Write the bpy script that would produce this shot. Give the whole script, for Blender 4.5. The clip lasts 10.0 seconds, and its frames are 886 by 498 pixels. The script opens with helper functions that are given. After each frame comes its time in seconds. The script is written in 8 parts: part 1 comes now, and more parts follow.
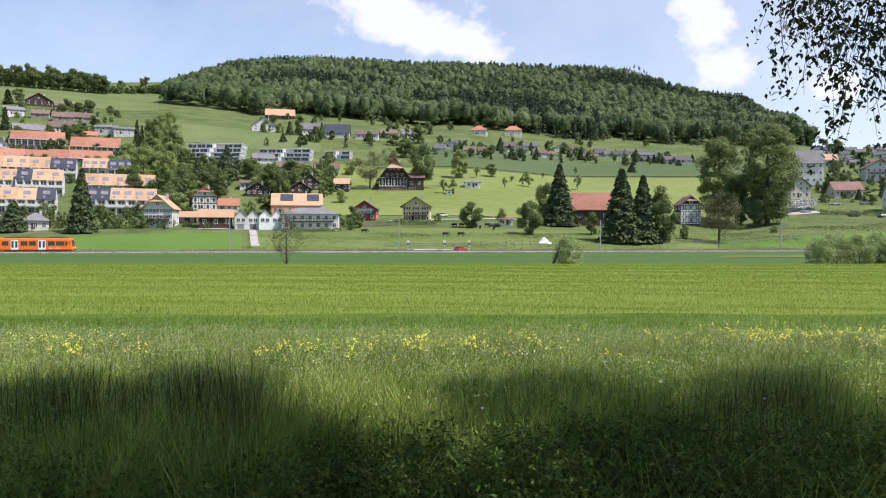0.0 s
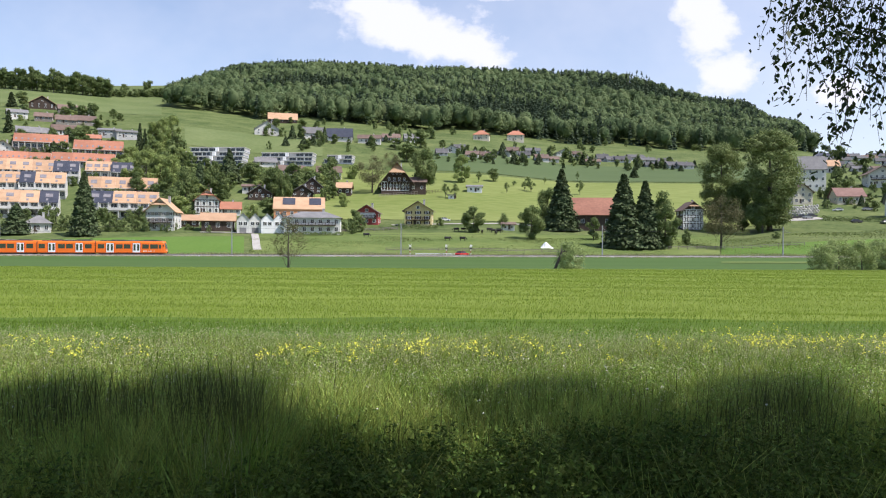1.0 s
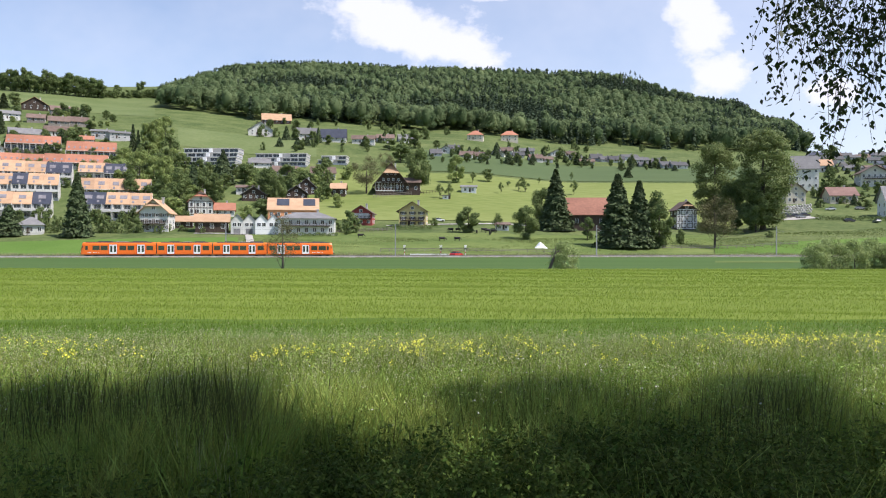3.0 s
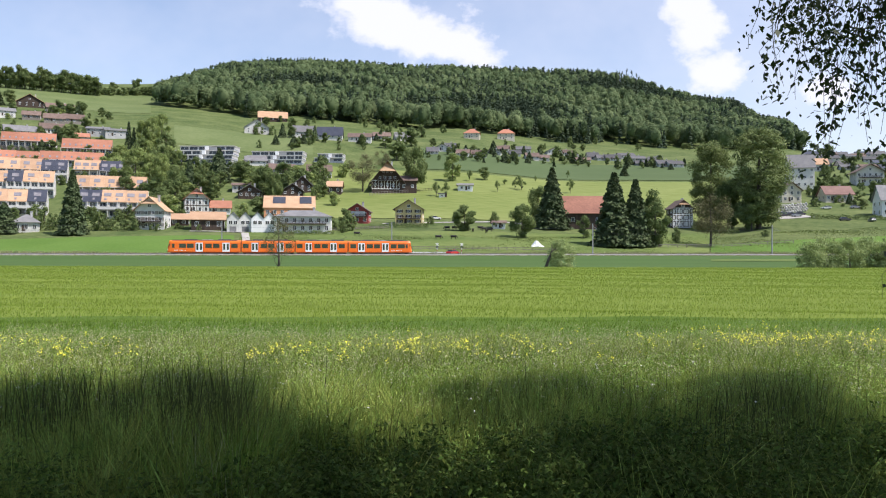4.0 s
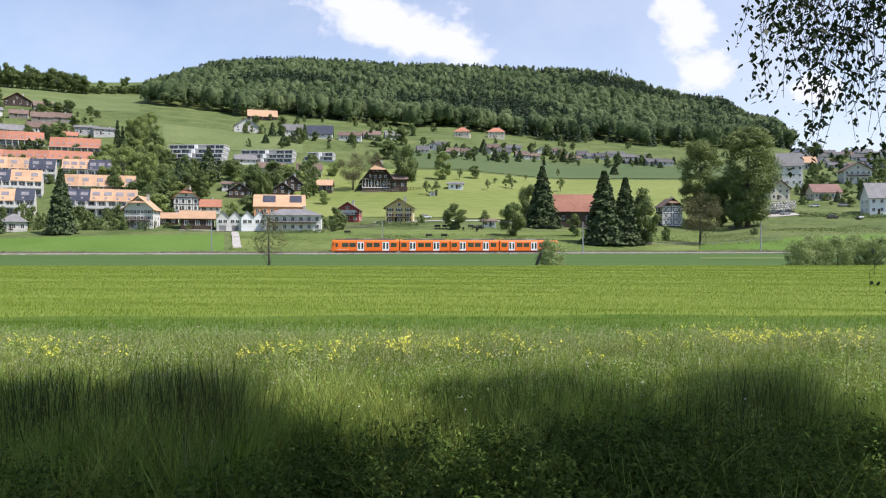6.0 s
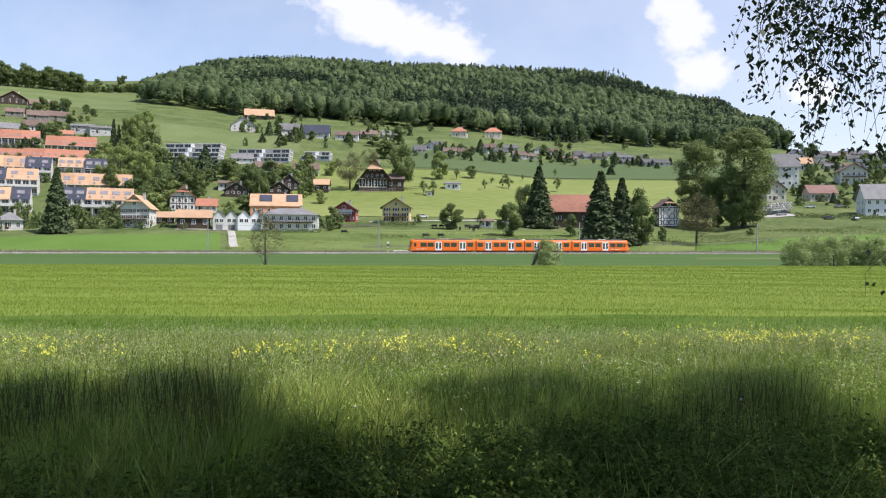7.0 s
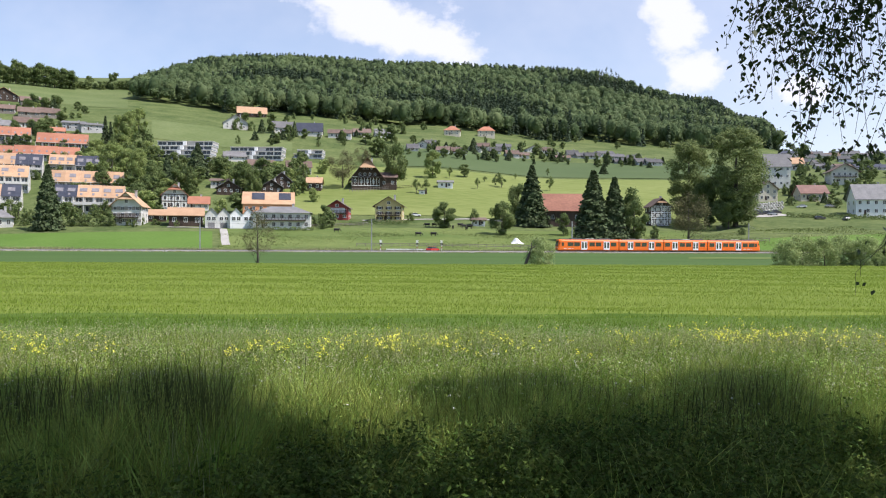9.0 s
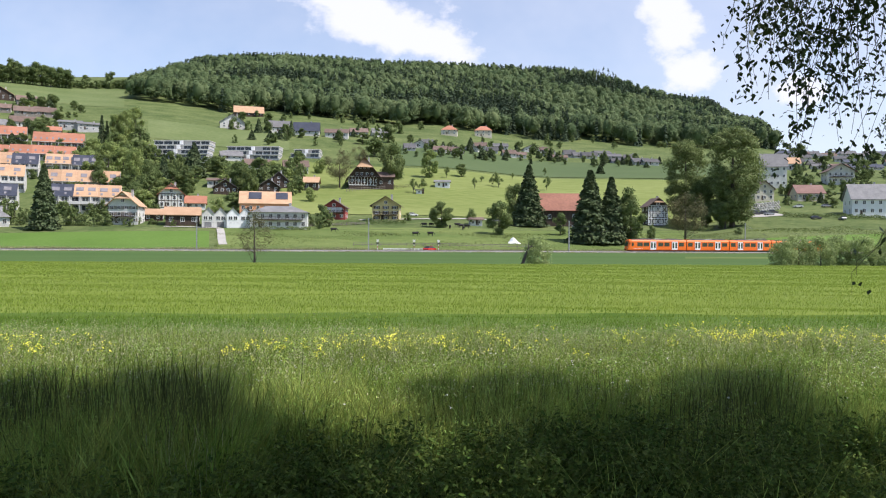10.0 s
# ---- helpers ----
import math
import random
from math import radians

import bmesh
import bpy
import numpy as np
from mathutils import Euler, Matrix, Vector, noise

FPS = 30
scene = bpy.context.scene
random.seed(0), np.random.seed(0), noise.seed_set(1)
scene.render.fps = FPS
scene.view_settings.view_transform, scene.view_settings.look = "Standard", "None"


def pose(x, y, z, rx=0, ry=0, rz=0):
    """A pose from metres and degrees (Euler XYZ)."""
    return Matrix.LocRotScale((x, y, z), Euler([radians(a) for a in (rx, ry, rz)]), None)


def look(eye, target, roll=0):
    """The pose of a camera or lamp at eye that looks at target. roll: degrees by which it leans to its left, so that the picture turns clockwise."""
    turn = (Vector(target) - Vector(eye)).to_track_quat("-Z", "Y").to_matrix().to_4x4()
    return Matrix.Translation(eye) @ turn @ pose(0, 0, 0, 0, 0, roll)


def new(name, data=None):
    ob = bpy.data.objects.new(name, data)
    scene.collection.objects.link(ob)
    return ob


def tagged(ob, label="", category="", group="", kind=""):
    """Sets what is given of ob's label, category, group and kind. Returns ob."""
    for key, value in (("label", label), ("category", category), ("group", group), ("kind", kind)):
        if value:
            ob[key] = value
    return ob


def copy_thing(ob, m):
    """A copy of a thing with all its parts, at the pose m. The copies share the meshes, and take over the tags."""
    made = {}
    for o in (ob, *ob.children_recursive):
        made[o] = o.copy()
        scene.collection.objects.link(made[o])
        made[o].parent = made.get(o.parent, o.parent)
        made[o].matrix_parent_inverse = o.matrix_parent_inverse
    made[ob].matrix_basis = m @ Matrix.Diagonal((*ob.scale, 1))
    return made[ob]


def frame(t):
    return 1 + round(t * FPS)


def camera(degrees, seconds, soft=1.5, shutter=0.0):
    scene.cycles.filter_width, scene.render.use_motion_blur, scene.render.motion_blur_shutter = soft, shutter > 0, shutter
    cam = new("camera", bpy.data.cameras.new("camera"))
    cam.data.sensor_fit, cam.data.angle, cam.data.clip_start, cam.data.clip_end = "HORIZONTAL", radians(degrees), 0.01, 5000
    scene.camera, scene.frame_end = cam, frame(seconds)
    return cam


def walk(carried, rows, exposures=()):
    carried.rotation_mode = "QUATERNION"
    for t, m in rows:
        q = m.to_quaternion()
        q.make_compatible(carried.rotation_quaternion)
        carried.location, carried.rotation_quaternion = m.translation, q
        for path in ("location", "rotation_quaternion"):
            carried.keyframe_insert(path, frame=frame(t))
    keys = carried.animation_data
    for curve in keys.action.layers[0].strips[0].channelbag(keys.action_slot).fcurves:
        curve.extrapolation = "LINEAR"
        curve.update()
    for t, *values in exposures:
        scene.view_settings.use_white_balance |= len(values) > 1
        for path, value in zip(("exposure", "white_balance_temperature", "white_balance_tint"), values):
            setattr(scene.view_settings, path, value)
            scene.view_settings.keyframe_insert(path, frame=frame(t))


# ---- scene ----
cam = camera(60, 10.0, soft=1.1)
EYE = Vector((0.0, 0.0, 2.5))


def gaze(yaw, pitch, lean):
    """Camera pose: yaw to the right, pitch upwards, lean to the left, in degrees."""
    a, b = radians(yaw), radians(pitch)
    way = Vector((math.sin(a) * math.cos(b), math.cos(a) * math.cos(b), math.sin(b)))
    return look(EYE, EYE + way * 100, lean)


walk(cam, [
    (0.0, gaze(0.00, -0.463, 0.0)), (0.5, gaze(-0.084, -0.306, 0.111)), (1.0, gaze(-0.139, -0.132, 0.26)),
    (1.5, gaze(-0.071, -0.021, 0.31)), (2.0, gaze(0.046, 0.031, 0.295)), (2.5, gaze(0.149, -0.018, 0.131)),
    (4.0, gaze(0.549, -0.238, 0.151)), (4.5, gaze(0.727, -0.257, 0.185)), (5.0, gaze(0.927, -0.285, 0.084)),
    (5.5, gaze(1.104, -0.324, 0.012)), (7.0, gaze(1.505, -0.361, 0.18)), (7.5, gaze(1.63, -0.382, 0.253)),
    (8.0, gaze(1.797, -0.409, 0.224)), (8.5, gaze(1.939, -0.457, 0.231)), (9.0, gaze(2.049, -0.456, 0.348)),
    (9.5, gaze(2.145, -0.47, 0.464)), (10.0, gaze(2.271, -0.485, 0.376))],
    exposures=((0.0, 0.32, 6400, 16), (10.0, 0.32, 6400, 16)))

# ---- light: early-summer noon, sun to the right and a little behind ----
SUN_EL, SUN_AZ = 56.0, 113.0          # azimuth clockwise from +Y
sun_data = bpy.data.lights.new("sun", "SUN")
sun_data.energy, sun_data.angle, sun_data.color = 5.0, radians(0.5), (1.0, 0.955, 0.90)
sun = new("sun", sun_data)
sun_way = Vector((math.sin(radians(SUN_AZ)) * math.cos(radians(SUN_EL)),
                  math.cos(radians(SUN_AZ)) * math.cos(radians(SUN_EL)), math.sin(radians(SUN_EL))))
sun.matrix_world = look(sun_way * 200, (0, 0, 0))

world = bpy.data.worlds.new("sky")
scene.world = world
world.use_nodes = True
wn, wl = world.node_tree.nodes, world.node_tree.links
wn.clear()
sky = wn.new("ShaderNodeTexSky")
sky.sky_type, sky.sun_disc = "NISHITA", False
sky.sun_elevation, sky.sun_rotation = radians(SUN_EL), radians(SUN_AZ)
sky.air_density, sky.dust_density, sky.ozone_density = 1.0, 0.6, 2.2
w_out, w_bg, w_bgc, w_mix = (wn.new(k) for k in ("ShaderNodeOutputWorld", "ShaderNodeBackground", "ShaderNodeBackground", "ShaderNodeMixShader"))
w_bg.inputs[1].default_value = 0.14
w_bgc.inputs[0].default_value, w_bgc.inputs[1].default_value = (0.90, 0.925, 1.0, 1), 0.90
wl.new(sky.outputs[0], w_bg.inputs[0])


def wmath(op, a, b=None, c=None):
    n = wn.new("ShaderNodeMath")
    n.operation = op
    for i, v in enumerate((a, b, c)):
        if v is None:
            continue
        if isinstance(v, (int, float)):
            n.inputs[i].default_value = v
        else:
            wl.new(v, n.inputs[i])
    return n.outputs[0]


w_tc = wn.new("ShaderNodeTexCoord")
w_sep = wn.new("ShaderNodeSeparateXYZ")
wl.new(w_tc.outputs["Generated"], w_sep.inputs[0])
w_u = wmath("DIVIDE", w_sep.outputs[0], wmath("MAXIMUM", w_sep.outputs[1], 0.05))
w_v = wmath("DIVIDE", w_sep.outputs[2], wmath("MAXIMUM", w_sep.outputs[1], 0.05))
w_vec = wn.new("ShaderNodeCombineXYZ")
wl.new(w_u, w_vec.inputs[0])
wl.new(wmath("MULTIPLY", w_v, 1.3), w_vec.inputs[1])


def wnoise(scale, detail, rough):
    n = wn.new("ShaderNodeTexNoise")
    n.inputs["Scale"].default_value, n.inputs["Detail"].default_value, n.inputs["Roughness"].default_value = scale, detail, rough
    wl.new(w_vec.outputs[0], n.inputs["Vector"])
    return n.outputs[0]


def puff(u, v, ru, rv, slope):
    """A soft cloud body: 1 in the middle, below 0 outside, leaning by slope."""
    du = wmath("SUBTRACT", w_u, u)
    dv = wmath("SUBTRACT", wmath("SUBTRACT", w_v, v), wmath("MULTIPLY", du, slope))
    a, b = wmath("DIVIDE", du, ru), wmath("DIVIDE", dv, rv)
    return wmath("SUBTRACT", 1.0, wmath("SQRT", wmath("ADD", wmath("MULTIPLY", a, a), wmath("MULTIPLY", b, b))))


cloud = puff(-0.05, 0.287, 0.15, 0.066, -0.2)
for body in ((-0.10, 0.315, 0.06, 0.03, 0.0), (0.03, 0.26, 0.085, 0.04, -0.15), (-0.02, 0.34, 0.05, 0.02, 0.2), (0.34, 0.275, 0.055, 0.06, 0.0), (0.37, 0.225, 0.06, 0.05, -0.1),
             (0.33, 0.32, 0.05, 0.05, 0.0), (0.51, 0.20, 0.07, 0.04, 0.0), (0.07, 0.33, 0.05, 0.012, 0.0), (0.9, 0.4, 0.25, 0.09, 0.0), (-0.95, 0.45, 0.2, 0.07, 0.0)):
    cloud = wmath("MAXIMUM", cloud, puff(*body))
w_mask = wmath("ADD", cloud, wmath("MULTIPLY", wmath("SUBTRACT", wnoise(14.0, 8.0, 0.6), 0.5), 1.7))
w_ramp = wn.new("ShaderNodeMapRange")
w_ramp.interpolation_type = "SMOOTHSTEP"
w_ramp.inputs["From Min"].default_value, w_ramp.inputs["From Max"].default_value = 0.02, 0.62
wl.new(w_mask, w_ramp.inputs["Value"])
w_haze = wmath("ADD", wmath("ADD", 0.31, wmath("MULTIPLY", w_u, 0.22)), wmath("MULTIPLY", wmath("SUBTRACT", wnoise(5.0, 4.0, 0.6), 0.5), 0.5))
w_fac = wmath("MULTIPLY", wmath("MAXIMUM", wmath("MULTIPLY", w_ramp.outputs[0], 0.93), w_haze), wmath("GREATER_THAN", w_sep.outputs[1], 0.06))
wl.new(w_fac, w_mix.inputs[0])
wl.new(w_bg.outputs[0], w_mix.inputs[1])
wl.new(w_bgc.outputs[0], w_mix.inputs[2])
wl.new(w_mix.outputs[0], w_out.inputs[0])


# ---- materials ----
def material(name, low, high, rough=0.8, scale=0.5, fine=8.0, bump=0.3, per="", spread=0.25, metal=0.0, spec=0.4, back=0.0, grain=(1, 1, 1), hue=0.0, depth=0.05):
    """Two colours mixed by a coarse and a fine noise; per: 'island' or 'object' adds a shift of its own to each piece."""
    m = bpy.data.materials.new(name)
    m.use_nodes = True
    nt = m.node_tree
    bs = nt.nodes["Principled BSDF"]
    bs.inputs["Roughness"].default_value, bs.inputs["Metallic"].default_value = rough, metal
    bs.inputs["Specular IOR Level"].default_value = spec
    tc, mp = nt.nodes.new("ShaderNodeTexCoord"), nt.nodes.new("ShaderNodeMapping")
    mp.inputs["Scale"].default_value = grain
    nt.links.new(tc.outputs["Object"], mp.inputs[0])
    n1, n2 = nt.nodes.new("ShaderNodeTexNoise"), nt.nodes.new("ShaderNodeTexNoise")
    for n, s in ((n1, scale), (n2, fine)):
        n.inputs["Scale"].default_value, n.inputs["Detail"].default_value = s, 5.0
        nt.links.new(mp.outputs[0], n.inputs["Vector"])
    add = nt.nodes.new("ShaderNodeMath")
    add.operation = "MULTIPLY_ADD"
    nt.links.new(n1.outputs[0], add.inputs[0])
    add.inputs[1].default_value = 1.2
    nt.links.new(n2.outputs[0], add.inputs[2])
    fac = nt.nodes.new("ShaderNodeMapRange")
    fac.inputs["From Min"].default_value, fac.inputs["From Max"].default_value = 0.75, 1.45
    nt.links.new(add.outputs[0], fac.inputs["Value"])
    mix = nt.nodes.new("ShaderNodeMix")
    mix.data_type = "RGBA"
    mix.inputs[6].default_value, mix.inputs[7].default_value = (*low, 1), (*high, 1)
    nt.links.new(fac.outputs[0], mix.inputs[0])
    colour = mix.outputs[2]
    if per:
        src = nt.nodes.new("ShaderNodeNewGeometry" if per == "island" else "ShaderNodeObjectInfo")
        hsv, mr, mh = nt.nodes.new("ShaderNodeHueSaturation"), nt.nodes.new("ShaderNodeMapRange"), nt.nodes.new("ShaderNodeMapRange")
        out = src.outputs["Random Per Island" if per == "island" else "Random"]
        mr.inputs["To Min"].default_value, mr.inputs["To Max"].default_value = 1 - spread, 1 + spread
        mh.inputs["To Min"].default_value, mh.inputs["To Max"].default_value = 0.5 - hue, 0.5 + hue
        nt.links.new(out, mr.inputs["Value"])
        nt.links.new(mr.outputs[0], hsv.inputs["Value"])
        wob = nt.nodes.new("ShaderNodeMath")
        wob.operation = "PINGPONG"
        nt.links.new(out, wob.inputs[0])
        wob.inputs[1].default_value = 0.13
        sc = nt.nodes.new("ShaderNodeMath")
        sc.operation = "DIVIDE"
        nt.links.new(wob.outputs[0], sc.inputs[0])
        sc.inputs[1].default_value = 0.13
        nt.links.new(sc.outputs[0], mh.inputs["Value"])
        nt.links.new(mh.outputs[0], hsv.inputs["Hue"])
        nt.links.new(colour, hsv.inputs["Color"])
        colour = hsv.outputs[0]
    nt.links.new(colour, bs.inputs["Base Color"])
    if bump:
        bp = nt.nodes.new("ShaderNodeBump")
        bp.inputs["Strength"].default_value, bp.inputs["Distance"].default_value = bump, depth
        nt.links.new(n2.outputs[0], bp.inputs["Height"])
        nt.links.new(bp.outputs[0], bs.inputs["Normal"])
    if back:  # thin leaf: light passes through
        tr, ms = nt.nodes.new("ShaderNodeBsdfTranslucent"), nt.nodes.new("ShaderNodeMixShader")
        nt.links.new(colour, tr.inputs[0])
        ms.inputs[0].default_value = back
        nt.links.new(bs.outputs[0], ms.inputs[1])
        nt.links.new(tr.outputs[0], ms.inputs[2])
        nt.links.new(ms.outputs[0], nt.nodes["Material Output"].inputs[0])
    return m


M_SOIL = material("meadow_turf", (0.048, 0.080, 0.022), (0.148, 0.176, 0.064), 0.95, 0.05, 0.45, 0.7, spec=0.1, depth=0.4)
M_BRIGHT = material("mown_meadow", (0.125, 0.165, 0.040), (0.215, 0.245, 0.082), 0.95, 0.02, 0.35, 0.4, spec=0.1, grain=(0.4, 1, 1), depth=0.2)
M_PALE = material("hill_pasture", (0.092, 0.128, 0.042), (0.155, 0.188, 0.076), 0.95, 0.02, 0.4, 0.4, spec=0.1)
M_PASTURE = material("grazed_pasture", (0.078, 0.120, 0.030), (0.160, 0.198, 0.062), 0.95, 0.06, 0.6, 0.5, spec=0.1, grain=(0.5, 1, 1))
M_LUSH = material("lush_grass", (0.080, 0.148, 0.026), (0.112, 0.188, 0.040), 0.95, 0.05, 1.2, 0.4, spec=0.1)
M_DARKCROP = material("young_maize", (0.050, 0.096, 0.025), (0.076, 0.128, 0.036), 0.95, 0.04, 1.4, 0.5, spec=0.1, grain=(0.15, 1, 1))
M_HILLCROP = material("hill_crop", (0.072, 0.106, 0.044), (0.096, 0.133, 0.055), 0.95, 0.02, 0.6, 0.4, spec=0.1, grain=(0.15, 1, 1))
# darker than the blades: their dimmer lighting is put into the sheet's colour
M_BARLEY_BASE = material("barley_mass", (0.118, 0.165, 0.024), (0.165, 0.212, 0.040), 0.95, 0.09, 2.2, 0.8, spec=0.1, grain=(0.12, 1, 1))
M_BARLEY_FOOT = material("dark_barley_mass", (0.058, 0.105, 0.015), (0.095, 0.148, 0.026), 0.95, 0.3, 2.2, 0.8, spec=0.1)
M_BARLEY = material("barley_blade", (0.225, 0.315, 0.044), (0.320, 0.390, 0.086), 0.6, 0.10, 0.7, 0.0, "island", 0.10, back=0.45, spec=0.08, grain=(0.12, 1, 1))
M_BARLEY_EDGE = material("dark_barley_blade", (0.125, 0.215, 0.026), (0.195, 0.285, 0.046), 0.6, 0.3, 0.9, 0.0, "island", 0.2, back=0.45, spec=0.1)
M_GRASS = material("meadow_blade", (0.125, 0.215, 0.030), (0.40, 0.46, 0.125), 0.6, 0.7, 4.0, 0.0, "island", 0.6, back=0.38, hue=0.03, spec=0.10)
# bright leaf colour that stands in for glints on the grass
M_SPARKLE = material("sparkle_leaf", (0.14, 0.24, 0.038), (0.32, 0.42, 0.10), 0.6, 0.7, 4.0, 0.0, "island", 0.5, back=0.35, hue=0.02, spec=0.2)
M_SEED = material("seed_head", (0.38, 0.38, 0.21), (0.56, 0.54, 0.35), 0.8, 0.6, 4.0, 0.0, "island", 0.35, back=0.35, spec=0.1)
M_YELLOW = material("yellow_petal", (0.82, 0.78, 0.05), (0.90, 0.86, 0.12), 0.7, 3.0, 9.0, 0.0, "island", 0.12, back=0.3)
M_WHITEFL = material("white_petal", (0.7, 0.7, 0.62), (0.8, 0.8, 0.75), 0.7, 3.0, 9.0, 0.0, back=0.3)
M_WEED = material("weed_leaf", (0.050, 0.094, 0.018), (0.145, 0.200, 0.046), 0.75, 1.5, 8.0, 0.2, "island", 0.5, back=0.3, hue=0.02, spec=0.08)
M_LEAF = material("tree_leaf", (0.105, 0.152, 0.052), (0.205, 0.250, 0.092), 0.65, 0.12, 0.8, 0.0, "island", 0.25, back=0.4, hue=0.012, spec=0.12)
M_LEAF_LIGHT = material("light_tree_leaf", (0.190, 0.255, 0.076), (0.325, 0.380, 0.138), 0.65, 0.12, 0.8, 0.0, "island", 0.28, back=0.44, hue=0.015, spec=0.12)
M_LEAF_BROWN = material("budding_tree_leaf", (0.10, 0.10, 0.045), (0.16, 0.15, 0.07), 0.7, 0.2, 2.0, 0.0, "island", 0.4, back=0.2, spec=0.2)
M_NEEDLE = material("needles", (0.052, 0.082, 0.038), (0.115, 0.146, 0.066), 0.75, 0.2, 1.0, 0.0, "island", 0.3, back=0.1, spec=0.1)
M_POPLAR = material("poplar_leaf", (0.120, 0.165, 0.055), (0.235, 0.28, 0.105), 0.6, 0.15, 0.9, 0.0, "island", 0.3, back=0.4, hue=0.012, spec=0.15)
M_WILLOW = material("willow_leaf", (0.24, 0.31, 0.11), (0.39, 0.45, 0.20), 0.6, 0.5, 3.0, 0.0, "island", 0.25, back=0.45, spec=0.12)
M_DOCK = material("dock_stem", (0.050, 0.066, 0.024), (0.105, 0.122, 0.042), 0.7, 0.8, 5.0, 0.0, "island", 0.4, back=0.2, spec=0.1)
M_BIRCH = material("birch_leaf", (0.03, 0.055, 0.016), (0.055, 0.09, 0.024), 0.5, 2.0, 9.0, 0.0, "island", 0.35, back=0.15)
M_BARK = material("bark", (0.05, 0.042, 0.032), (0.13, 0.11, 0.085), 0.9, 1.5, 12.0, 0.6, grain=(1, 1, 0.2))
# distance haze is put into both crown colours as extra blue
M_FOREST = material("forest_crown", (0.062, 0.104, 0.044), (0.180, 0.228, 0.100), 0.75, 0.022, 0.07, 0.0, "island", 0.14, back=0.25, hue=0.01, spec=0.1)
M_FIR = material("fir_crown", (0.048, 0.078, 0.048), (0.105, 0.142, 0.080), 0.75, 0.03, 0.12, 0.0, "island", 0.16, back=0.15, spec=0.1)
M_ORANGE = material("orange_paint", (0.86, 0.155, 0.012), (0.90, 0.18, 0.016), 0.35, 0.4, 6.0, 0.02, spec=0.5)
M_TRAINGLASS = material("train_glass", (0.02, 0.035, 0.025), (0.05, 0.07, 0.045), 0.08, 0.5, 3.0, 0.0, spec=0.6)
M_WHITE = material("white_paint", (0.74, 0.74, 0.72), (0.82, 0.82, 0.80), 0.5, 0.6, 6.0, 0.03)
M_DARK = material("dark_metal", (0.03, 0.03, 0.032), (0.07, 0.068, 0.065), 0.6, 0.8, 6.0, 0.1)
M_GREY = material("grey_metal", (0.28, 0.29, 0.29), (0.42, 0.42, 0.41), 0.45, 0.8, 6.0, 0.1, metal=0.6)
M_BALLAST = material("ballast", (0.17, 0.16, 0.15), (0.30, 0.285, 0.27), 0.95, 0.8, 7.0, 0.9)
M_RAIL = material("rail_steel", (0.16, 0.12, 0.09), (0.36, 0.33, 0.3), 0.4, 0.8, 6.0, 0.1, metal=0.8)
M_ROAD = material("gravel_lane", (0.30, 0.285, 0.255), (0.42, 0.40, 0.36), 0.95, 0.3, 4.0, 0.4)


# ---- small mesh tools ----
class Geo:
    """Collects vertices and faces of one mesh."""

    def __init__(self):
        self.v, self.f = [], []

    def poly(self, pts):
        n = len(self.v)
        self.v += [tuple(p) for p in pts]
        self.f.append(tuple(range(n, n + len(pts))))
        return self

    def box(self, x0, x1, y0, y1, z0, z1):
        n = len(self.v)
        self.v += [(x, y, z) for z in (z0, z1) for x, y in ((x0, y0), (x1, y0), (x1, y1), (x0, y1))]
        self.f += [tuple(n + i for i in q) for q in ((0, 3, 2, 1), (4, 5, 6, 7), (0, 1, 5, 4), (1, 2, 6, 5), (2, 3, 7, 6), (3, 0, 4, 7))]
        return self

    def loft(self, rings, caps=True):
        """Closed rings of equal length joined to a skin."""
        k, n = len(rings[0]), len(self.v)
        for r in rings:
            self.v += [tuple(p) for p in r]
        for i in range(len(rings) - 1):
            for j in range(k):
                a, b = n + i * k + j, n + i * k + (j + 1) % k
                self.f.append((a, b, b + k, a + k))
        if caps:
            self.f.append(tuple(n + j for j in reversed(range(k))))
            self.f.append(tuple(n + (len(rings) - 1) * k + j for j in range(k)))
        return self

    def tube(self, pts, radii, k=6):
        rings = []
        for i, p in enumerate(pts):
            p = Vector(p)
            d = (Vector(pts[min(i + 1, len(pts) - 1)]) - Vector(pts[max(i - 1, 0)])).normalized()
            a = d.orthogonal().normalized()
            b = d.cross(a)
            rings.append([p + (a * math.cos(2 * math.pi * j / k) + b * math.sin(2 * math.pi * j / k)) * radii[i] for j in range(k)])
        return self.loft(rings)

    def mesh(self, name):
        me = bpy.data.meshes.new(name)
        me.from_pydata(self.v, [], self.f)
        me.update()
        return me


def part(name, geo, mat, parent=None, label=""):
    me = geo.mesh(name) if isinstance(geo, Geo) else geo
    if mat is not None and not me.materials:
        me.materials.append(mat)
    ob = new(name, me)
    if parent is not None:
        ob.parent = parent
    if label:
        ob["label"] = label
    return ob


def thing(name, label, category, m=None, group=""):
    """An Empty that holds the parts of one thing."""
    ob = tagged(new(name), label, category, group)
    ob.empty_display_size = 0.5
    if m is not None:
        ob.matrix_basis = m
    return ob


def raw_mesh(name, verts, quads, mat):
    """A mesh from arrays: verts n x 3, faces m x k."""
    me = bpy.data.meshes.new(name)
    m, k = quads.shape
    me.vertices.add(len(verts))
    me.vertices.foreach_set("co", np.ascontiguousarray(verts, dtype=np.float32).ravel())
    me.loops.add(m * k)
    me.loops.foreach_set("vertex_index", np.ascontiguousarray(quads, dtype=np.int32).ravel())
    me.polygons.add(m)
    me.polygons.foreach_set("loop_start", np.arange(0, m * k, k, dtype=np.int32))
    me.update(calc_edges=True)
    me.materials.append(mat)
    return me


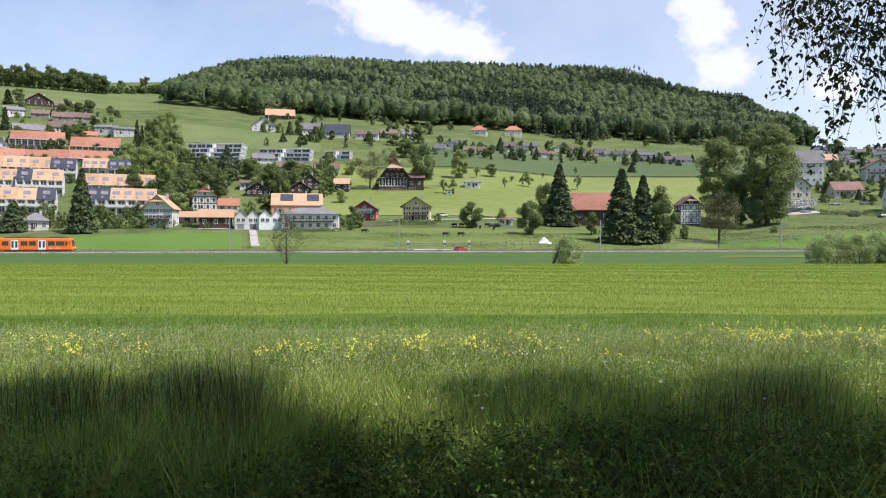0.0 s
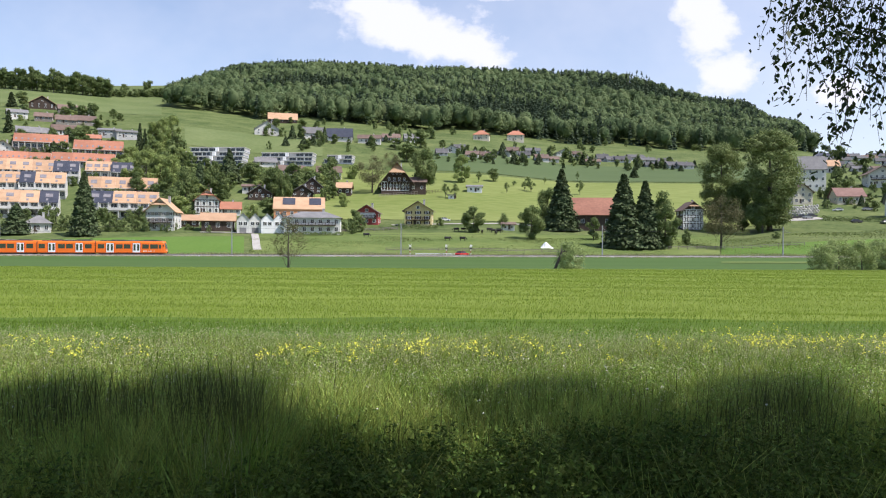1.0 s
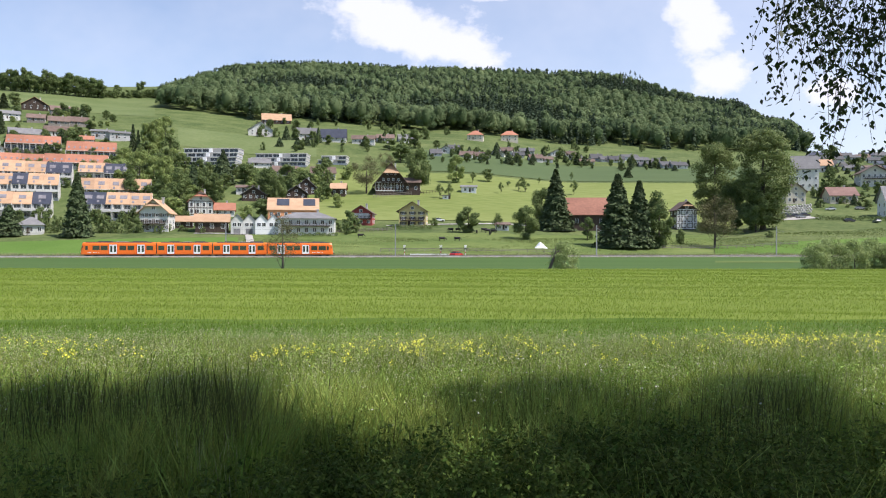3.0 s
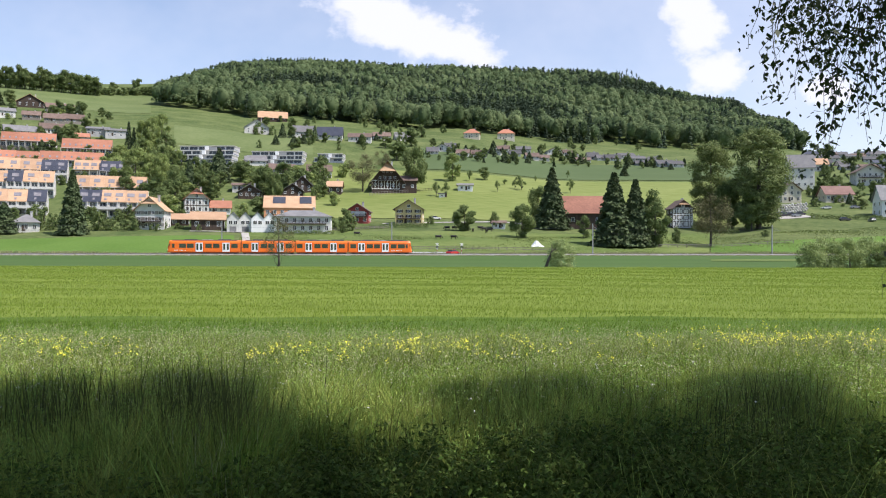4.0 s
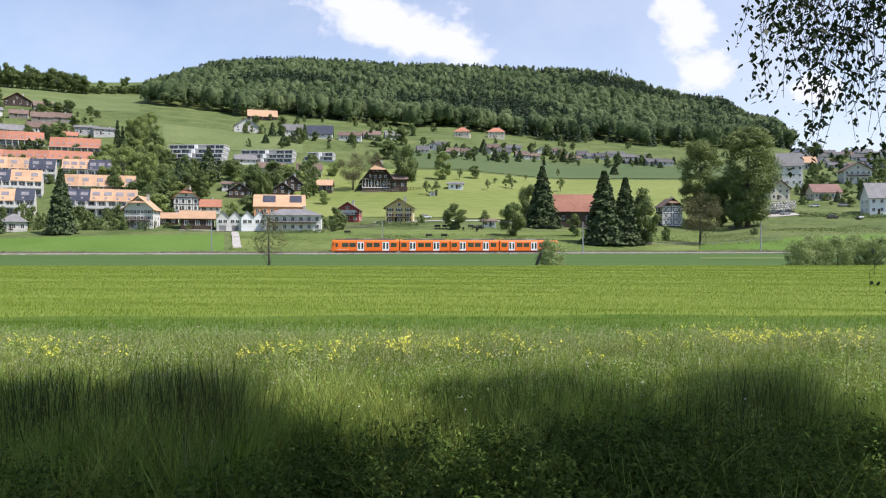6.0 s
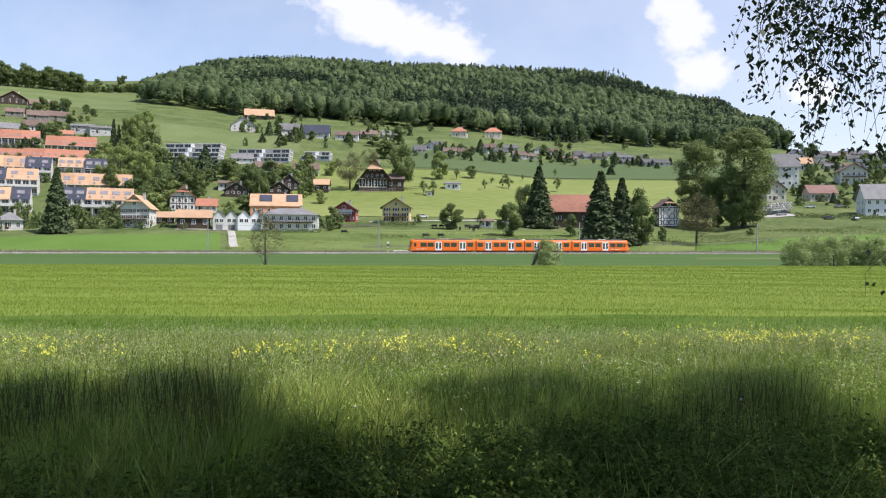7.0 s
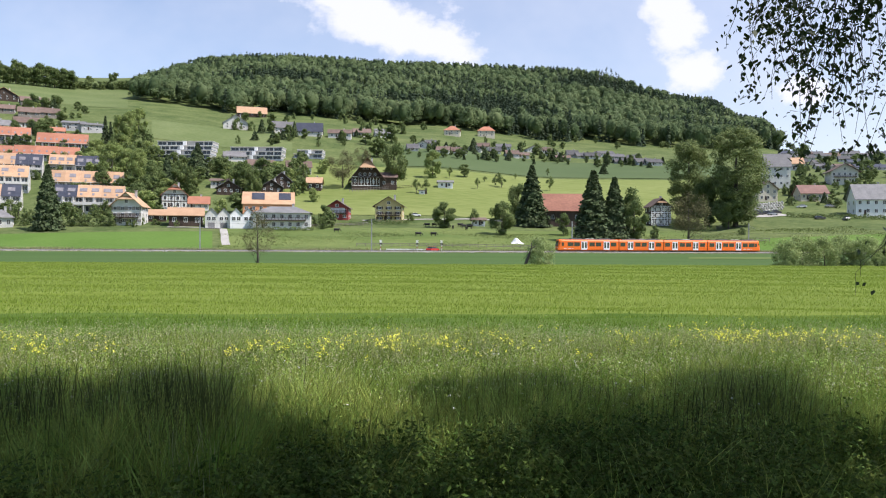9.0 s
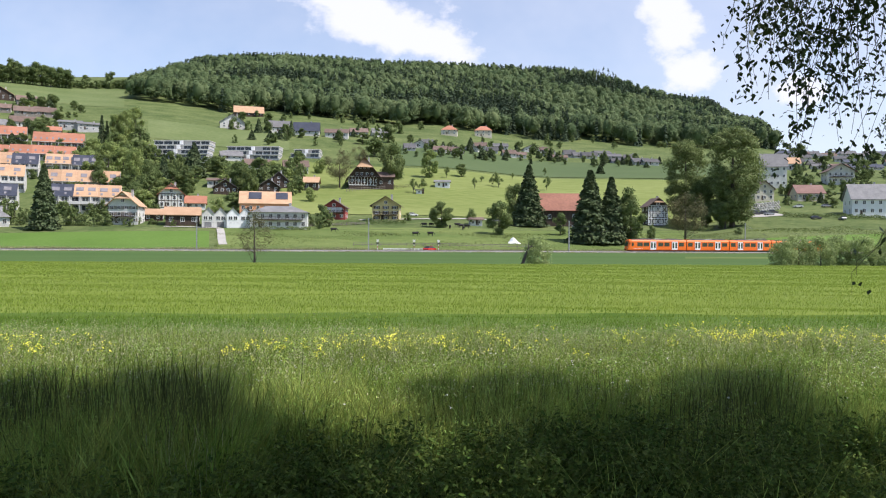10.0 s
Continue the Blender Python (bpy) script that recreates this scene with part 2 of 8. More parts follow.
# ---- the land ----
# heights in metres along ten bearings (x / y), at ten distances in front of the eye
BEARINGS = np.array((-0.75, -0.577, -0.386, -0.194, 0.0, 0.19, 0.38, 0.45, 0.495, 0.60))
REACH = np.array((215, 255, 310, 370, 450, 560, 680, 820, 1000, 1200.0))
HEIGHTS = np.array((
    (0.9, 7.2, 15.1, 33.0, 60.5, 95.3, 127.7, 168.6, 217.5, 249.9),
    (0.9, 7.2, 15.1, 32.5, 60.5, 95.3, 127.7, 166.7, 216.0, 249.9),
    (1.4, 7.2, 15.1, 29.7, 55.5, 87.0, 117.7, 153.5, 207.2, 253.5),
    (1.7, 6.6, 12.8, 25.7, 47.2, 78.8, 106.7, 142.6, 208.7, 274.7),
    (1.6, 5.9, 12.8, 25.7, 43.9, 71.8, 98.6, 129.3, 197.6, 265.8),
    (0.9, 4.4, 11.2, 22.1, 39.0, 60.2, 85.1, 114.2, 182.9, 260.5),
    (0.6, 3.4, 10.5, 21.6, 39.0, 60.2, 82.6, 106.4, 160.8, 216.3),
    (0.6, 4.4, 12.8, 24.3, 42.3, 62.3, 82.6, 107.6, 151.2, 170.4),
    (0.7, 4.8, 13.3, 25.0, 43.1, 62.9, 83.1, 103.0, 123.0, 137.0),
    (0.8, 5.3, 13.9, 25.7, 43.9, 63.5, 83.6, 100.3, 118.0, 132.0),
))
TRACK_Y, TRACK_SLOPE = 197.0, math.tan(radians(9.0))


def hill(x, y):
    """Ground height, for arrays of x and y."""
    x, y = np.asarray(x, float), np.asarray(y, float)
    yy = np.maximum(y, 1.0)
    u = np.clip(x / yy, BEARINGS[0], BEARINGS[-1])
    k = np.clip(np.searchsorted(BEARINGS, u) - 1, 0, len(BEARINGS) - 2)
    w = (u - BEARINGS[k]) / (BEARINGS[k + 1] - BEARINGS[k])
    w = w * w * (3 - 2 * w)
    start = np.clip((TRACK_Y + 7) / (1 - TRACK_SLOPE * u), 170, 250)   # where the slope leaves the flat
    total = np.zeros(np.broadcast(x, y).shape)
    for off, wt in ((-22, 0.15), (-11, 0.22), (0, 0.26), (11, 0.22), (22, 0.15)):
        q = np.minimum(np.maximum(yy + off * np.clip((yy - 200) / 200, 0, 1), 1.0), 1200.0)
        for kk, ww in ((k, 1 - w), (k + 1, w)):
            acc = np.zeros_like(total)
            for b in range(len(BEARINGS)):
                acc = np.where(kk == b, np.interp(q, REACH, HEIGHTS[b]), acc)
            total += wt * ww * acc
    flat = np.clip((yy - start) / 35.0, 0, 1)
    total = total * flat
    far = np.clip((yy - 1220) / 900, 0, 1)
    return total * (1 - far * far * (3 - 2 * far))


def hz(x, y):
    return float(hill(np.array([x]), np.array([y]))[0])


def sheet(name, us, ys, mat, lift, label, spread=0.0, wob=0.0):
    """A piece of ground: bearings us, distances ys (each an array), draped lift metres above the land."""
    uu, yy = np.meshgrid(us, ys)
    yy = yy / (1 - wob * uu)
    xx = uu * (np.abs(yy) + spread)
    zz = hill(xx, yy) + (lift if np.isscalar(lift) else np.asarray(lift)[:, None])
    v = np.stack([xx, yy, zz], -1).reshape(-1, 3)
    n, m = len(ys), len(us)
    i = np.arange(n - 1)[:, None] * m + np.arange(m - 1)[None]
    q = np.stack([i, i + 1, i + 1 + m, i + m], -1).reshape(-1, 4)
    me = raw_mesh(name, v, q, mat)
    me.shade_smooth()
    return tagged(new(name, me), label, "ground", kind="structure")


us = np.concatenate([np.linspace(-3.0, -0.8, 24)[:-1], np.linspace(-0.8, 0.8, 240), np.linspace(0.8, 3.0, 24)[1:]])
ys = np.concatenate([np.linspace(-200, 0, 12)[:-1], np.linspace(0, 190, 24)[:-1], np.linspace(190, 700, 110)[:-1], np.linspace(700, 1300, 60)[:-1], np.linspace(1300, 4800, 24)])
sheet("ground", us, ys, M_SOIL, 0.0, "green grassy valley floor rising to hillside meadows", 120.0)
sheet("field_dark", np.linspace(-0.9, 0.95, 40), np.linspace(60, 190.5, 30), M_DARKCROP, 0.06, "flat field of dark green young crop beside the railway", wob=TRACK_SLOPE)
sheet("field_lush", np.linspace(-0.80, -0.262, 60), np.linspace(207, 256, 16), M_LUSH, 0.12, "strip of lush bright green grass behind the railway", wob=TRACK_SLOPE)
sheet("pasture_low", np.linspace(-0.252, 0.358, 90), np.linspace(207, 268, 26), M_PASTURE, 0.12, "grazed pasture rising behind the railway", wob=TRACK_SLOPE)
sheet("field_strip", np.linspace(0.36, 0.49, 16), np.linspace(117, 134, 4), M_PASTURE, 0.11, "pale strip of mown grass at the crop's edge", wob=TRACK_SLOPE)
sheet("field_lush_far", np.linspace(0.36, 0.66, 40), np.linspace(207, 236, 12), M_LUSH, 0.12, "strip of lush green grass behind the railway", wob=TRACK_SLOPE)
sheet("meadow_mown", np.linspace(-0.17, 0.40, 126), np.linspace(312, 462, 40), M_BRIGHT, 0.22, "sunlit yellow-green mown meadow on the slope")
sheet("field_hill", np.linspace(-0.02, 0.40, 90), np.linspace(470, 575, 24), M_HILLCROP, 0.30, "grey-green crop strip across the hillside")
sheet("meadow_upper", np.linspace(-0.34, -0.16, 50), np.linspace(500, 600, 24), M_PALE, 0.25, "light green sloping meadow above the terraced flats")
sheet("meadow_left", np.linspace(-0.68, -0.37, 60), np.linspace(690, 985, 40), M_PALE, 0.25, "pale green hill meadow under the tree line")

# railway: ballast bed, sleepers unseen from the side, two rails, the lane and its kerb
track = pose(0, TRACK_Y, 0, 0, 0, 9.0)
g = Geo()
g.loft([[(x, -2.6, 0.0), (x, -1.7, 0.38), (x, 1.7, 0.38), (x, 2.6, 0.0)] for x in np.linspace(-420, 420, 60)])
bed = tagged(part("track_bed", g, M_BALLAST), "grey gravel track bed on the flat field", "track bed", kind="structure")
bed.matrix_basis = track
for side in (-0.5, 0.5):
    g = Geo().box(-420, 420, side - 0.035, side + 0.035, 0.38, 0.52)
    part("rail", g, M_RAIL, bed)

# ---- leaves, trees ----
RNG = np.random.default_rng(7)


def leaf_quads(centres, normals, size, rng, long=1.0, jit=0.55):
    """Four-cornered leaves at the centres, facing about the normals."""
    n = len(centres)
    nr = normals + rng.normal(0, jit, (n, 3))
    nr /= np.linalg.norm(nr, axis=1)[:, None] + 1e-9
    t = rng.normal(0, 1, (n, 3))
    a = np.cross(nr, t)
    a /= np.linalg.norm(a, axis=1)[:, None] + 1e-9
    b = np.cross(nr, a)
    s = (size * rng.uniform(0.55, 1.25, n))[:, None]
    a, b = a * s * 0.5, b * s * 0.5 * long
    v = np.stack([centres - a * 0.9 - b * 0.5, centres + a * 0.3 - b, centres + a + b * 0.4, centres - a * 0.2 + b], 1).reshape(-1, 3)
    return v, np.arange(4 * n).reshape(n, 4)


def crown_points(rng, n, clumps, height, radius, base, shape):
    """Leaf places and outward ways of a crown made of uneven clumps."""
    cs, rs = [], []
    for i in range(clumps):
        h = rng.uniform(0, 1)
        if shape == "round":
            w = math.sqrt(max(0.05, 1 - (2 * h - 1) ** 2))
        elif shape == "tall":
            w = min(1.0, 0.45 + 1.2 * h) * math.sqrt(max(0.03, 1 - max(0, (h - 0.55) / 0.46) ** 2))
        else:
            w = 1.0 - 0.75 * h
        a, d = rng.uniform(0, 6.283), radius * w * math.sqrt(rng.uniform(0.12, 1.0)) * 0.78
        cs.append((math.cos(a) * d, math.sin(a) * d, base + h * (height - base) * 0.94))
        rs.append(radius * rng.uniform(0.22, 0.42) * (26 / clumps) ** 0.2)
    cs, rs = np.array(cs), np.array(rs)
    k = rng.integers(0, clumps, n)
    way = rng.normal(0, 1, (n, 3))
    way /= np.linalg.norm(way, axis=1)[:, None]
    p = cs[k] + way * (rs[k] * rng.uniform(0.3, 1.0, n) ** 0.6 * rng.uniform(0.8, 1.25, n))[:, None] * np.array((1, 1, 0.85))
    return p, way * 1.6 + np.array((0, 0, 0.35)), cs


def make_tree(name, label, height, radius, leaves, size, mat, seed, shape="round", base=0.25, clumps=26, category="tree", lean=0.0):
    rng = np.random.default_rng(seed)
    root = thing(name, label, category)
    g = Geo()
    r0 = height * 0.018 + 0.01
    top = Vector((lean * height * 0.5, 0, height * 0.72))
    g.tube([(0, 0, -0.4), (lean * 0.3, 0.05, height * 0.25), (lean * height * 0.3, 0, height * 0.5), top], [r0 * 1.3, r0, r0 * 0.7, r0 * 0.25], 7)
    p, way, cs = crown_points(rng, leaves, clumps, height, radius, height * base, shape)
    p[:, 0] += lean * p[:, 2] * 0.5
    for c in cs[:: max(1, clumps // 7)]:
        z = max(height * 0.12, c[2] - radius * 0.6)
        s = Vector((lean * z * 0.5, 0, z))
        e = Vector(c)
        g.tube([s, s.lerp(e, 0.5) + Vector((0, 0, -0.05 * height)), e], [r0 * 0.3, r0 * 0.16, r0 * 0.05], 5)
    part("trunk", g, M_BARK, root)
    v, q = leaf_quads(p, way, size, rng)
    part("crown", raw_mesh("crown", v, q, mat), None, root)
    return root


def conifer_leaves(rng, n, height, radius, size):
    """Drooping boughs in whorls: places and ways."""
    h = rng.uniform(0, 1, n) ** 1.25
    tier = np.floor(h * 19) / 19
    frac = h * 19 - np.floor(h * 19)
    rr = radius * (1 - 0.3 * tier - 0.7 * h) ** 0.85 * rng.uniform(0.35, 1.0, n) ** 0.6 * rng.uniform(0.85, 1.18, n) + 0.1
    a = rng.uniform(0, 6.283, n)
    lump = 1 + 0.15 * np.sin(a * 3 + tier * 40) + 0.12 * np.sin(a * 7 + tier * 90)
    rr = rr * lump
    z = height * (0.05 + 0.95 * h) - rr * rng.uniform(0.15, 0.45, n) - frac * 0.012 * height
    p = np.stack([np.cos(a) * rr, np.sin(a) * rr, np.maximum(z, 0.2)], -1)
    way = np.stack([np.cos(a) * 0.6, np.sin(a) * 0.6, np.full(n, 0.8)], -1)
    return p, way


def make_conifer(name, label, height, radius, leaves, size, mat, seed):
    rng = np.random.default_rng(seed)
    root = thing(name, label, "tree")
    part("trunk", Geo().tube([(0, 0, -0.4), (0, 0, height * 0.5), (0, 0, height * 0.98)], [height * 0.022, height * 0.013, 0.04], 7), M_BARK, root)
    p, way = conifer_leaves(rng, leaves, height, radius, size)
    v, q = leaf_quads(p, way, size, rng, 1.5)
    part("crown", raw_mesh("crown", v, q, mat), None, root)
    return root


def put(tree, x, y, scale=1.0, turn=0.0, wide=1.0, sink=0.1):
    """A copy of a tree standing on the land."""
    m = pose(x, y, hz(x, y) - sink, 0, 0, turn) @ Matrix.Diagonal((scale * wide, scale * wide, scale, 1))
    return copy_thing(tree, m)


# ---- forest on the ridge: thousands of crowns in one mesh ----
def forest():
    rng = np.random.default_rng(11)
    n = 16000
    y = 720 + 560 * rng.uniform(0, 1, n) ** 0.8
    u = rng.uniform(-0.40, 0.50, n)
    edge = np.interp(u, (-0.40, -0.365, -0.30, -0.15, 0.0, 0.15, 0.30, 0.42, 0.50), (1150, 800, 770, 775, 790, 805, 800, 800, 830))
    edge = edge + 14 * np.sin(u * 60) + 9 * np.sin(u * 143 + 1)
    keep = (y > edge) & (u < np.interp(y, (800, 900, 1200), (0.482, 0.474, 0.448))) & (u > np.interp(y, (780, 900, 1000, 1200), (-0.368, -0.345, -0.318, -0.275)))
    y, u, edge = y[keep], u[keep], edge[keep]
    x = u * y
    # firs stand closer than beeches
    stand = np.array([noise.noise((a * 0.006, b * 0.012, 3.0)) for a, b in zip(x, y)]) + rng.normal(0, 0.13, len(x))
    cell, ok = set(), []
    for i in range(len(x)):
        w = 7.5 if stand[i] > 0.07 else (9.0 if y[i] < edge[i] + 30 else 11.5)
        c = (int(x[i] // w), int(y[i] // (w * 1.05)), w)
        if c not in cell:
            cell.add(c)
            ok.append(i)
    x, y, u, edge, stand = x[ok], y[ok], u[ok], edge[ok], stand[ok]
    z = hill(x, y)
    bm = bmesh.new()
    bmesh.ops.create_icosphere(bm, subdivisions=2, radius=1.0)
    bm.verts.ensure_lookup_table()
    ball = np.array([v.co for v in bm.verts])
    tris = np.array([[v.index for v in f.verts] for f in bm.faces])
    bm.free()
    V, Q, smooth, slot, base = [], [], [], [], 0

    def add(v, q, soft, which):
        nonlocal base
        V.append(v)
        Q.append(q + base)
        smooth.append(np.full(len(q), soft))
        slot.append(np.full(len(q), which))
        base += len(v)

    def split(q):
        return np.concatenate([q[:, :3], q[:, (0, 2, 3)]])

    for i in range(len(x)):
        foot = np.array((x[i], y[i], z[i] - 0.5))
        front = y[i] < edge[i] + 40
        if stand[i] > 0.07:
            h = rng.uniform(18, 25)
            p, way = conifer_leaves(rng, 150 if front else 95, h, h * rng.uniform(0.13, 0.18), 2.0)
            v, q = leaf_quads(p, way, 2.0, rng, 1.5, 0.25)
            add(v + foot, split(q), False, 1)
            continue
        h, r = rng.uniform(17, 25) * (1.12 if front else 1.0), rng.uniform(5.5, 9.0)
        # a crown is a few overlapping puffs round a top
        puffs = [(0.0, 0.0, h * 0.62, r * 0.78, h * 0.36)]
        for k in range(5 if front else 3):
            a, d = rng.uniform(0, 6.283), r * rng.uniform(0.35, 0.6)
            puffs.append((math.cos(a) * d, math.sin(a) * d, h * rng.uniform(0.22, 0.74), r * rng.uniform(0.42, 0.58), h * rng.uniform(0.17, 0.26)))
        for j, (px, py, pz, pr, ph) in enumerate(puffs):
            size, mid = np.array((pr, pr, ph)), np.array((px, py, pz))
            if j == 0:
                lump = 1 + 0.16 * np.sin(ball[:, 0] * 4.3 + i) * np.cos(ball[:, 1] * 4.1 + i * 2) + rng.normal(0, 0.04, len(ball))
                add(ball * size * 0.86 * lump[:, None] + mid + foot, tris, True, 0)
            k = (70 if j else 90) if front else (34 if j else 60)
            w = rng.normal(0, 1, (k, 3))
            w /= np.linalg.norm(w, axis=1)[:, None]
            w[:, 2] = np.where(w[:, 2] < -0.25, -w[:, 2], w[:, 2])
            w[:, 1] = np.where(rng.uniform(0, 1, k) < 0.5, -np.abs(w[:, 1]), w[:, 1])
            v, q = leaf_quads(w * size * rng.uniform(0.80, 1.10, k)[:, None] + mid, w, 1.6 if front else 1.9, rng, 1.0, 0.32)
            add(v + foot, split(q), False, 0)
    me = raw_mesh("forest", np.concatenate(V), np.concatenate(Q), M_FOREST)
    me.materials.append(M_FIR)
    me.polygons.foreach_set("use_smooth", np.concatenate(smooth))
    me.polygons.foreach_set("material_index", np.concatenate(slot).astype(np.int32))
    tagged(new("forest", me), "dense mixed forest of dark firs and lighter beeches covering the ridge", "forest", kind="stuff")


forest()

# ---- crop and meadow in front ----
def blade_mesh(name, x, y, z, h, w, mat, rng, lean=0.25, wind=0.12):
    """Tapered, bent blades: three triangles each."""
    n = len(x)
    a = rng.uniform(0, 6.283, n)
    side = np.stack([np.cos(a), np.sin(a), np.zeros(n)], -1) * (w * 0.5)[:, None]
    bend = np.stack([rng.normal(wind, lean, n), rng.normal(0, lean, n), np.zeros(n)], -1) * h[:, None]
    p = np.stack([x, y, z], -1)
    up = np.array((0, 0, 1.0)) * h[:, None]
    v = np.stack([p - side, p + side, p + up * 0.55 + bend * 0.3 - side * 0.8, p + up * 0.55 + bend * 0.3 + side * 0.8, p + up + bend], 1).reshape(-1, 3)
    i = np.arange(n)[:, None] * 5
    f = np.concatenate([i + np.array((0, 1, 3)), i + np.array((0, 3, 2)), i + np.array((2, 3, 4))], 1).reshape(-1, 3)
    return raw_mesh(name, v, f, mat)


def spread(rng, n, y0, y1, power=0.5, margin=0.8):
    """Random places in the fan in front of the eye, evenly over the ground (power 0.5) or denser near it."""
    y = y0 + (y1 - y0) * rng.uniform(0, 1, n) ** power
    return rng.uniform(-0.70, 0.76, n) * y + rng.uniform(-margin, margin, n), y


rng = np.random.default_rng(21)
def barley_top(x, y):
    """Height of the standing crop: long low swells across the field and the wheel lines through it."""
    top = 0.68 + 0.035 * np.sin(y * 0.95 + 0.05 * x + 0.5 * np.sin(x * 0.11)) + 0.03 * np.sin(y * 0.41 + 1.0 + 0.4 * np.sin(x * 0.07)) + 0.02 * np.sin(x * 0.9 + y * 1.7)
    for line in (19.6, 22.6, 27.8, 33.5, 41.0, 51.0):
        top = top - 0.12 * np.exp(-((y - line - 0.02 * x) / 0.30) ** 2)
    return top * np.clip((y - 14.6) / 1.2, 0.05, 1.0)


uu, yy = np.meshgrid(np.linspace(-1.3, 1.35, 160), 14.7 + 51.3 * np.linspace(0, 1, 260) ** 1.5)
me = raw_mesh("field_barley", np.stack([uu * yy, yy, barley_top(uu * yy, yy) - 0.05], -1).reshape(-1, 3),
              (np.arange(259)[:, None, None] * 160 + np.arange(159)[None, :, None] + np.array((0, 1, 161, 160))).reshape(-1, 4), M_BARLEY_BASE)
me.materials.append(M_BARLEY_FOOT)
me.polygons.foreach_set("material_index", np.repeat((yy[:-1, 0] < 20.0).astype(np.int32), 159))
me.shade_smooth()
tagged(new("field_barley", me), "wide field of bright green ripening barley", "ground", kind="structure")
x, y = spread(rng, 340000, 14.7, 66.0, 0.85)
top = barley_top(x, y)
tall = np.clip(rng.normal(0.110, 0.03, len(x)), 0.05, 0.22)
# wavy border of the darker strip along the near edge
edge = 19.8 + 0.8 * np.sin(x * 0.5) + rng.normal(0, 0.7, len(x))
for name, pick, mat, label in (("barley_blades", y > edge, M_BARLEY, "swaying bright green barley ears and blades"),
                               ("barley_headland", y <= edge, M_BARLEY_EDGE, "darker green barley along the near field edge")):
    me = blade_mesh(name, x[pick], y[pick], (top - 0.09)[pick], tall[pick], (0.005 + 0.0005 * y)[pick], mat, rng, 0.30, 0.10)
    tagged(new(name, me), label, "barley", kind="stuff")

# meadow grass
x, y = spread(rng, 230000, 3.6, 15.6, 0.62)
patch = np.array([noise.noise((a * 0.55, b * 0.55, 5.0)) + 0.55 * noise.noise((a * 1.9, b * 1.9, 2.0)) for a, b in zip(x, y)])
h = 0.54 + 0.22 * patch + rng.normal(0, 0.10, len(x))
tall = np.exp(-((x + 2.3) ** 2 / 1.6 + (y - 7.6) ** 2 / 4.0)) + 0.7 * np.exp(-((x - 1.4) ** 2 / 1.6 + (y - 8.6) ** 2 / 2.0)) + 0.7 * np.exp(-((x - 3.9) ** 2 / 0.8 + (y - 8.0) ** 2 / 2.0))
h = np.clip(h + 0.38 * tall * rng.uniform(0.3, 1.0, len(x)), 0.15, 1.35)
bramble = (y < 7.6) & (x / y > -0.22)
h = np.where(bramble, h * 0.62, np.where(y < 5.6, h * 0.85, h + 0.012 * (y - 5.6)))
me = blade_mesh("meadow_grass", x, y, np.zeros(len(x)), h, rng.uniform(0.006, 0.014, len(x)) * np.where(rng.uniform(0, 1, len(x)) < 0.15, 1.8, 1.0), M_GRASS, rng, 0.27, 0.06)
tagged(new("meadow_grass", me), "tall uncut green meadow grass", "grass", kind="stuff")


def herb_leaves():
    """Small bright leaves between the blades, added as the sparkle of sunlit grass."""
    rng = np.random.default_rng(27)
    x, y = spread(rng, 130000, 6.5, 15.6, 0.6)
    thick = np.array([noise.noise((a * 0.8, b * 0.8, 9.0)) for a, b in zip(x, y)])
    pick = thick + rng.normal(0, 0.25, len(x)) > -0.05
    x, y, thick = x[pick], y[pick], thick[pick]
    z = rng.uniform(0.32, 0.76, len(x)) + 0.22 * thick
    v, q = leaf_quads(np.stack([x, y, z], -1), np.tile((0.2, -0.3, 0.7), (len(x), 1)), 0.017, rng, 2.4, 0.7)
    tagged(new("herb_leaves", raw_mesh("herb_leaves", v, q, M_SPARKLE)), "small bright leaves added as sunlit sparkle in the meadow", "herbs", kind="stuff")


herb_leaves()


def arching_grass():
    """Long bent blades over the near bank, and a stand of dry stalks."""
    rng = np.random.default_rng(29)
    n = 1500
    y = np.concatenate([rng.uniform(5.0, 6.8, 700), rng.uniform(6.5, 13.0, 800)])
    x = np.concatenate([rng.uniform(-0.1, 0.56, 700), rng.uniform(-0.6, 0.66, 800)]) * y
    h = rng.uniform(0.5, 0.95, n)
    me = blade_mesh("arching_grass", x, y, np.zeros(n), h, rng.uniform(0.010, 0.018, n), M_GRASS, rng, 0.5, 0.1)
    tagged(new("arching_grass", me), "long arching blades of rough grass", "grass", kind="stuff")
    n = 90
    y = rng.normal(6.6, 0.4, n)
    x = rng.normal(-0.285, 0.022, n) * y
    me = blade_mesh("dry_stalks", x, y, np.zeros(n), rng.uniform(0.55, 1.0, n), rng.uniform(0.007, 0.012, n), M_SEED, rng, 0.08, 0.0)
    tagged(new("dry_stalks", me), "pale dry grass stalks in the shade", "grass", kind="stuff")


arching_grass()


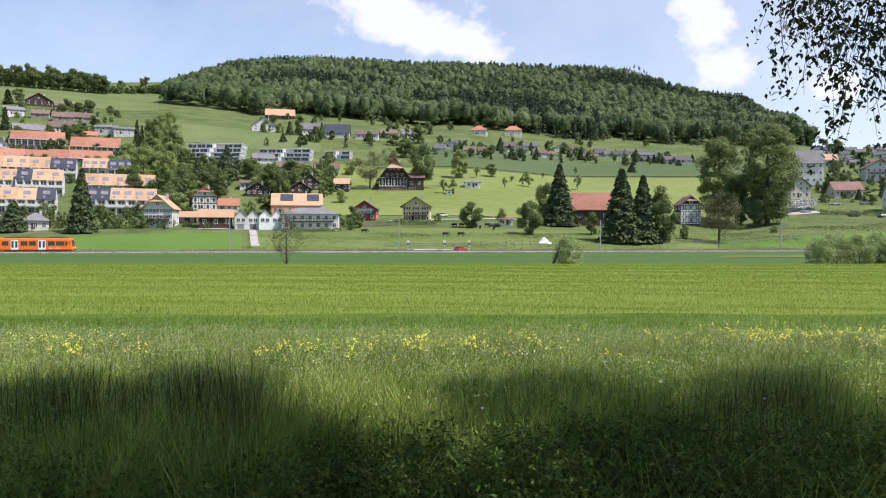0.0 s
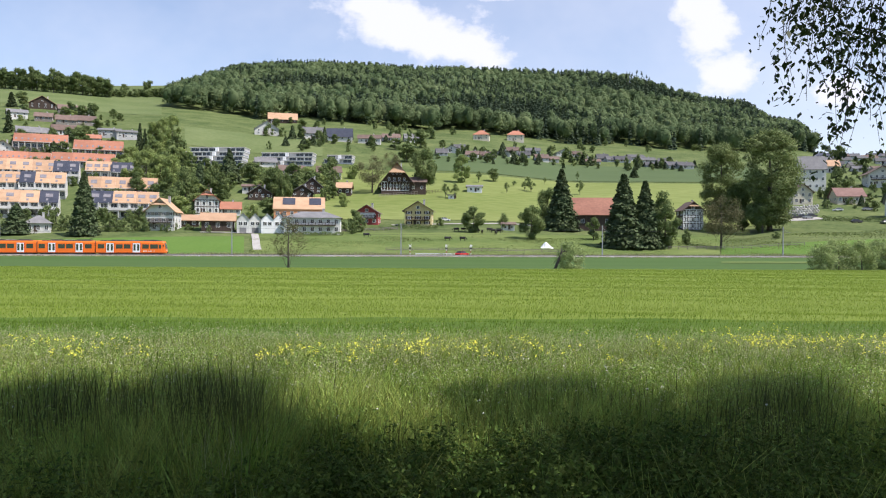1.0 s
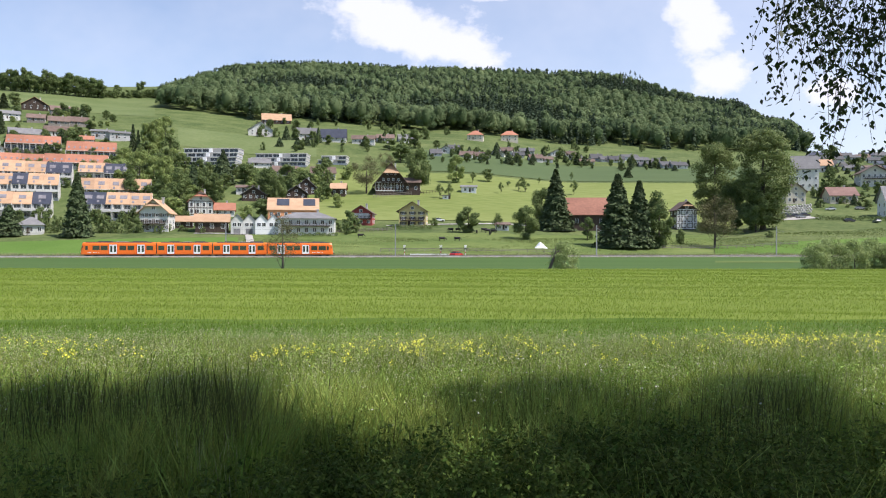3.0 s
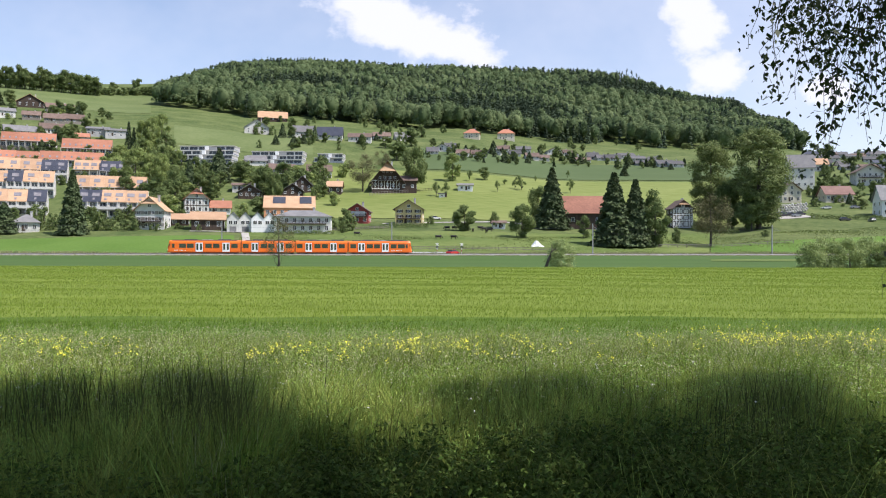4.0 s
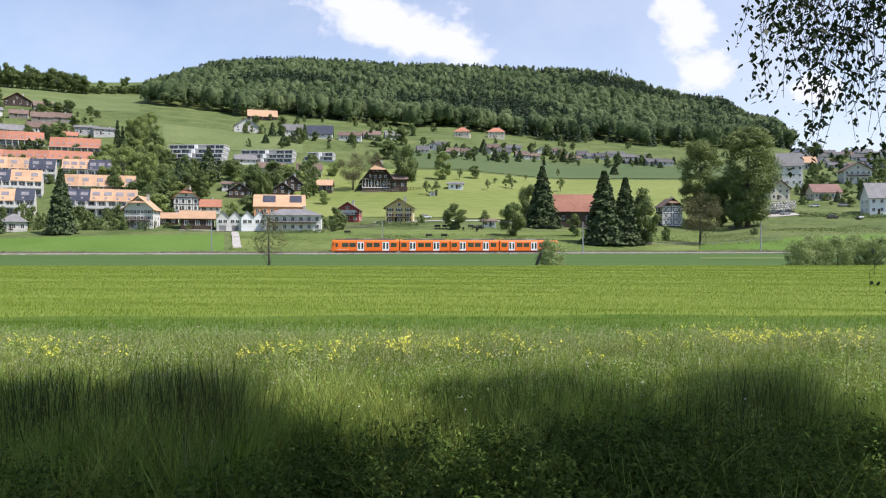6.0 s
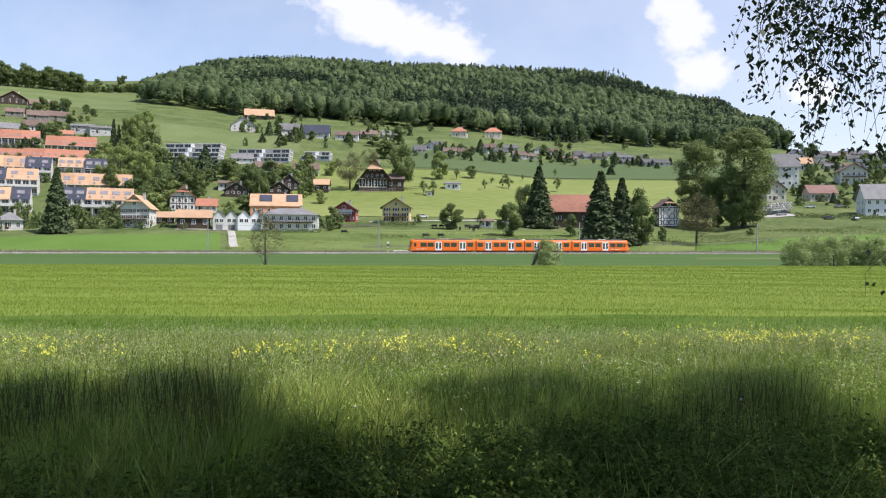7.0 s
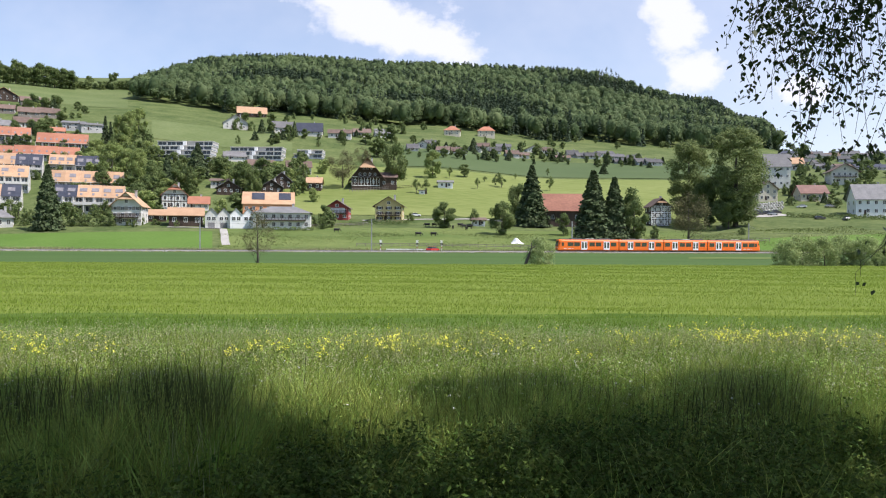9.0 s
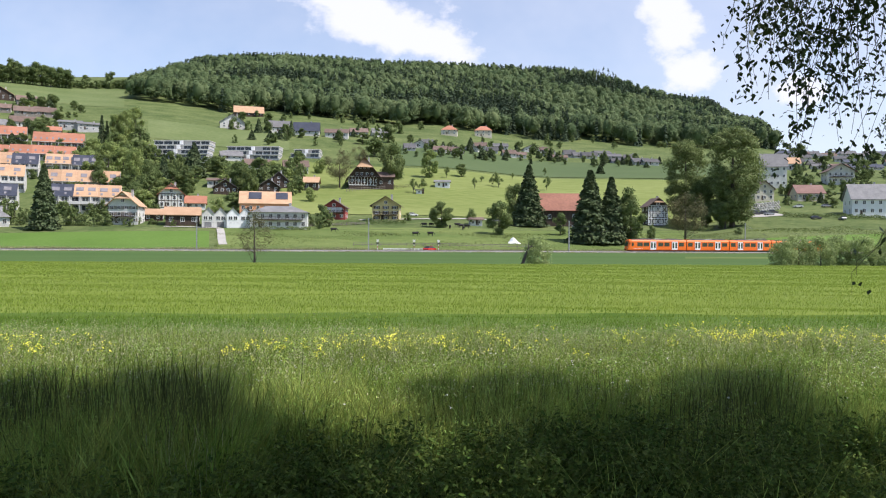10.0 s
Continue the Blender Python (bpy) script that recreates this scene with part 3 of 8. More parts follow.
def seed_heads():
    """Thin stems that carry pale, feathery heads."""
    rng = np.random.default_rng(31)
    x, y = spread(rng, 15000, 8.0, 15.8, 0.42)
    h = np.clip(0.74 + rng.normal(0, 0.10, len(x)) + 0.32 * np.exp(-((x + 2.3) ** 2 / 1.6 + (y - 7.6) ** 2 / 4.0)), 0.4, 1.4)
    stems = blade_mesh("seed_stems", x, y, np.zeros(len(x)), h, np.full(len(x), 0.005), M_GRASS, rng, 0.05, 0.10)
    tagged(new("grass_stems", stems), "slender flowering grass stems", "grass", kind="stuff")
    V = []
    n = len(x)
    for k in range(5):
        t = 0.84 + 0.05 * k
        c = np.stack([x + 0.10 * h * t, y, h * t], -1) + rng.normal(0, 0.016, (n, 3))
        V.append(c)
    c = np.concatenate(V)
    v, q = leaf_quads(c, rng.normal(0, 1, c.shape), 0.0095, rng, 3.4)
    tagged(new("seed_heads", raw_mesh("seed_heads", v, q, M_SEED)), "pale straw-coloured grass seed heads", "grass", kind="stuff")


seed_heads()


def dock_stems():
    """Dark upright stalks in tall stands."""
    rng = np.random.default_rng(33)
    X, Y, H = [], [], []
    for u, y, n, su, top in ((-0.295, 8.0, 300, 0.035, 1.40), (-0.40, 8.6, 260, 0.08, 1.28), (-0.52, 8.8, 180, 0.05, 1.15), (0.17, 9.3, 380, 0.08, 0.98), (0.44, 8.8, 420, 0.045, 1.12), (0.34, 8.0, 120, 0.05, 0.95), (-0.1, 8.2, 100, 0.08, 0.95)):
        yy = y + rng.normal(0, 0.7, n)
        X.append((u + rng.normal(0, su, n)) * yy)
        Y.append(yy)
        H.append(top * rng.uniform(0.6, 1.0, n) ** 0.6)
    x, y, h = np.concatenate(X), np.concatenate(Y), np.concatenate(H)
    me = blade_mesh("dock_stems", x, y, np.zeros(len(x)), h, rng.uniform(0.008, 0.018, len(x)), M_DOCK, rng, 0.09, 0.02)
    tagged(new("dock_stems", me), "dark upright dock and foxtail stalks in the meadow", "grass", kind="stuff")


dock_stems()


def flowers():
    """Clusters of yellow rocket flowers and a few white ones over the grass."""
    rng = np.random.default_rng(41)
    cs = []
    for u, y, n, sp in ((-0.53, 11.8, 22, 0.7), (-0.44, 11.4, 30, 0.5), (-0.20, 10.9, 26, 0.35), (-0.075, 11.6, 40, 0.5), (0.02, 11.7, 44, 0.6), (0.10, 11.6, 16, 0.5),
                        (0.16, 12.0, 12, 0.6), (0.28, 12.4, 10, 0.12), (0.38, 12.6, 40, 0.8), (0.455, 12.9, 60, 0.45), (0.55, 12.6, 30, 0.9), (0.62, 12.4, 26, 0.7), (-0.58, 12.2, 14, 0.5)):
        y = y + 1.2
        cs.append(np.stack([u * y + rng.normal(0, sp, n), y + rng.normal(0, 0.6, n), 0.84 + rng.normal(0, 0.07, n)], -1))
    c = np.concatenate(cs)
    stems = blade_mesh("flower_stems", c[:, 0], c[:, 1], np.zeros(len(c)), c[:, 2], np.full(len(c), 0.006), M_GRASS, rng, 0.01, 0.0)
    tagged(new("flower_stems", stems), "green flower stems standing in the meadow", "flowers", kind="stuff")
    many = np.repeat(c, 7, 0) + rng.normal(0, 0.026, (7 * len(c), 3))
    v, q = leaf_quads(many, np.tile((0, -0.4, 1.0), (len(many), 1)), 0.026, rng)
    tagged(new("yellow_flowers", raw_mesh("yellow_flowers", v, q, M_YELLOW)), "small bright yellow meadow flowers", "flowers", kind="stuff")
    x, y = spread(rng, 150, 7.5, 12.0)
    c = np.repeat(np.stack([x, y, 0.66 + rng.normal(0, 0.08, len(x))], -1), 3, 0) + rng.normal(0, 0.014, (3 * len(x), 3))
    v, q = leaf_quads(c, np.tile((0, -0.4, 1.0), (len(c), 1)), 0.020, rng)
    tagged(new("white_flowers", raw_mesh("white_flowers", v, q, M_WHITEFL)), "tiny white meadow flowers", "flowers", kind="stuff")


flowers()


def weeds():
    """Leafy nettle and bramble clumps along the near edge."""
    rng = np.random.default_rng(51)
    spots = [(rng.uniform(-0.62, 0.66) * y, y) for y in rng.uniform(4.6, 6.3, 90)]
    spots += [(rng.uniform(-0.20, 0.20) * y, y) for y in rng.uniform(5.2, 7.5, 110)]
    spots += [(rng.uniform(0.15, 0.64) * y, y) for y in rng.uniform(5.2, 8.0, 150)]
    P, W = [], []
    for x, y in spots:
        hh = rng.uniform(0.35, 0.85)
        n = int(rng.uniform(420, 640))
        t = rng.uniform(0.15, 1.0, n)
        stem = rng.integers(0, 6, n)
        sx, sy = rng.normal(0, 0.24, 6), rng.normal(0, 0.24, 6)
        a = rng.uniform(0, 6.283, n)
        r = 0.13 * (1.15 - t) + 0.03
        P.append(np.stack([x + sx[stem] * (0.5 + t) + np.cos(a) * r, y + sy[stem] * (0.5 + t) + np.sin(a) * r, hh * t], -1))
        W.append(np.stack([np.cos(a) * 0.5, np.sin(a) * 0.5, np.ones(n)], -1))
    v, q = leaf_quads(np.concatenate(P), np.concatenate(W), 0.027, rng, 1.9)
    tagged(new("weed_leaves", raw_mesh("weed_leaves", v, q, M_WEED)), "dense dark green nettle and bramble leaves", "weeds", kind="stuff")


weeds()


# ---- trees over the path, whose crowns shade the near grass ----
def overhang(name, label, trunk, height, clumps, mat, seed, size=0.22, dens=320):
    """An unseen tree placed for its shade: trunk beside the path, foliage clumps (x, y, z, r) in world places."""
    rng = np.random.default_rng(seed)
    root = thing(name, label, "tree", pose(trunk[0], trunk[1], 0))
    off = Vector((trunk[0], trunk[1], 0))
    g = Geo()
    g.tube([(0, 0, -0.4), (0.05, 0, 2.0), (0.1, 0.05, 5.0), (0.0, 0.1, height * 0.8)], [0.30, 0.24, 0.19, 0.05], 10)
    P, W = [], []
    for cx, cy, cz, r in clumps:
        c = Vector((cx, cy, cz)) - off
        s = Vector((0.08, 0.05, max(3.0, min(c.z - 1.5, height * 0.7))))
        g.tube([s, s.lerp(c, 0.5) + Vector((0, 0, 0.3)), c], [0.09, 0.05, 0.02], 6)
        n = int(dens * r * r)
        w = rng.normal(0, 1, (n, 3))
        w /= np.linalg.norm(w, axis=1)[:, None]
        P.append(np.array(c) + w * (r * rng.uniform(0.1, 1.0, n) ** 0.5)[:, None] * np.array((1, 1, 0.7)))
        W.append(w + np.array((0, 0, 0.5)))
    part("trunk", g, M_BARK, root)
    v, q = leaf_quads(np.concatenate(P), np.concatenate(W), size, rng)
    part("crown", raw_mesh("crown", v, q, mat), None, root)
    return root


def above(x, y, z, r):
    """A clump at height z on the sun's way to the grass at (x, y)."""
    k = (z - 0.7) / sun_way.z
    return (x + sun_way.x * k, y + sun_way.y * k, z, r)


def shade_clumps(seed, u0, u1, near, far, step=0.92, r=0.72):
    """Clumps of the crowns whose shade falls between the bearings u0 and u1, from near to far."""
    rng = np.random.default_rng(seed)
    out = []
    for y in np.arange(near, far, step):
        for x in np.arange(u0 * y, u1 * y, step):
            out.append(above(x + rng.uniform(-0.25, 0.25), y + rng.uniform(-0.25, 0.25), rng.uniform(8.0, 10.5), r * rng.uniform(0.8, 1.15)))
    return tuple(out)


# crowns stay out of view; the listed clumps are added overhead to cut skylight
overhang("maple_tree", "unseen leafy maple beside the path, placed to cast deep shade", (2.6, -2.2), 13.0,
         shade_clumps(1, -0.66, -0.52, 4.6, 9.4) + shade_clumps(11, -0.52, -0.44, 4.6, 10.6) + shade_clumps(12, -0.44, -0.36, 4.6, 9.9) + shade_clumps(2, -0.36, -0.24, 4.6, 11.4) + shade_clumps(3, -0.24, -0.09, 4.4, 8.4, 0.85) + shade_clumps(10, -0.09, 0.01, 4.4, 7.8, 1.0) + (
    (0.0, -1.0, 6.5, 2.4), (3.5, 0.0, 7.0, 2.4), (1.0, -3.5, 6.0, 2.6), (4.5, -3.5, 5.5, 2.6), (-1.0, -2.5, 5.5, 2.2), (1.5, -6.5, 5.0, 2.8),
    (-2.2, 2.6, 6.6, 1.6), (0.4, 2.4, 6.4, 1.6), (2.8, 2.8, 6.6, 1.6), (1.6, 4.4, 7.4, 1.5), (-0.8, 4.6, 7.6, 1.5), (-2.0, 6.5, 9.0, 2.0), (1.5, 6.5, 9.0, 2.0), (7.5, 5.0, 9.0, 2.0), (-5.0, 5.5, 8.5, 2.0)), M_LEAF, 61)
overhang("ash_tree", "unseen dense ash beside the path, placed to block skylight", (-6.8, -1.6), 12.0, (
    (-6.5, 0.5, 7.0, 2.2), (-3.4, 0.6, 7.0, 2.2), (-8.5, 0.0, 6.0, 2.4), (-5.0, -3.0, 5.5, 2.6), (-2.8, -2.5, 5.0, 2.0), (-4.5, -6.0, 5.0, 2.8), (-9.0, 3.0, 7.5, 2.0), (-4.6, 3.2, 6.9, 1.7), (-6.8, 3.6, 7.2, 1.7)), M_LEAF, 62)
overhang("lime_tree", "unseen dense lime tree beside the path, placed to shade the grass", (10.5, 3.2), 13.0,
         shade_clumps(4, 0.17, 0.33, 4.4, 7.9) + shade_clumps(8, 0.02, 0.17, 4.4, 7.6, 1.5, 0.55) + shade_clumps(5, 0.06, 0.27, 8.4, 10.8, 0.95) + shade_clumps(6, 0.33, 0.53, 4.6, 9.0, 0.75) + shade_clumps(9, 0.40, 0.53, 9.0, 10.6, 0.72) + shade_clumps(7, 0.54, 0.68, 4.8, 6.8, 1.6, 0.6) + (
    (12.5, 1.0, 9.5, 2.2), (8.5, -0.5, 7.0, 2.4), (12.6, 2.8, 8.0, 1.2), (9.0, -4.0, 6.0, 2.6), (5.4, 2.8, 6.8, 1.7)), M_LEAF, 63)


def birch():
    """Birch whose hanging twigs reach into the view."""
    rng = np.random.default_rng(71)
    root = thing("birch_tree", "hanging birch twigs with small dark green leaves", "tree", pose(7.6, 5.2, 0))
    off = np.array((7.6, 5.2, 0.0))
    g = Geo()
    g.tube([(0, 0, -0.4), (0, 0, 3.0), (-0.1, 0.1, 7.0), (-0.2, 0.1, 11.0)], [0.16, 0.13, 0.09, 0.03], 10)
    P = []
    for k in range(10):
        y1 = rng.uniform(5.5, 6.6)
        e = Vector((rng.uniform(0.46, 0.66) * y1, y1, rng.uniform(4.9, 5.6))) - Vector(off)
        s = Vector((-0.08, 0.08, rng.uniform(5.0, 7.5)))
        g.tube([s, s.lerp(e, 0.5) + Vector((0, 0, 0.5)), e], [0.045, 0.025, 0.010], 6)

    def strand(x0, y0, z0, x1, y1, z1, sag, leaves):
        """A curved hanging twig with side shoots and leaves along it."""
        k = 9
        wob = rng.normal(0, 0.035, (k, 3))
        pts = []
        for i in range(k):
            t = i / (k - 1)
            q = np.array((x0 + (x1 - x0) * t ** 0.7, y0 + (y1 - y0) * t, z0 + (z1 - z0) * t ** (1 + sag))) - off + wob[i] * (0.3 + t)
            pts.append(q)
        twig = part("twig", Geo().tube([tuple(p) for p in pts], [0.0055 - 0.0005 * i for i in range(k)], 4), M_BARK, root)
        pp = np.array(pts)
        n = leaves
        t = np.clip(rng.uniform(0.05, 1.0, 8)[rng.integers(0, 8, n)] ** 0.8 + rng.normal(0, 0.022, n), 0.02, 0.999)
        idx = t * (k - 1)
        a = np.floor(np.minimum(idx, k - 2)).astype(int)
        shoot = rng.integers(0, 7, n)
        shift = rng.normal(0, 0.085, (7, 3)) * np.array((1.0, 1.0, 0.8))
        P.append(pp[a] + (pp[a + 1] - pp[a]) * (idx - a)[:, None] + shift[shoot] + rng.normal(0, 0.028, (n, 3)))

    # bearing and height of each twig's tip
    tips = ((0.408, 4.02), (0.428, 3.80), (0.433, 4.15), (0.445, 3.72), (0.445, 4.25), (0.455, 4.00), (0.468, 4.25), (0.475, 3.62), (0.478, 4.1), (0.49, 4.0), (0.495, 3.75),
            (0.502, 3.45), (0.51, 3.22), (0.515, 3.08), (0.52, 3.62), (0.53, 3.35), (0.535, 3.85), (0.545, 3.5), (0.55, 3.95), (0.56, 3.3), (0.565, 3.7), (0.575, 3.45),
            (0.58, 3.9), (0.59, 3.55), (0.60, 3.3), (0.605, 3.75), (0.615, 3.35), (0.63, 3.5), (0.64, 3.3))
    for u, low in tips:
        for rep in range(1 if u < 0.44 else 2):
            yy = rng.uniform(5.7, 6.4)
            uu = u + (rng.normal(0, 0.008) if rep else 0.0)
            lo = 2.5 + (low - 2.5) * yy / 6.0 + (abs(rng.normal(0.15, 0.25)) if rep else 0.0)
            z0 = 5.0 + rng.uniform(0, 0.5)
            strand(uu * yy + rng.uniform(0.05, 0.55), yy + rng.normal(0, 0.2), z0, uu * yy, yy, lo, rng.uniform(0.0, 0.6), int(20 + (z0 - lo) * 34))
    for x1, z1, count in ((3.46, 2.16, 14), (3.52, 2.28, 10), (3.66, 2.5, 8)):     # a low spray that comes in from the side
        strand(4.3, 6.0, 2.9, x1, 6.0, z1, 0.2, count)
    c = np.concatenate(P)
    n = len(c)
    # pointed leaves that hang tip down
    ang = rng.normal(0, 0.8, n)
    side = np.stack([np.cos(ang), np.sin(ang), rng.normal(0, 0.25, n)], -1)
    down = np.stack([rng.normal(0, 0.6, n), rng.normal(0, 0.6, n), rng.normal(-0.9, 0.35, n)], -1)
    s = rng.uniform(0.020, 0.047, n)[:, None]
    v = np.stack([c, c + down * s * 0.42 + side * s * 0.48, c + down * s * 1.1, c + down * s * 0.42 - side * s * 0.48], 1).reshape(-1, 3)
    part("trunk", g, M_BARK, root)
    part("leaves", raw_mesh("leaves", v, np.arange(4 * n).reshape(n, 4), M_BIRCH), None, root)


birch()

# ---- building materials ----
M_TILE_ORANGE = material("orange_tiles", (0.37, 0.225, 0.128), (0.50, 0.325, 0.20), 0.85, 0.35, 3.0, 0.4, "object", 0.14, grain=(1, 1, 2.0))
M_TILE_RED = material("red_tiles", (0.31, 0.130, 0.078), (0.41, 0.180, 0.11), 0.85, 0.35, 3.0, 0.4, "object", 0.14, grain=(1, 1, 2.0))
M_TILE_OLD = material("weathered_red_tiles", (0.20, 0.090, 0.062), (0.34, 0.160, 0.105), 0.9, 0.12, 1.2, 0.4, grain=(1, 1, 2.0))
M_TILE_DUSTY = material("dusty_brown_tiles", (0.17, 0.098, 0.080), (0.27, 0.165, 0.135), 0.9, 0.2, 2.0, 0.4, grain=(1, 1, 2.0))
M_TILE_BROWN = material("brown_tiles", (0.10, 0.07, 0.055), (0.18, 0.125, 0.10), 0.9, 0.4, 3.0, 0.4, "object", 0.25)
M_TILE_GREY = material("grey_roofing", (0.13, 0.13, 0.13), (0.22, 0.215, 0.21), 0.8, 0.4, 3.0, 0.3, "object", 0.3)
M_TILE_DARK = material("dark_slate", (0.060, 0.060, 0.063), (0.120, 0.118, 0.116), 0.75, 0.4, 3.0, 0.3, "object", 0.3)
M_SOLAR = material("dark_solar_roof", (0.035, 0.04, 0.055), (0.07, 0.075, 0.095), 0.35, 0.4, 3.0, 0.1)
M_PLASTER = material("white_render", (0.50, 0.49, 0.45), (0.64, 0.63, 0.585), 0.9, 0.5, 4.0, 0.15, "object", 0.1)
M_CREAM = material("cream_render", (0.52, 0.47, 0.36), (0.64, 0.58, 0.46), 0.9, 0.5, 4.0, 0.15)
M_YELLOWWALL = material("yellow_render", (0.55, 0.44, 0.20), (0.66, 0.54, 0.27), 0.9, 0.5, 4.0, 0.15)
M_REDWALL = material("red_render", (0.27, 0.055, 0.050), (0.36, 0.08, 0.07), 0.9, 0.5, 4.0, 0.15)
M_ORANGEWALL = material("orange_render", (0.62, 0.27, 0.13), (0.72, 0.34, 0.18), 0.9, 0.5, 4.0, 0.15)
M_TIMBER = material("dark_timber", (0.035, 0.024, 0.018), (0.085, 0.058, 0.042), 0.85, 0.6, 5.0, 0.4, grain=(3, 3, 0.3))
M_TIMBER_GREY = material("grey_timber", (0.16, 0.14, 0.12), (0.26, 0.235, 0.2), 0.9, 0.6, 5.0, 0.4, grain=(3, 3, 0.3))
M_GLASS = material("window_glass", (0.02, 0.024, 0.028), (0.055, 0.06, 0.065), 0.06, 0.6, 3.0, 0.0, spec=0.6)
M_BALUSTRADE = material("glass_balustrade", (0.20, 0.23, 0.26), (0.32, 0.35, 0.38), 0.25, 0.6, 3.0, 0.0, spec=0.5)
M_CONCRETE = material("concrete", (0.36, 0.355, 0.34), (0.48, 0.475, 0.455), 0.9, 0.4, 4.0, 0.2)
M_STONE = material("quarry_stone", (0.30, 0.29, 0.27), (0.55, 0.54, 0.51), 0.95, 0.8, 4.0, 0.5, "object", 0.3)

PANES = {}


def window(parent, x, y, z, w, h, turn=0.0, frame_mat=None, shutter=None):
    """A framed pane on a wall: frame proud of the wall, glass inside it, and shutters where it has them."""
    key = (round(w, 2), round(h, 2))
    if key not in PANES:
        g = Geo()
        t = 0.09
        g.box(-w / 2, w / 2, -0.10, 0.02, -h / 2 - t, -h / 2)
        g.box(-w / 2, w / 2, -0.08, 0.02, h / 2 - t, h / 2)
        g.box(-w / 2, -w / 2 + t, -0.08, 0.02, -h / 2, h / 2 - t)
        g.box(w / 2 - t, w / 2, -0.08, 0.02, -h / 2, h / 2 - t)
        g.box(-0.03, 0.03, -0.07, 0.02, -h / 2, h / 2 - t)
        PANES[key] = (g.mesh("window"), Geo().box(-w / 2 + t, w / 2 - t, -0.04, 0.01, -h / 2, h / 2 - t).mesh("pane"))
        PANES[key][0].materials.append(M_WHITE)
        PANES[key][1].materials.append(M_GLASS)
    ob = part("window", PANES[key][0], None, parent)
    ob.matrix_basis = pose(x, y, z, 0, 0, turn)
    part("pane", PANES[key][1], None, ob)
    if shutter:
        for s in (-1, 1):
            part("shutter", Geo().box(s * (w / 2 + 0.3) - 0.27, s * (w / 2 + 0.3) + 0.27, -0.07, -0.01, -h / 2, h / 2), shutter, ob)
    return ob


def gable_walls(w, d, h, r, along):
    """Walls with gables; along 'x': ridge parallel to the front, 'y': gable to the front."""
    g = Geo()
    lo = -3.0
    g.box(-w / 2, w / 2, -d / 2, d / 2, lo, h)
    if along == "y":
        g.loft([[(-w / 2, y, h), (w / 2, y, h), (0, y, h + r)] for y in (-d / 2, d / 2)])
    elif along == "x":
        g.loft([[(x, -d / 2, h), (x, d / 2, h), (x, 0, h + r)] for x in (-w / 2, w / 2)])
    return g


def slab(a, b, c, d, t=0.22):
    """A thick plate from four corners."""
    return Geo().loft([[a, b, c, d], [(p[0], p[1], p[2] + t) for p in (a, b, c, d)]])


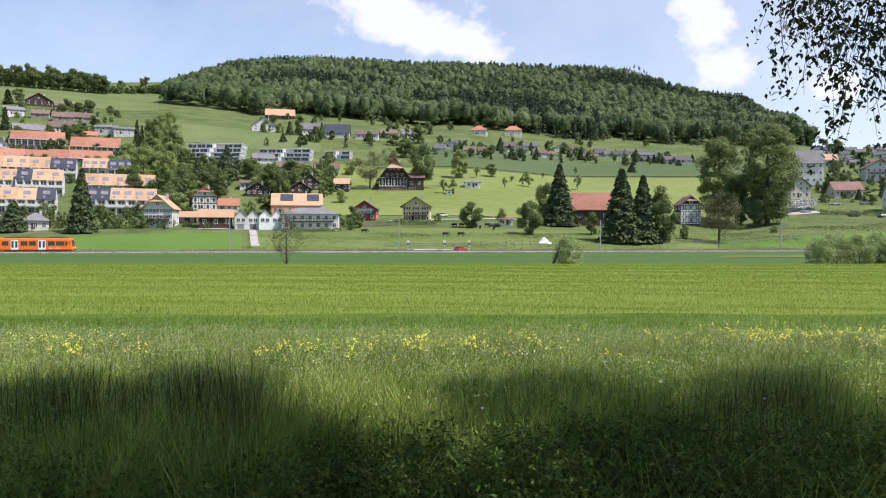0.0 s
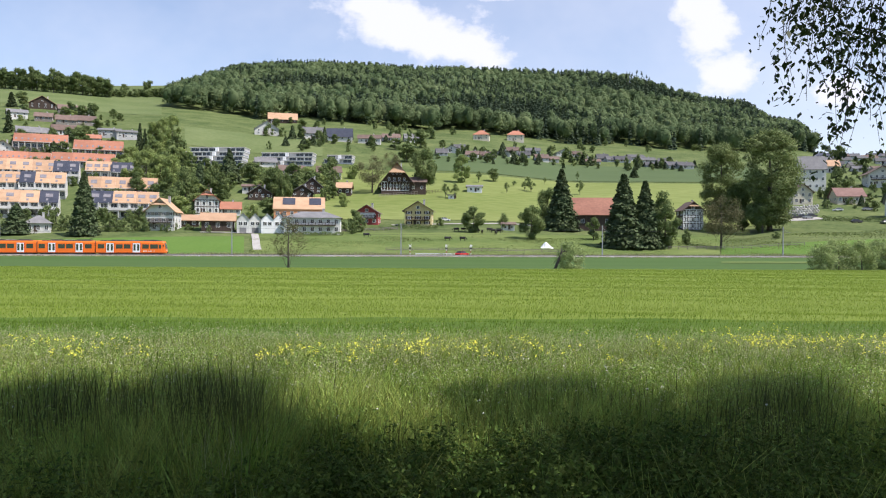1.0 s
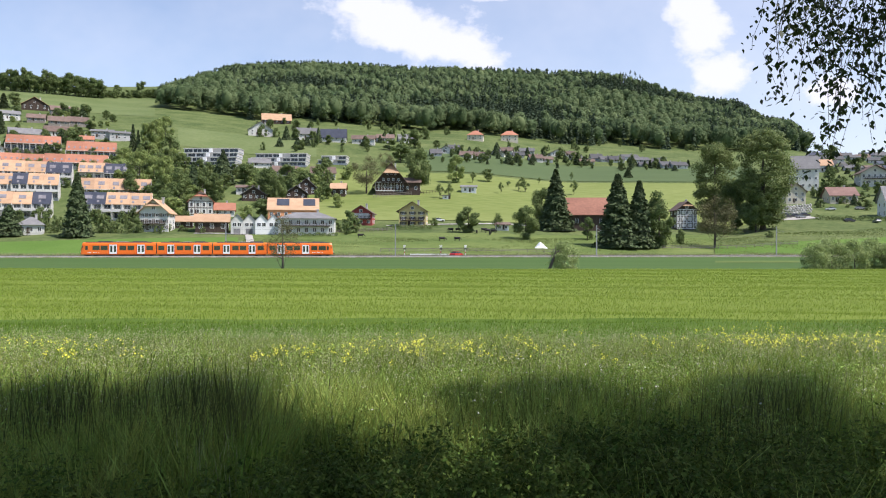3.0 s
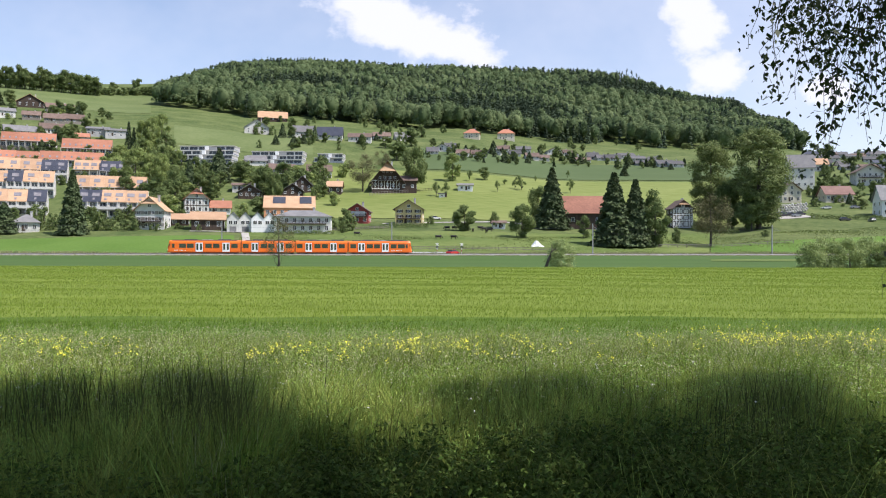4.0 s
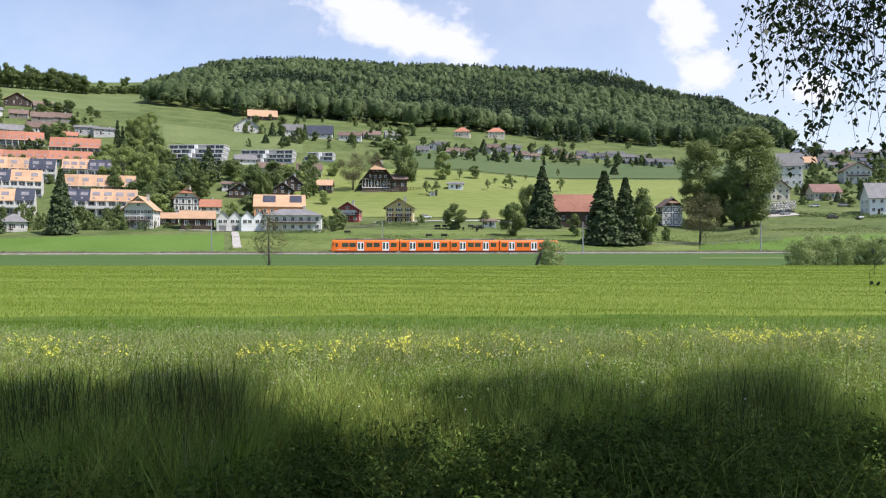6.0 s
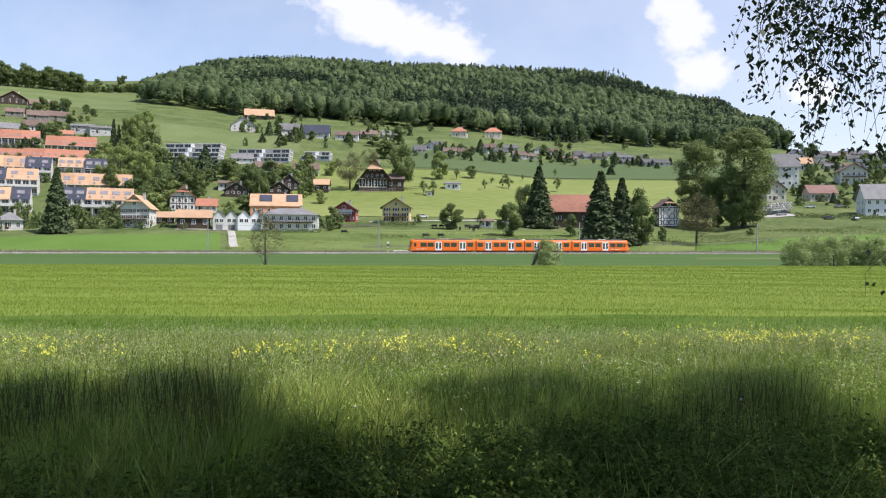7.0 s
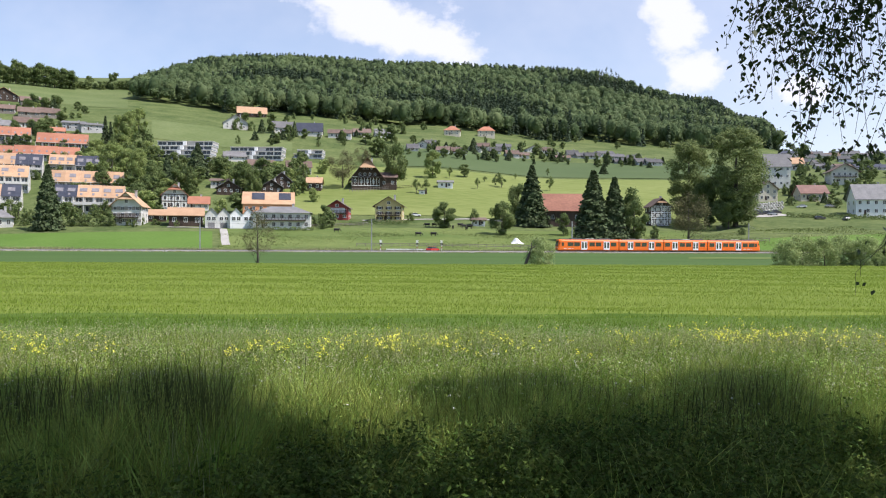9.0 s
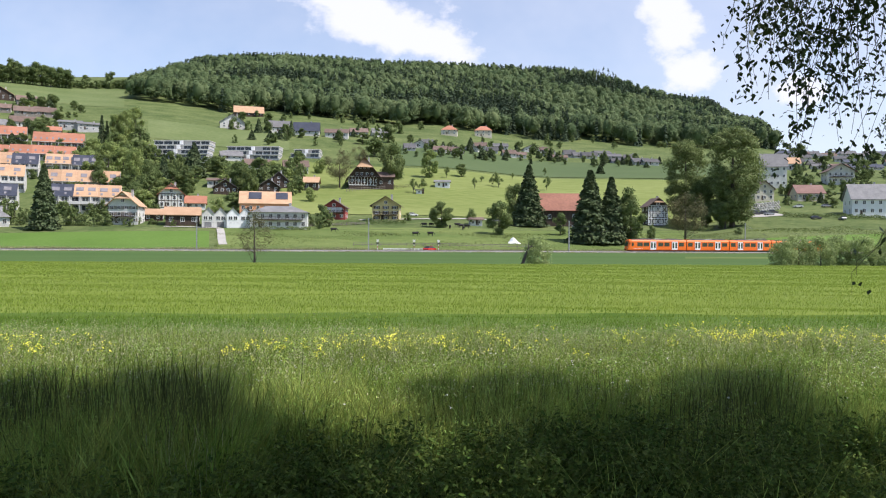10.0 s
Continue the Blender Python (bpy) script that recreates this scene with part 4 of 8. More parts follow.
def house(name, label, x, y, w, d, h, r, turn, along, wall, roof, floors, cols, over=0.7, shutter=None, chimney=True, balcony=0, half_hip=None, timber=None, sidecols=2, group="", roof2=None, gable_rows=()):
    z = hz(x, y)
    root = thing(name, label, "house", pose(x, y, z, 0, 0, turn), group)
    wob = part("wall", gable_walls(w, d, h, r if along != "hip" else 0.0, along), wall, root)
    o = over
    if along == "hip":
        k = min(w, d) * 0.46
        a = [(-w / 2 - o, -d / 2 - o, h - 0.1), (w / 2 + o, -d / 2 - o, h - 0.1), (w / 2 + o, d / 2 + o, h - 0.1), (-w / 2 - o, d / 2 + o, h - 0.1)]
        p, q = (-w / 2 + k, 0, h + r), (w / 2 - k, 0, h + r)
        g = Geo()
        n = len(g.v)
        g.v += a + [p, q]
        g.f += [(0, 1, 5, 4), (1, 2, 5), (2, 3, 4, 5), (3, 0, 4), (3, 2, 1, 0)]
        part("roof", g, roof, root)
    elif along == "x":
        e = r / (d / 2) * o
        for s, mm in ((-1, roof), (1, roof2 or roof)):
            part("roof", slab((-w / 2 - o, s * (d / 2 + o), h - e), (w / 2 + o, s * (d / 2 + o), h - e), (w / 2 + o, 0, h + r), (-w / 2 - o, 0, h + r)), mm, root)
    elif along == "y":
        e = r / (w / 2) * o
        for s in (-1, 1):
            part("roof", slab((s * (w / 2 + o), -d / 2 - o * 1.4, h - e), (s * (w / 2 + o), d / 2 + o, h - e), (0, d / 2 + o, h + r), (0, -d / 2 - o * 1.4, h + r)), roof, root)
        if half_hip:
            q = 0.52
            yb = -d / 2 - o * 1.4
            part("half_hip", Geo().loft([[(-w / 2 * q, yb - 0.25, h + r * (1 - q)), (w / 2 * q, yb - 0.25, h + r * (1 - q)), (0, yb + 2.6, h + r + 0.3)],
                                         [(-w / 2 * q, yb - 0.25, h + r * (1 - q) - 0.2), (w / 2 * q, yb - 0.25, h + r * (1 - q) - 0.2), (0, yb + 2.6, h + r)]]), half_hip, root)
    else:
        part("roof", Geo().box(-w / 2 - o, w / 2 + o, -d / 2 - o, d / 2 + o, h, h + 0.35), roof, root)
    fh = h / max(1, floors)
    ww, wh = min(1.25, w / (cols + 0.5) * 0.55), min(1.5, fh * 0.55)
    for f in range(floors):
        for c in range(cols):
            window(wob, -w / 2 + w * (c + 0.5) / cols, -d / 2 - 0.01, fh * (f + 0.5), ww, wh, 0, None, shutter)
        for c in range(sidecols):
            yy = -d / 2 + d * (c + 0.5) / sidecols
            window(wob, w / 2 + 0.01, yy, fh * (f + 0.5), ww, wh, 90, None, None)
            window(wob, -w / 2 - 0.01, yy, fh * (f + 0.5), ww, wh, -90, None, None)
    for zf, n in gable_rows:     # windows and dark galleries up in the gable
        span = w * (1 - zf - 0.12) * 0.82
        for c in range(n):
            window(wob, -span / 2 + span * (c + 0.5) / n, -d / 2 - 0.01, h + r * (zf + 0.07), 1.1, 1.3)
        g = Geo().box(-span / 2, span / 2, -d / 2 - 0.9, -d / 2 + 0.01, h + r * zf - 1.1, h + r * zf - 0.98)
        for i in range(int(span / 0.55)):
            g.box(-span / 2 + i * 0.55, -span / 2 + i * 0.55 + 0.36, -d / 2 - 0.92, -d / 2 - 0.84, h + r * zf - 1.1, h + r * zf - 0.2)
        part("gallery", g, M_TIMBER, wob)
    if along == "y" and r > 2.2 and not gable_rows:
        window(wob, 0, -d / 2 - 0.01, h + r * 0.32, ww, min(wh, r * 0.36), 0)
    if timber:      # half-timbered front
        g = Geo()
        yb = -d / 2
        for f in range(floors + 1):
            g.box(-w / 2, w / 2, yb - 0.09, yb, fh * f - 0.14, fh * f + 0.14)
        for c in range(cols * 2 + 1):
            xx = -w / 2 + w * c / (cols * 2)
            g.box(xx - 0.09, xx + 0.09, yb - 0.085, yb, 0, h)
        part("timber_frame", g, timber, wob)
    for b in range(balcony):
        zb = fh * (b + 1)
        g = Geo().box(-w * 0.42, w * 0.42, -d / 2 - 1.3, -d / 2 + 0.01, zb - 0.16, zb)
        g.box(-w * 0.42, w * 0.42, -d / 2 - 1.32, -d / 2 - 1.22, zb, zb + 0.12)
        g.box(-w * 0.42, w * 0.42, -d / 2 - 1.32, -d / 2 - 1.22, zb + 0.9, zb + 1.0)
        for i in range(15):
            xx = -w * 0.42 + w * 0.84 * i / 14
            g.box(xx - 0.07, xx + 0.07, -d / 2 - 1.30, -d / 2 - 1.24, zb, zb + 0.95)
        part("balcony", g, M_TIMBER, root)
    part("door", Geo().box(-w * 0.5 + w / cols, -w * 0.5 + w / cols + 0.0 + 1.0, -d / 2 - 0.06, -d / 2, 0.0, 2.05), M_TIMBER, wob)
    if chimney:
        cx = w * 0.18
        part("chimney", Geo().box(cx - 0.35, cx + 0.35, 0.4, 1.1, h, h + r + 0.9).box(cx - 0.45, cx + 0.45, 0.3, 1.2, h + r + 0.9, h + r + 1.05), M_CONCRETE, root)
    return root


TERRACES = []


def row_houses(label, x, y, w, d, h, r, turn, roofs, wall):
    """A terrace: units side by side under one long tiled roof, with skylights and balconies."""
    z = hz(x, y)
    root = thing("terraced_house", label, "terrace", pose(x, y, z, 0, 0, turn), "terraces on the slope")
    TERRACES.append((x, y, w, d, turn))
    wob = part("wall", gable_walls(w, d, h, r, "x"), wall, root)
    n = len(roofs)
    uw = w / n
    e = r / (d / 2) * 0.5
    for i, mm in enumerate(roofs):
        a, b = -w / 2 + i * uw + 0.02, -w / 2 + (i + 1) * uw - 0.02
        lift = 0.10 * (i % 2)
        for s in (-1, 1):
            rf = part("roof", slab((a, s * (d / 2 + 0.5), h - e + lift), (b, s * (d / 2 + 0.5), h - e + lift), (b, 0, h + r + lift), (a, 0, h + r + lift)), mm, root)
            if s < 0:
                red = mm is M_TILE_RED
                k = max(1, round(uw / (3.0 if red else 4.6)))

                def skylight(c, half, t0, t1):
                    """A framed pane lying on the slope."""
                    (y0, z0), (y1, z1) = ((-(d / 2 + 0.5) * (1 - t), (h - e) + (r + e) * t + lift + 0.28) for t in (t0, t1))
                    part("skylight", Geo().loft([[(c - half, y0, z0 + o), (c + half, y0, z0 + o), (c + half, y1, z1 + o), (c - half, y1, z1 + o)] for o in (0.0, 0.12)]), M_SKYLIGHT, rf)

                for j in range(k):
                    c = a + (b - a) * (j + 0.5) / k
                    if red:
                        skylight(c, 0.45, 0.30, 0.48)
                    else:
                        skylight(c, 1.30, 0.42, 0.70)
                        skylight(c - 0.6, 0.40, 0.12, 0.28)
                part("chimney", Geo().box(a + 0.5, a + 0.95, 0.3, 0.8, h + r - 0.3, h + r + 0.75), M_TILE_DARK, root)
    floors = max(1, round(h / 2.9))
    k = max(2, round(w / 3.3))
    for f in range(floors):
        for c in range(k):
            window(wob, -w / 2 + w * (c + 0.5) / k, -d / 2 - 0.01, h / floors * (f + 0.5), 2.3, min(2.0, h / floors * 0.68))
        window(wob, w / 2 + 0.01, -d / 4, h / floors * (f + 0.5), 1.1, 1.2, 90)
    g = Geo()
    for c in range(k + 1):
        xx = -w / 2 + w * c / k
        g.box(xx - 0.12, xx + 0.12, -d / 2 - 1.5, -d / 2, 0, h - 0.3)
    g.box(-w / 2, w / 2, -d / 2 - 1.6, -d / 2 + 0.01, h / max(1, floors) - 0.2, h / max(1, floors))
    if floors > 1:
        g.box(-w / 2, w / 2, -d / 2 - 1.6, -d / 2 - 1.5, h / floors, h / floors + 0.9)
    part("balcony", g, M_PLASTER, root)
    return root


M_SKYLIGHT = material("skylight_glass", (0.16, 0.15, 0.16), (0.30, 0.28, 0.28), 0.15, 0.6, 4.0, 0.0, spec=0.6)


def stepped_flats(label, x, y, w, storeys, turn):
    """Terraced apartment block: each storey set back, white parapets, glazed fronts."""
    z = hz(x, y)
    root = thing("terraced_flats", label, "apartment block", pose(x, y, z, 0, 0, turn), "stepped apartment blocks")
    for s in range(storeys):
        a = -w / 2 + s * 1.6
        b = w / 2 - s * 0.4
        z0, y0 = s * 2.9, s * 3.2
        body = part("storey", Geo().box(a, b, y0, y0 + 10.0, z0 - (3.0 if s == 0 else 0.2), z0 + 2.55), M_CONCRETE, root)
        part("parapet", Geo().box(a - 0.4, b + 0.4, y0 - 2.0, y0 - 1.8, z0 - 0.45, z0 + 0.35).box(b + 0.2, b + 0.4, y0 - 2.0, y0 + 8.0, z0 - 0.30, z0 + 0.75), M_BALUSTRADE, body)
        part("roof_slab", Geo().box(a - 0.3, b + 0.3, y0 - 0.9, y0 + 10.2, z0 + 2.56, z0 + 2.85), M_PLASTER, body)
        n = max(3, int((b - a) / 4.6))
        for i in range(n):
            if i == n // 2:
                continue
            window(body, a + (b - a) * (i + 0.5) / n, y0 - 0.01, z0 + 1.3, (b - a) / n * 0.9, 2.2)
        part("stair_tower", Geo().box((a + b) / 2 - 0.9, (a + b) / 2 + 0.9, y0 - 1.75, y0 - 0.02, z0 - 0.4, z0 + 2.5), M_WHITE, body)
    return root


def roof_panels(root, w, d, h, r, spans):
    """Dark solar panels lying on the front slope of a house with its ridge along x; spans: from, to across the width."""
    for a, b in spans:
        def on(t):
            return -(d / 2) * (1 - t) - 0.02, h + r * t + 0.30

        (y0, z0), (y1, z1) = on(0.3), on(0.88)
        x0, x1 = -w / 2 + w * a, -w / 2 + w * b
        part("solar_panel", Geo().loft([[(x0, y0, z0), (x1, y0, z0), (x1, y1, z1), (x0, y1, z1)], [(x0, y0, z0 + 0.1), (x1, y0, z0 + 0.1), (x1, y1, z1 + 0.1), (x0, y1, z1 + 0.1)]]), M_SOLAR, root)


def workshop(x, y, w, h, r):
    """White workshop with a row of four little gables."""
    root = thing("workshop", "white workshop with a sawtooth row of four gables", "workshop", pose(x, y + 6, hz(x, y), 0, 0, 12))
    for i in range(4):
        a, b = -w / 2 + w * i / 4, -w / 2 + w * (i + 1) / 4
        front = -6 - (1.6 if i > 1 else 0.0)
        # right pair whiter, left pair greyer: the sunlit half is put into the colour
        body = part("wall", Geo().loft([[(a, yy, -3), (b, yy, -3), (b, yy, h), ((a + b) / 2, yy, h + r), (a, yy, h)] for yy in (front, 6)]), M_WHITE if i > 1 else M_PLASTER, root)
        for s, e in ((a, (a + b) / 2), (b, (a + b) / 2)):
            part("roof", slab((s, front - 0.3, h), (s, 6, h), (e, 6, h + r), (e, front - 0.3, h + r), 0.2), M_TILE_GREY, root)
        for c in (0.3, 0.7):
            window(body, a + (b - a) * c, front - 0.01, h * 0.72, 1.3, 1.2)
        # doors repeat the lit and unlit halves in their colour
        part("garage_door", Geo().box(a + 0.9, b - 0.9, front - 0.06, front, 0, h * 0.42), M_TILE_GREY if i < 2 else M_WHITE, body)


# ---- tree kinds, built once and copied ----
T_SPRUCE = make_conifer("spruce_tree", "tall dark green spruce tree", 20, 4.2, 13000, 0.58, M_NEEDLE, 101)
T_YEW = make_conifer("yew_tree", "dense dark green garden conifer", 10, 3.9, 5500, 0.48, M_NEEDLE, 102)
T_CYPRESS = make_conifer("cypress_tree", "slim dark green cypress tree", 12, 1.7, 2200, 0.42, M_NEEDLE, 103)
T_OAK = make_tree("oak_tree", "dark green broadleaf oak tree", 14, 6.2, 10000, 0.50, M_LEAF, 104, "round", 0.08, 34)
T_MAPLE = make_tree("round_tree", "green broadleaf tree with a rounded crown", 12, 4.7, 8500, 0.44, M_LEAF, 105, "round", 0.08, 26)
T_LIGHT = make_tree("ash_tree", "light green broadleaf ash tree", 11, 4.7, 8000, 0.42, M_LEAF_LIGHT, 106, "round", 0.06, 28)
T_BUDDING = make_tree("budding_tree", "brownish half-bare tree just coming into leaf", 13, 6.4, 6500, 0.24, M_LEAF_BROWN, 107, "round", 0.28, 30)
T_BUSH = make_tree("bush", "rounded green garden bush", 4, 2.6, 2600, 0.28, M_LEAF, 108, "round", 0.02, 16, "bush")
T_FRUIT = make_tree("fruit_tree", "small gnarled green orchard tree", 5, 2.4, 1300, 0.26, M_LEAF, 109, "round", 0.3, 12)
T_TALL = make_tree("poplar_tree", "very tall leafy green poplar", 28, 8.3, 34000, 0.40, M_POPLAR, 110, "tall", 0.08, 210)
T_SHRUB = make_tree("willow_shrub", "grey-green willow shrub at the field edge", 3, 2.0, 9000, 0.11, M_WILLOW, 111, "round", 0.0, 60, "shrub")
T_SAPLING = make_tree("young_tree", "thin sparse young tree at the field edge", 4.6, 1.9, 2400, 0.085, M_LEAF_BROWN, 112, "round", 0.30, 40)
T_PINE = make_tree("pine_tree", "tall thin pine with a bare trunk on the ridge", 30, 1.9, 420, 0.8, M_NEEDLE, 131, "round", 0.55, 14)
T_YEW_FAR = make_conifer("yew_tree", "dense dark green garden conifer", 10, 3.9, 1500, 0.80, M_NEEDLE, 122)
T_CYPRESS_FAR = make_conifer("cypress_tree", "slim dark green cypress tree", 12, 1.7, 900, 0.65, M_NEEDLE, 123)
T_OAK_FAR = make_tree("oak_tree", "dark green broadleaf oak tree", 14, 6.2, 2600, 0.85, M_LEAF, 124, "round", 0.08, 26)
T_MAPLE_FAR = make_tree("round_tree", "green broadleaf tree with a rounded crown", 12, 4.7, 2300, 0.75, M_LEAF, 125, "round", 0.08, 20)
T_LIGHT_FAR = make_tree("ash_tree", "light green broadleaf ash tree", 11, 4.7, 2300, 0.70, M_LEAF_LIGHT, 126, "round", 0.06, 22)
T_BUSH_FAR = make_tree("bush", "rounded green garden bush", 4, 2.6, 1000, 0.46, M_LEAF, 128, "round", 0.02, 14, "bush")
KINDS = (T_PINE, T_YEW_FAR, T_CYPRESS_FAR, T_OAK_FAR, T_MAPLE_FAR, T_LIGHT_FAR, T_BUSH_FAR, T_SPRUCE, T_YEW, T_CYPRESS, T_OAK, T_MAPLE, T_LIGHT, T_BUDDING, T_BUSH, T_FRUIT, T_TALL, T_SHRUB, T_SAPLING)


def make_cow():
    root = thing("cow", "black cow grazing on the meadow", "cow", None, "cows on the meadow")
    g = Geo()
    rings = []
    for x, w, lo, hi in ((-1.05, 0.16, 0.95, 1.25), (-0.95, 0.30, 0.75, 1.40), (-0.3, 0.36, 0.62, 1.38), (0.4, 0.34, 0.66, 1.36), (0.8, 0.24, 0.85, 1.42), (0.95, 0.15, 1.0, 1.35)):
        rings.append([(x, w * math.cos(t * 0.785), (lo + hi) / 2 + (hi - lo) / 2 * math.sin(t * 0.785)) for t in range(8)])
    part("body", g.loft(rings), M_COW, root)
    part("head", Geo().tube([(0.8, 0, 1.2), (1.2, 0, 0.85), (1.42, 0, 0.45)], [0.20, 0.15, 0.10], 8), M_COW, root)
    for lx, ly in ((-0.8, -0.2), (-0.8, 0.2), (0.6, -0.2), (0.6, 0.2)):
        part("leg", Geo().tube([(lx, ly, 0.9), (lx + 0.03, ly, 0.45), (lx, ly, 0.0)], [0.13, 0.07, 0.06], 6), M_COW, root)
    part("tail", Geo().tube([(-1.05, 0, 1.25), (-1.15, 0, 0.9), (-1.12, 0, 0.55)], [0.03, 0.02, 0.04], 5), M_COW, root)
    return root


M_COW = material("black_hide", (0.012, 0.011, 0.011), (0.03, 0.026, 0.024), 0.7, 1.5, 12.0, 0.1)
COW = make_cow()


def put_cow(x, y, turn):
    return copy_thing(COW, pose(x, y, hz(x, y), 0, 0, turn))


# ---- the village ----
row_houses("terrace of white houses, orange and dark solar roofs with skylights", -166.9, 301.5, 27.3, 9.0, 5.7, 4.4, 21.7, (M_TILE_ORANGE, M_TILE_ORANGE, M_TILE_ORANGE, M_SOLAR,), M_PLASTER)
row_houses("terrace of white houses, orange and dark solar roofs with skylights", -195.3, 339.5, 16.3, 9.0, 6.7, 4.7, 22.4, (M_TILE_ORANGE, M_TILE_ORANGE,), M_PLASTER)
row_houses("terrace of white houses, orange and dark solar roofs with skylights", -178.0, 340.0, 18.3, 9.0, 6.7, 4.7, 20.7, (M_SOLAR, M_TILE_ORANGE, M_TILE_ORANGE,), M_PLASTER)
row_houses("terrace of white houses under light orange tile roofs with skylights", -208.5, 376.0, 33.4, 9.0, 4.9, 5.2, 21.8, (M_TILE_ORANGE, M_TILE_ORANGE, M_TILE_ORANGE,), M_PLASTER)
row_houses("terrace of white houses under dark grey roofs", -185.5, 376.0, 11.5, 9.0, 5.2, 4.9, 19.7, (M_SOLAR, M_SOLAR,), M_PLASTER)
row_houses("terrace of low houses under a long red tile roof", -228.0, 408.0, 32.7, 9.0, 2.1, 4.5, 21.9, (M_TILE_RED, M_TILE_RED, M_TILE_RED,), M_PLASTER)
row_houses("terrace of low houses under a long red tile roof", -194.6, 413.0, 31.3, 9.0, 2.1, 4.8, 18.9, (M_TILE_RED, M_TILE_RED, M_TILE_RED,), M_PLASTER)
row_houses("terrace of low houses under a long red tile roof", -234.7, 445.5, 28.3, 9.0, 3.9, 5.2, 20.8, (M_TILE_RED, M_TILE_RED, M_TILE_RED,), M_TIMBER_GREY)
row_houses("terrace of low houses under a long red tile roof", -199.8, 442.5, 26.4, 9.0, 2.9, 5.8, 18.2, (M_TILE_RED, M_TILE_RED, M_TILE_RED,), M_TIMBER_GREY)
row_houses("terrace of white houses under light orange tile roofs with skylights", -147.0, 350.0, 29.8, 9.0, 3.3, 5.3, 17.1, (M_TILE_ORANGE, M_TILE_ORANGE, M_TILE_ORANGE, M_TILE_ORANGE, M_TILE_ORANGE,), M_PLASTER)
row_houses("terrace of white houses, orange and dark solar roofs with skylights", -123.3, 295.5, 24.6, 9.0, 6.0, 4.3, 17.0, (M_SOLAR, M_TILE_ORANGE, M_TILE_ORANGE,), M_PLASTER)
row_houses("terrace of white houses under light orange tile roofs with skylights", -172.4, 385.0, 14.6, 9.0, 4.2, 5.0, 18.1, (M_TILE_ORANGE, M_TILE_ORANGE,), M_PLASTER)
row_houses("terrace of white houses under dark grey roofs", -159.4, 386.5, 15.8, 9.0, 3.7, 5.3, 16.8, (M_SOLAR, M_SOLAR,), M_PLASTER)
house("farmhouse", "white three-storey house with an orange half-hipped roof", -96.4, 262.8, 9.5, 8.6, 6.1, 4.2, 4.1, "y", M_PLASTER, M_TILE_ORANGE, 3, 4, shutter=M_TIMBER_GREY, half_hip=M_TILE_ORANGE, balcony=1)
house("house", "low white house under a grey roof", -134.4, 253.5, 7.4, 7.0, 2.9, 2.6, 25.1, "hip", M_PLASTER, M_TILE_GREY, 1, 3)
house("house", "white house gable under an orange roof", -228.8, 491.5, 14.3, 12.0, 1.1, 2.9, 22.5, "x", M_PLASTER, M_TILE_RED, 1, 4)
house("house", "wooden chalet under a broad orange roof", -344.4, 656.0, 20.1, 12.0, 3.8, 6.2, 21.9, "y", M_TIMBER, M_TILE_ORANGE, 2, 4)
house("house", "house under a brown roof on the hill", -311.0, 638.0, 20.5, 12.0, 2.8, 4.2, 30.4, "x", M_TIMBER_GREY, M_TILE_BROWN, 1, 4)
house("house", "white house under a grey roof on the hill", -314.9, 563.4, 13.1, 11.8, 3.7, 2.9, 33.3, "x", M_PLASTER, M_TILE_GREY, 2, 3)
house("house", "house under a brown roof on the hill", -293.6, 560.7, 11.5, 10.3, 2.5, 3.3, 21.9, "x", M_TIMBER_GREY, M_TILE_BROWN, 1, 3)
house("house", "house under a brown roof on the hill", -274.5, 555.5, 13.4, 12.0, 2.4, 4.0, 23.7, "x", M_TIMBER_GREY, M_TILE_BROWN, 1, 3)
house("house", "house under a brown roof on the hill", -265.2, 564.5, 13.6, 12.0, 2.5, 4.1, 29.6, "x", M_TIMBER_GREY, M_TILE_BROWN, 1, 3)
house("house", "white house under a brown roof on the hill", -249.9, 502.0, 13.9, 12.0, 2.9, 4.0, 27.8, "x", M_PLASTER, M_TILE_BROWN, 1, 3)
house("house", "house under a wide grey roof", -264.5, 492.0, 19.3, 12.0, 1.4, 3.9, 32.4, "x", M_PLASTER, M_TILE_GREY, 1, 5)
house("house", "grey house with a dark flat-pitched roof", -225.7, 516.0, 13.5, 12.0, 3.8, 1.9, 15.3, "x", M_CONCRETE, M_TILE_GREY, 2, 4)
house("house", "grey house with a dark flat-pitched roof", -212.7, 514.0, 15.0, 12.0, 3.7, 1.9, 27.2, "x", M_CONCRETE, M_TILE_GREY, 2, 4)
house("house", "white house with a dark gable roof", -247.4, 429.7, 8.2, 7.3, 4.4, 3.1, 20.9, "y", M_PLASTER, M_TILE_BROWN, 2, 2)
house("house", "farmhouse under a big pale orange roof at the forest edge", -155.9, 735.0, 26.8, 12.0, 2.7, 6.4, 14.8, "x", M_TIMBER, M_TILE_ORANGE, 1, 5)
house("house", "white house with a steep grey roof", -141.1, 606.5, 18.6, 12.0, 4.0, 6.2, 11.8, "y", M_PLASTER, M_TILE_GREY, 2, 3)
house("house", "white house with a grey roof", -101.8, 591.0, 15.5, 12.0, 3.4, 5.2, 15.8, "x", M_PLASTER, M_TILE_GREY, 2, 3)
house("house", "house with a dark solar roof", -80.7, 586.0, 18.8, 12.0, 2.6, 6.8, 4.1, "x", M_PLASTER, M_SOLAR, 1, 4)
house("house", "house with a brown roof", -58.2, 589.5, 17.2, 12.0, 3.0, 3.4, 2.1, "x", M_PLASTER, M_TILE_BROWN, 1, 3)
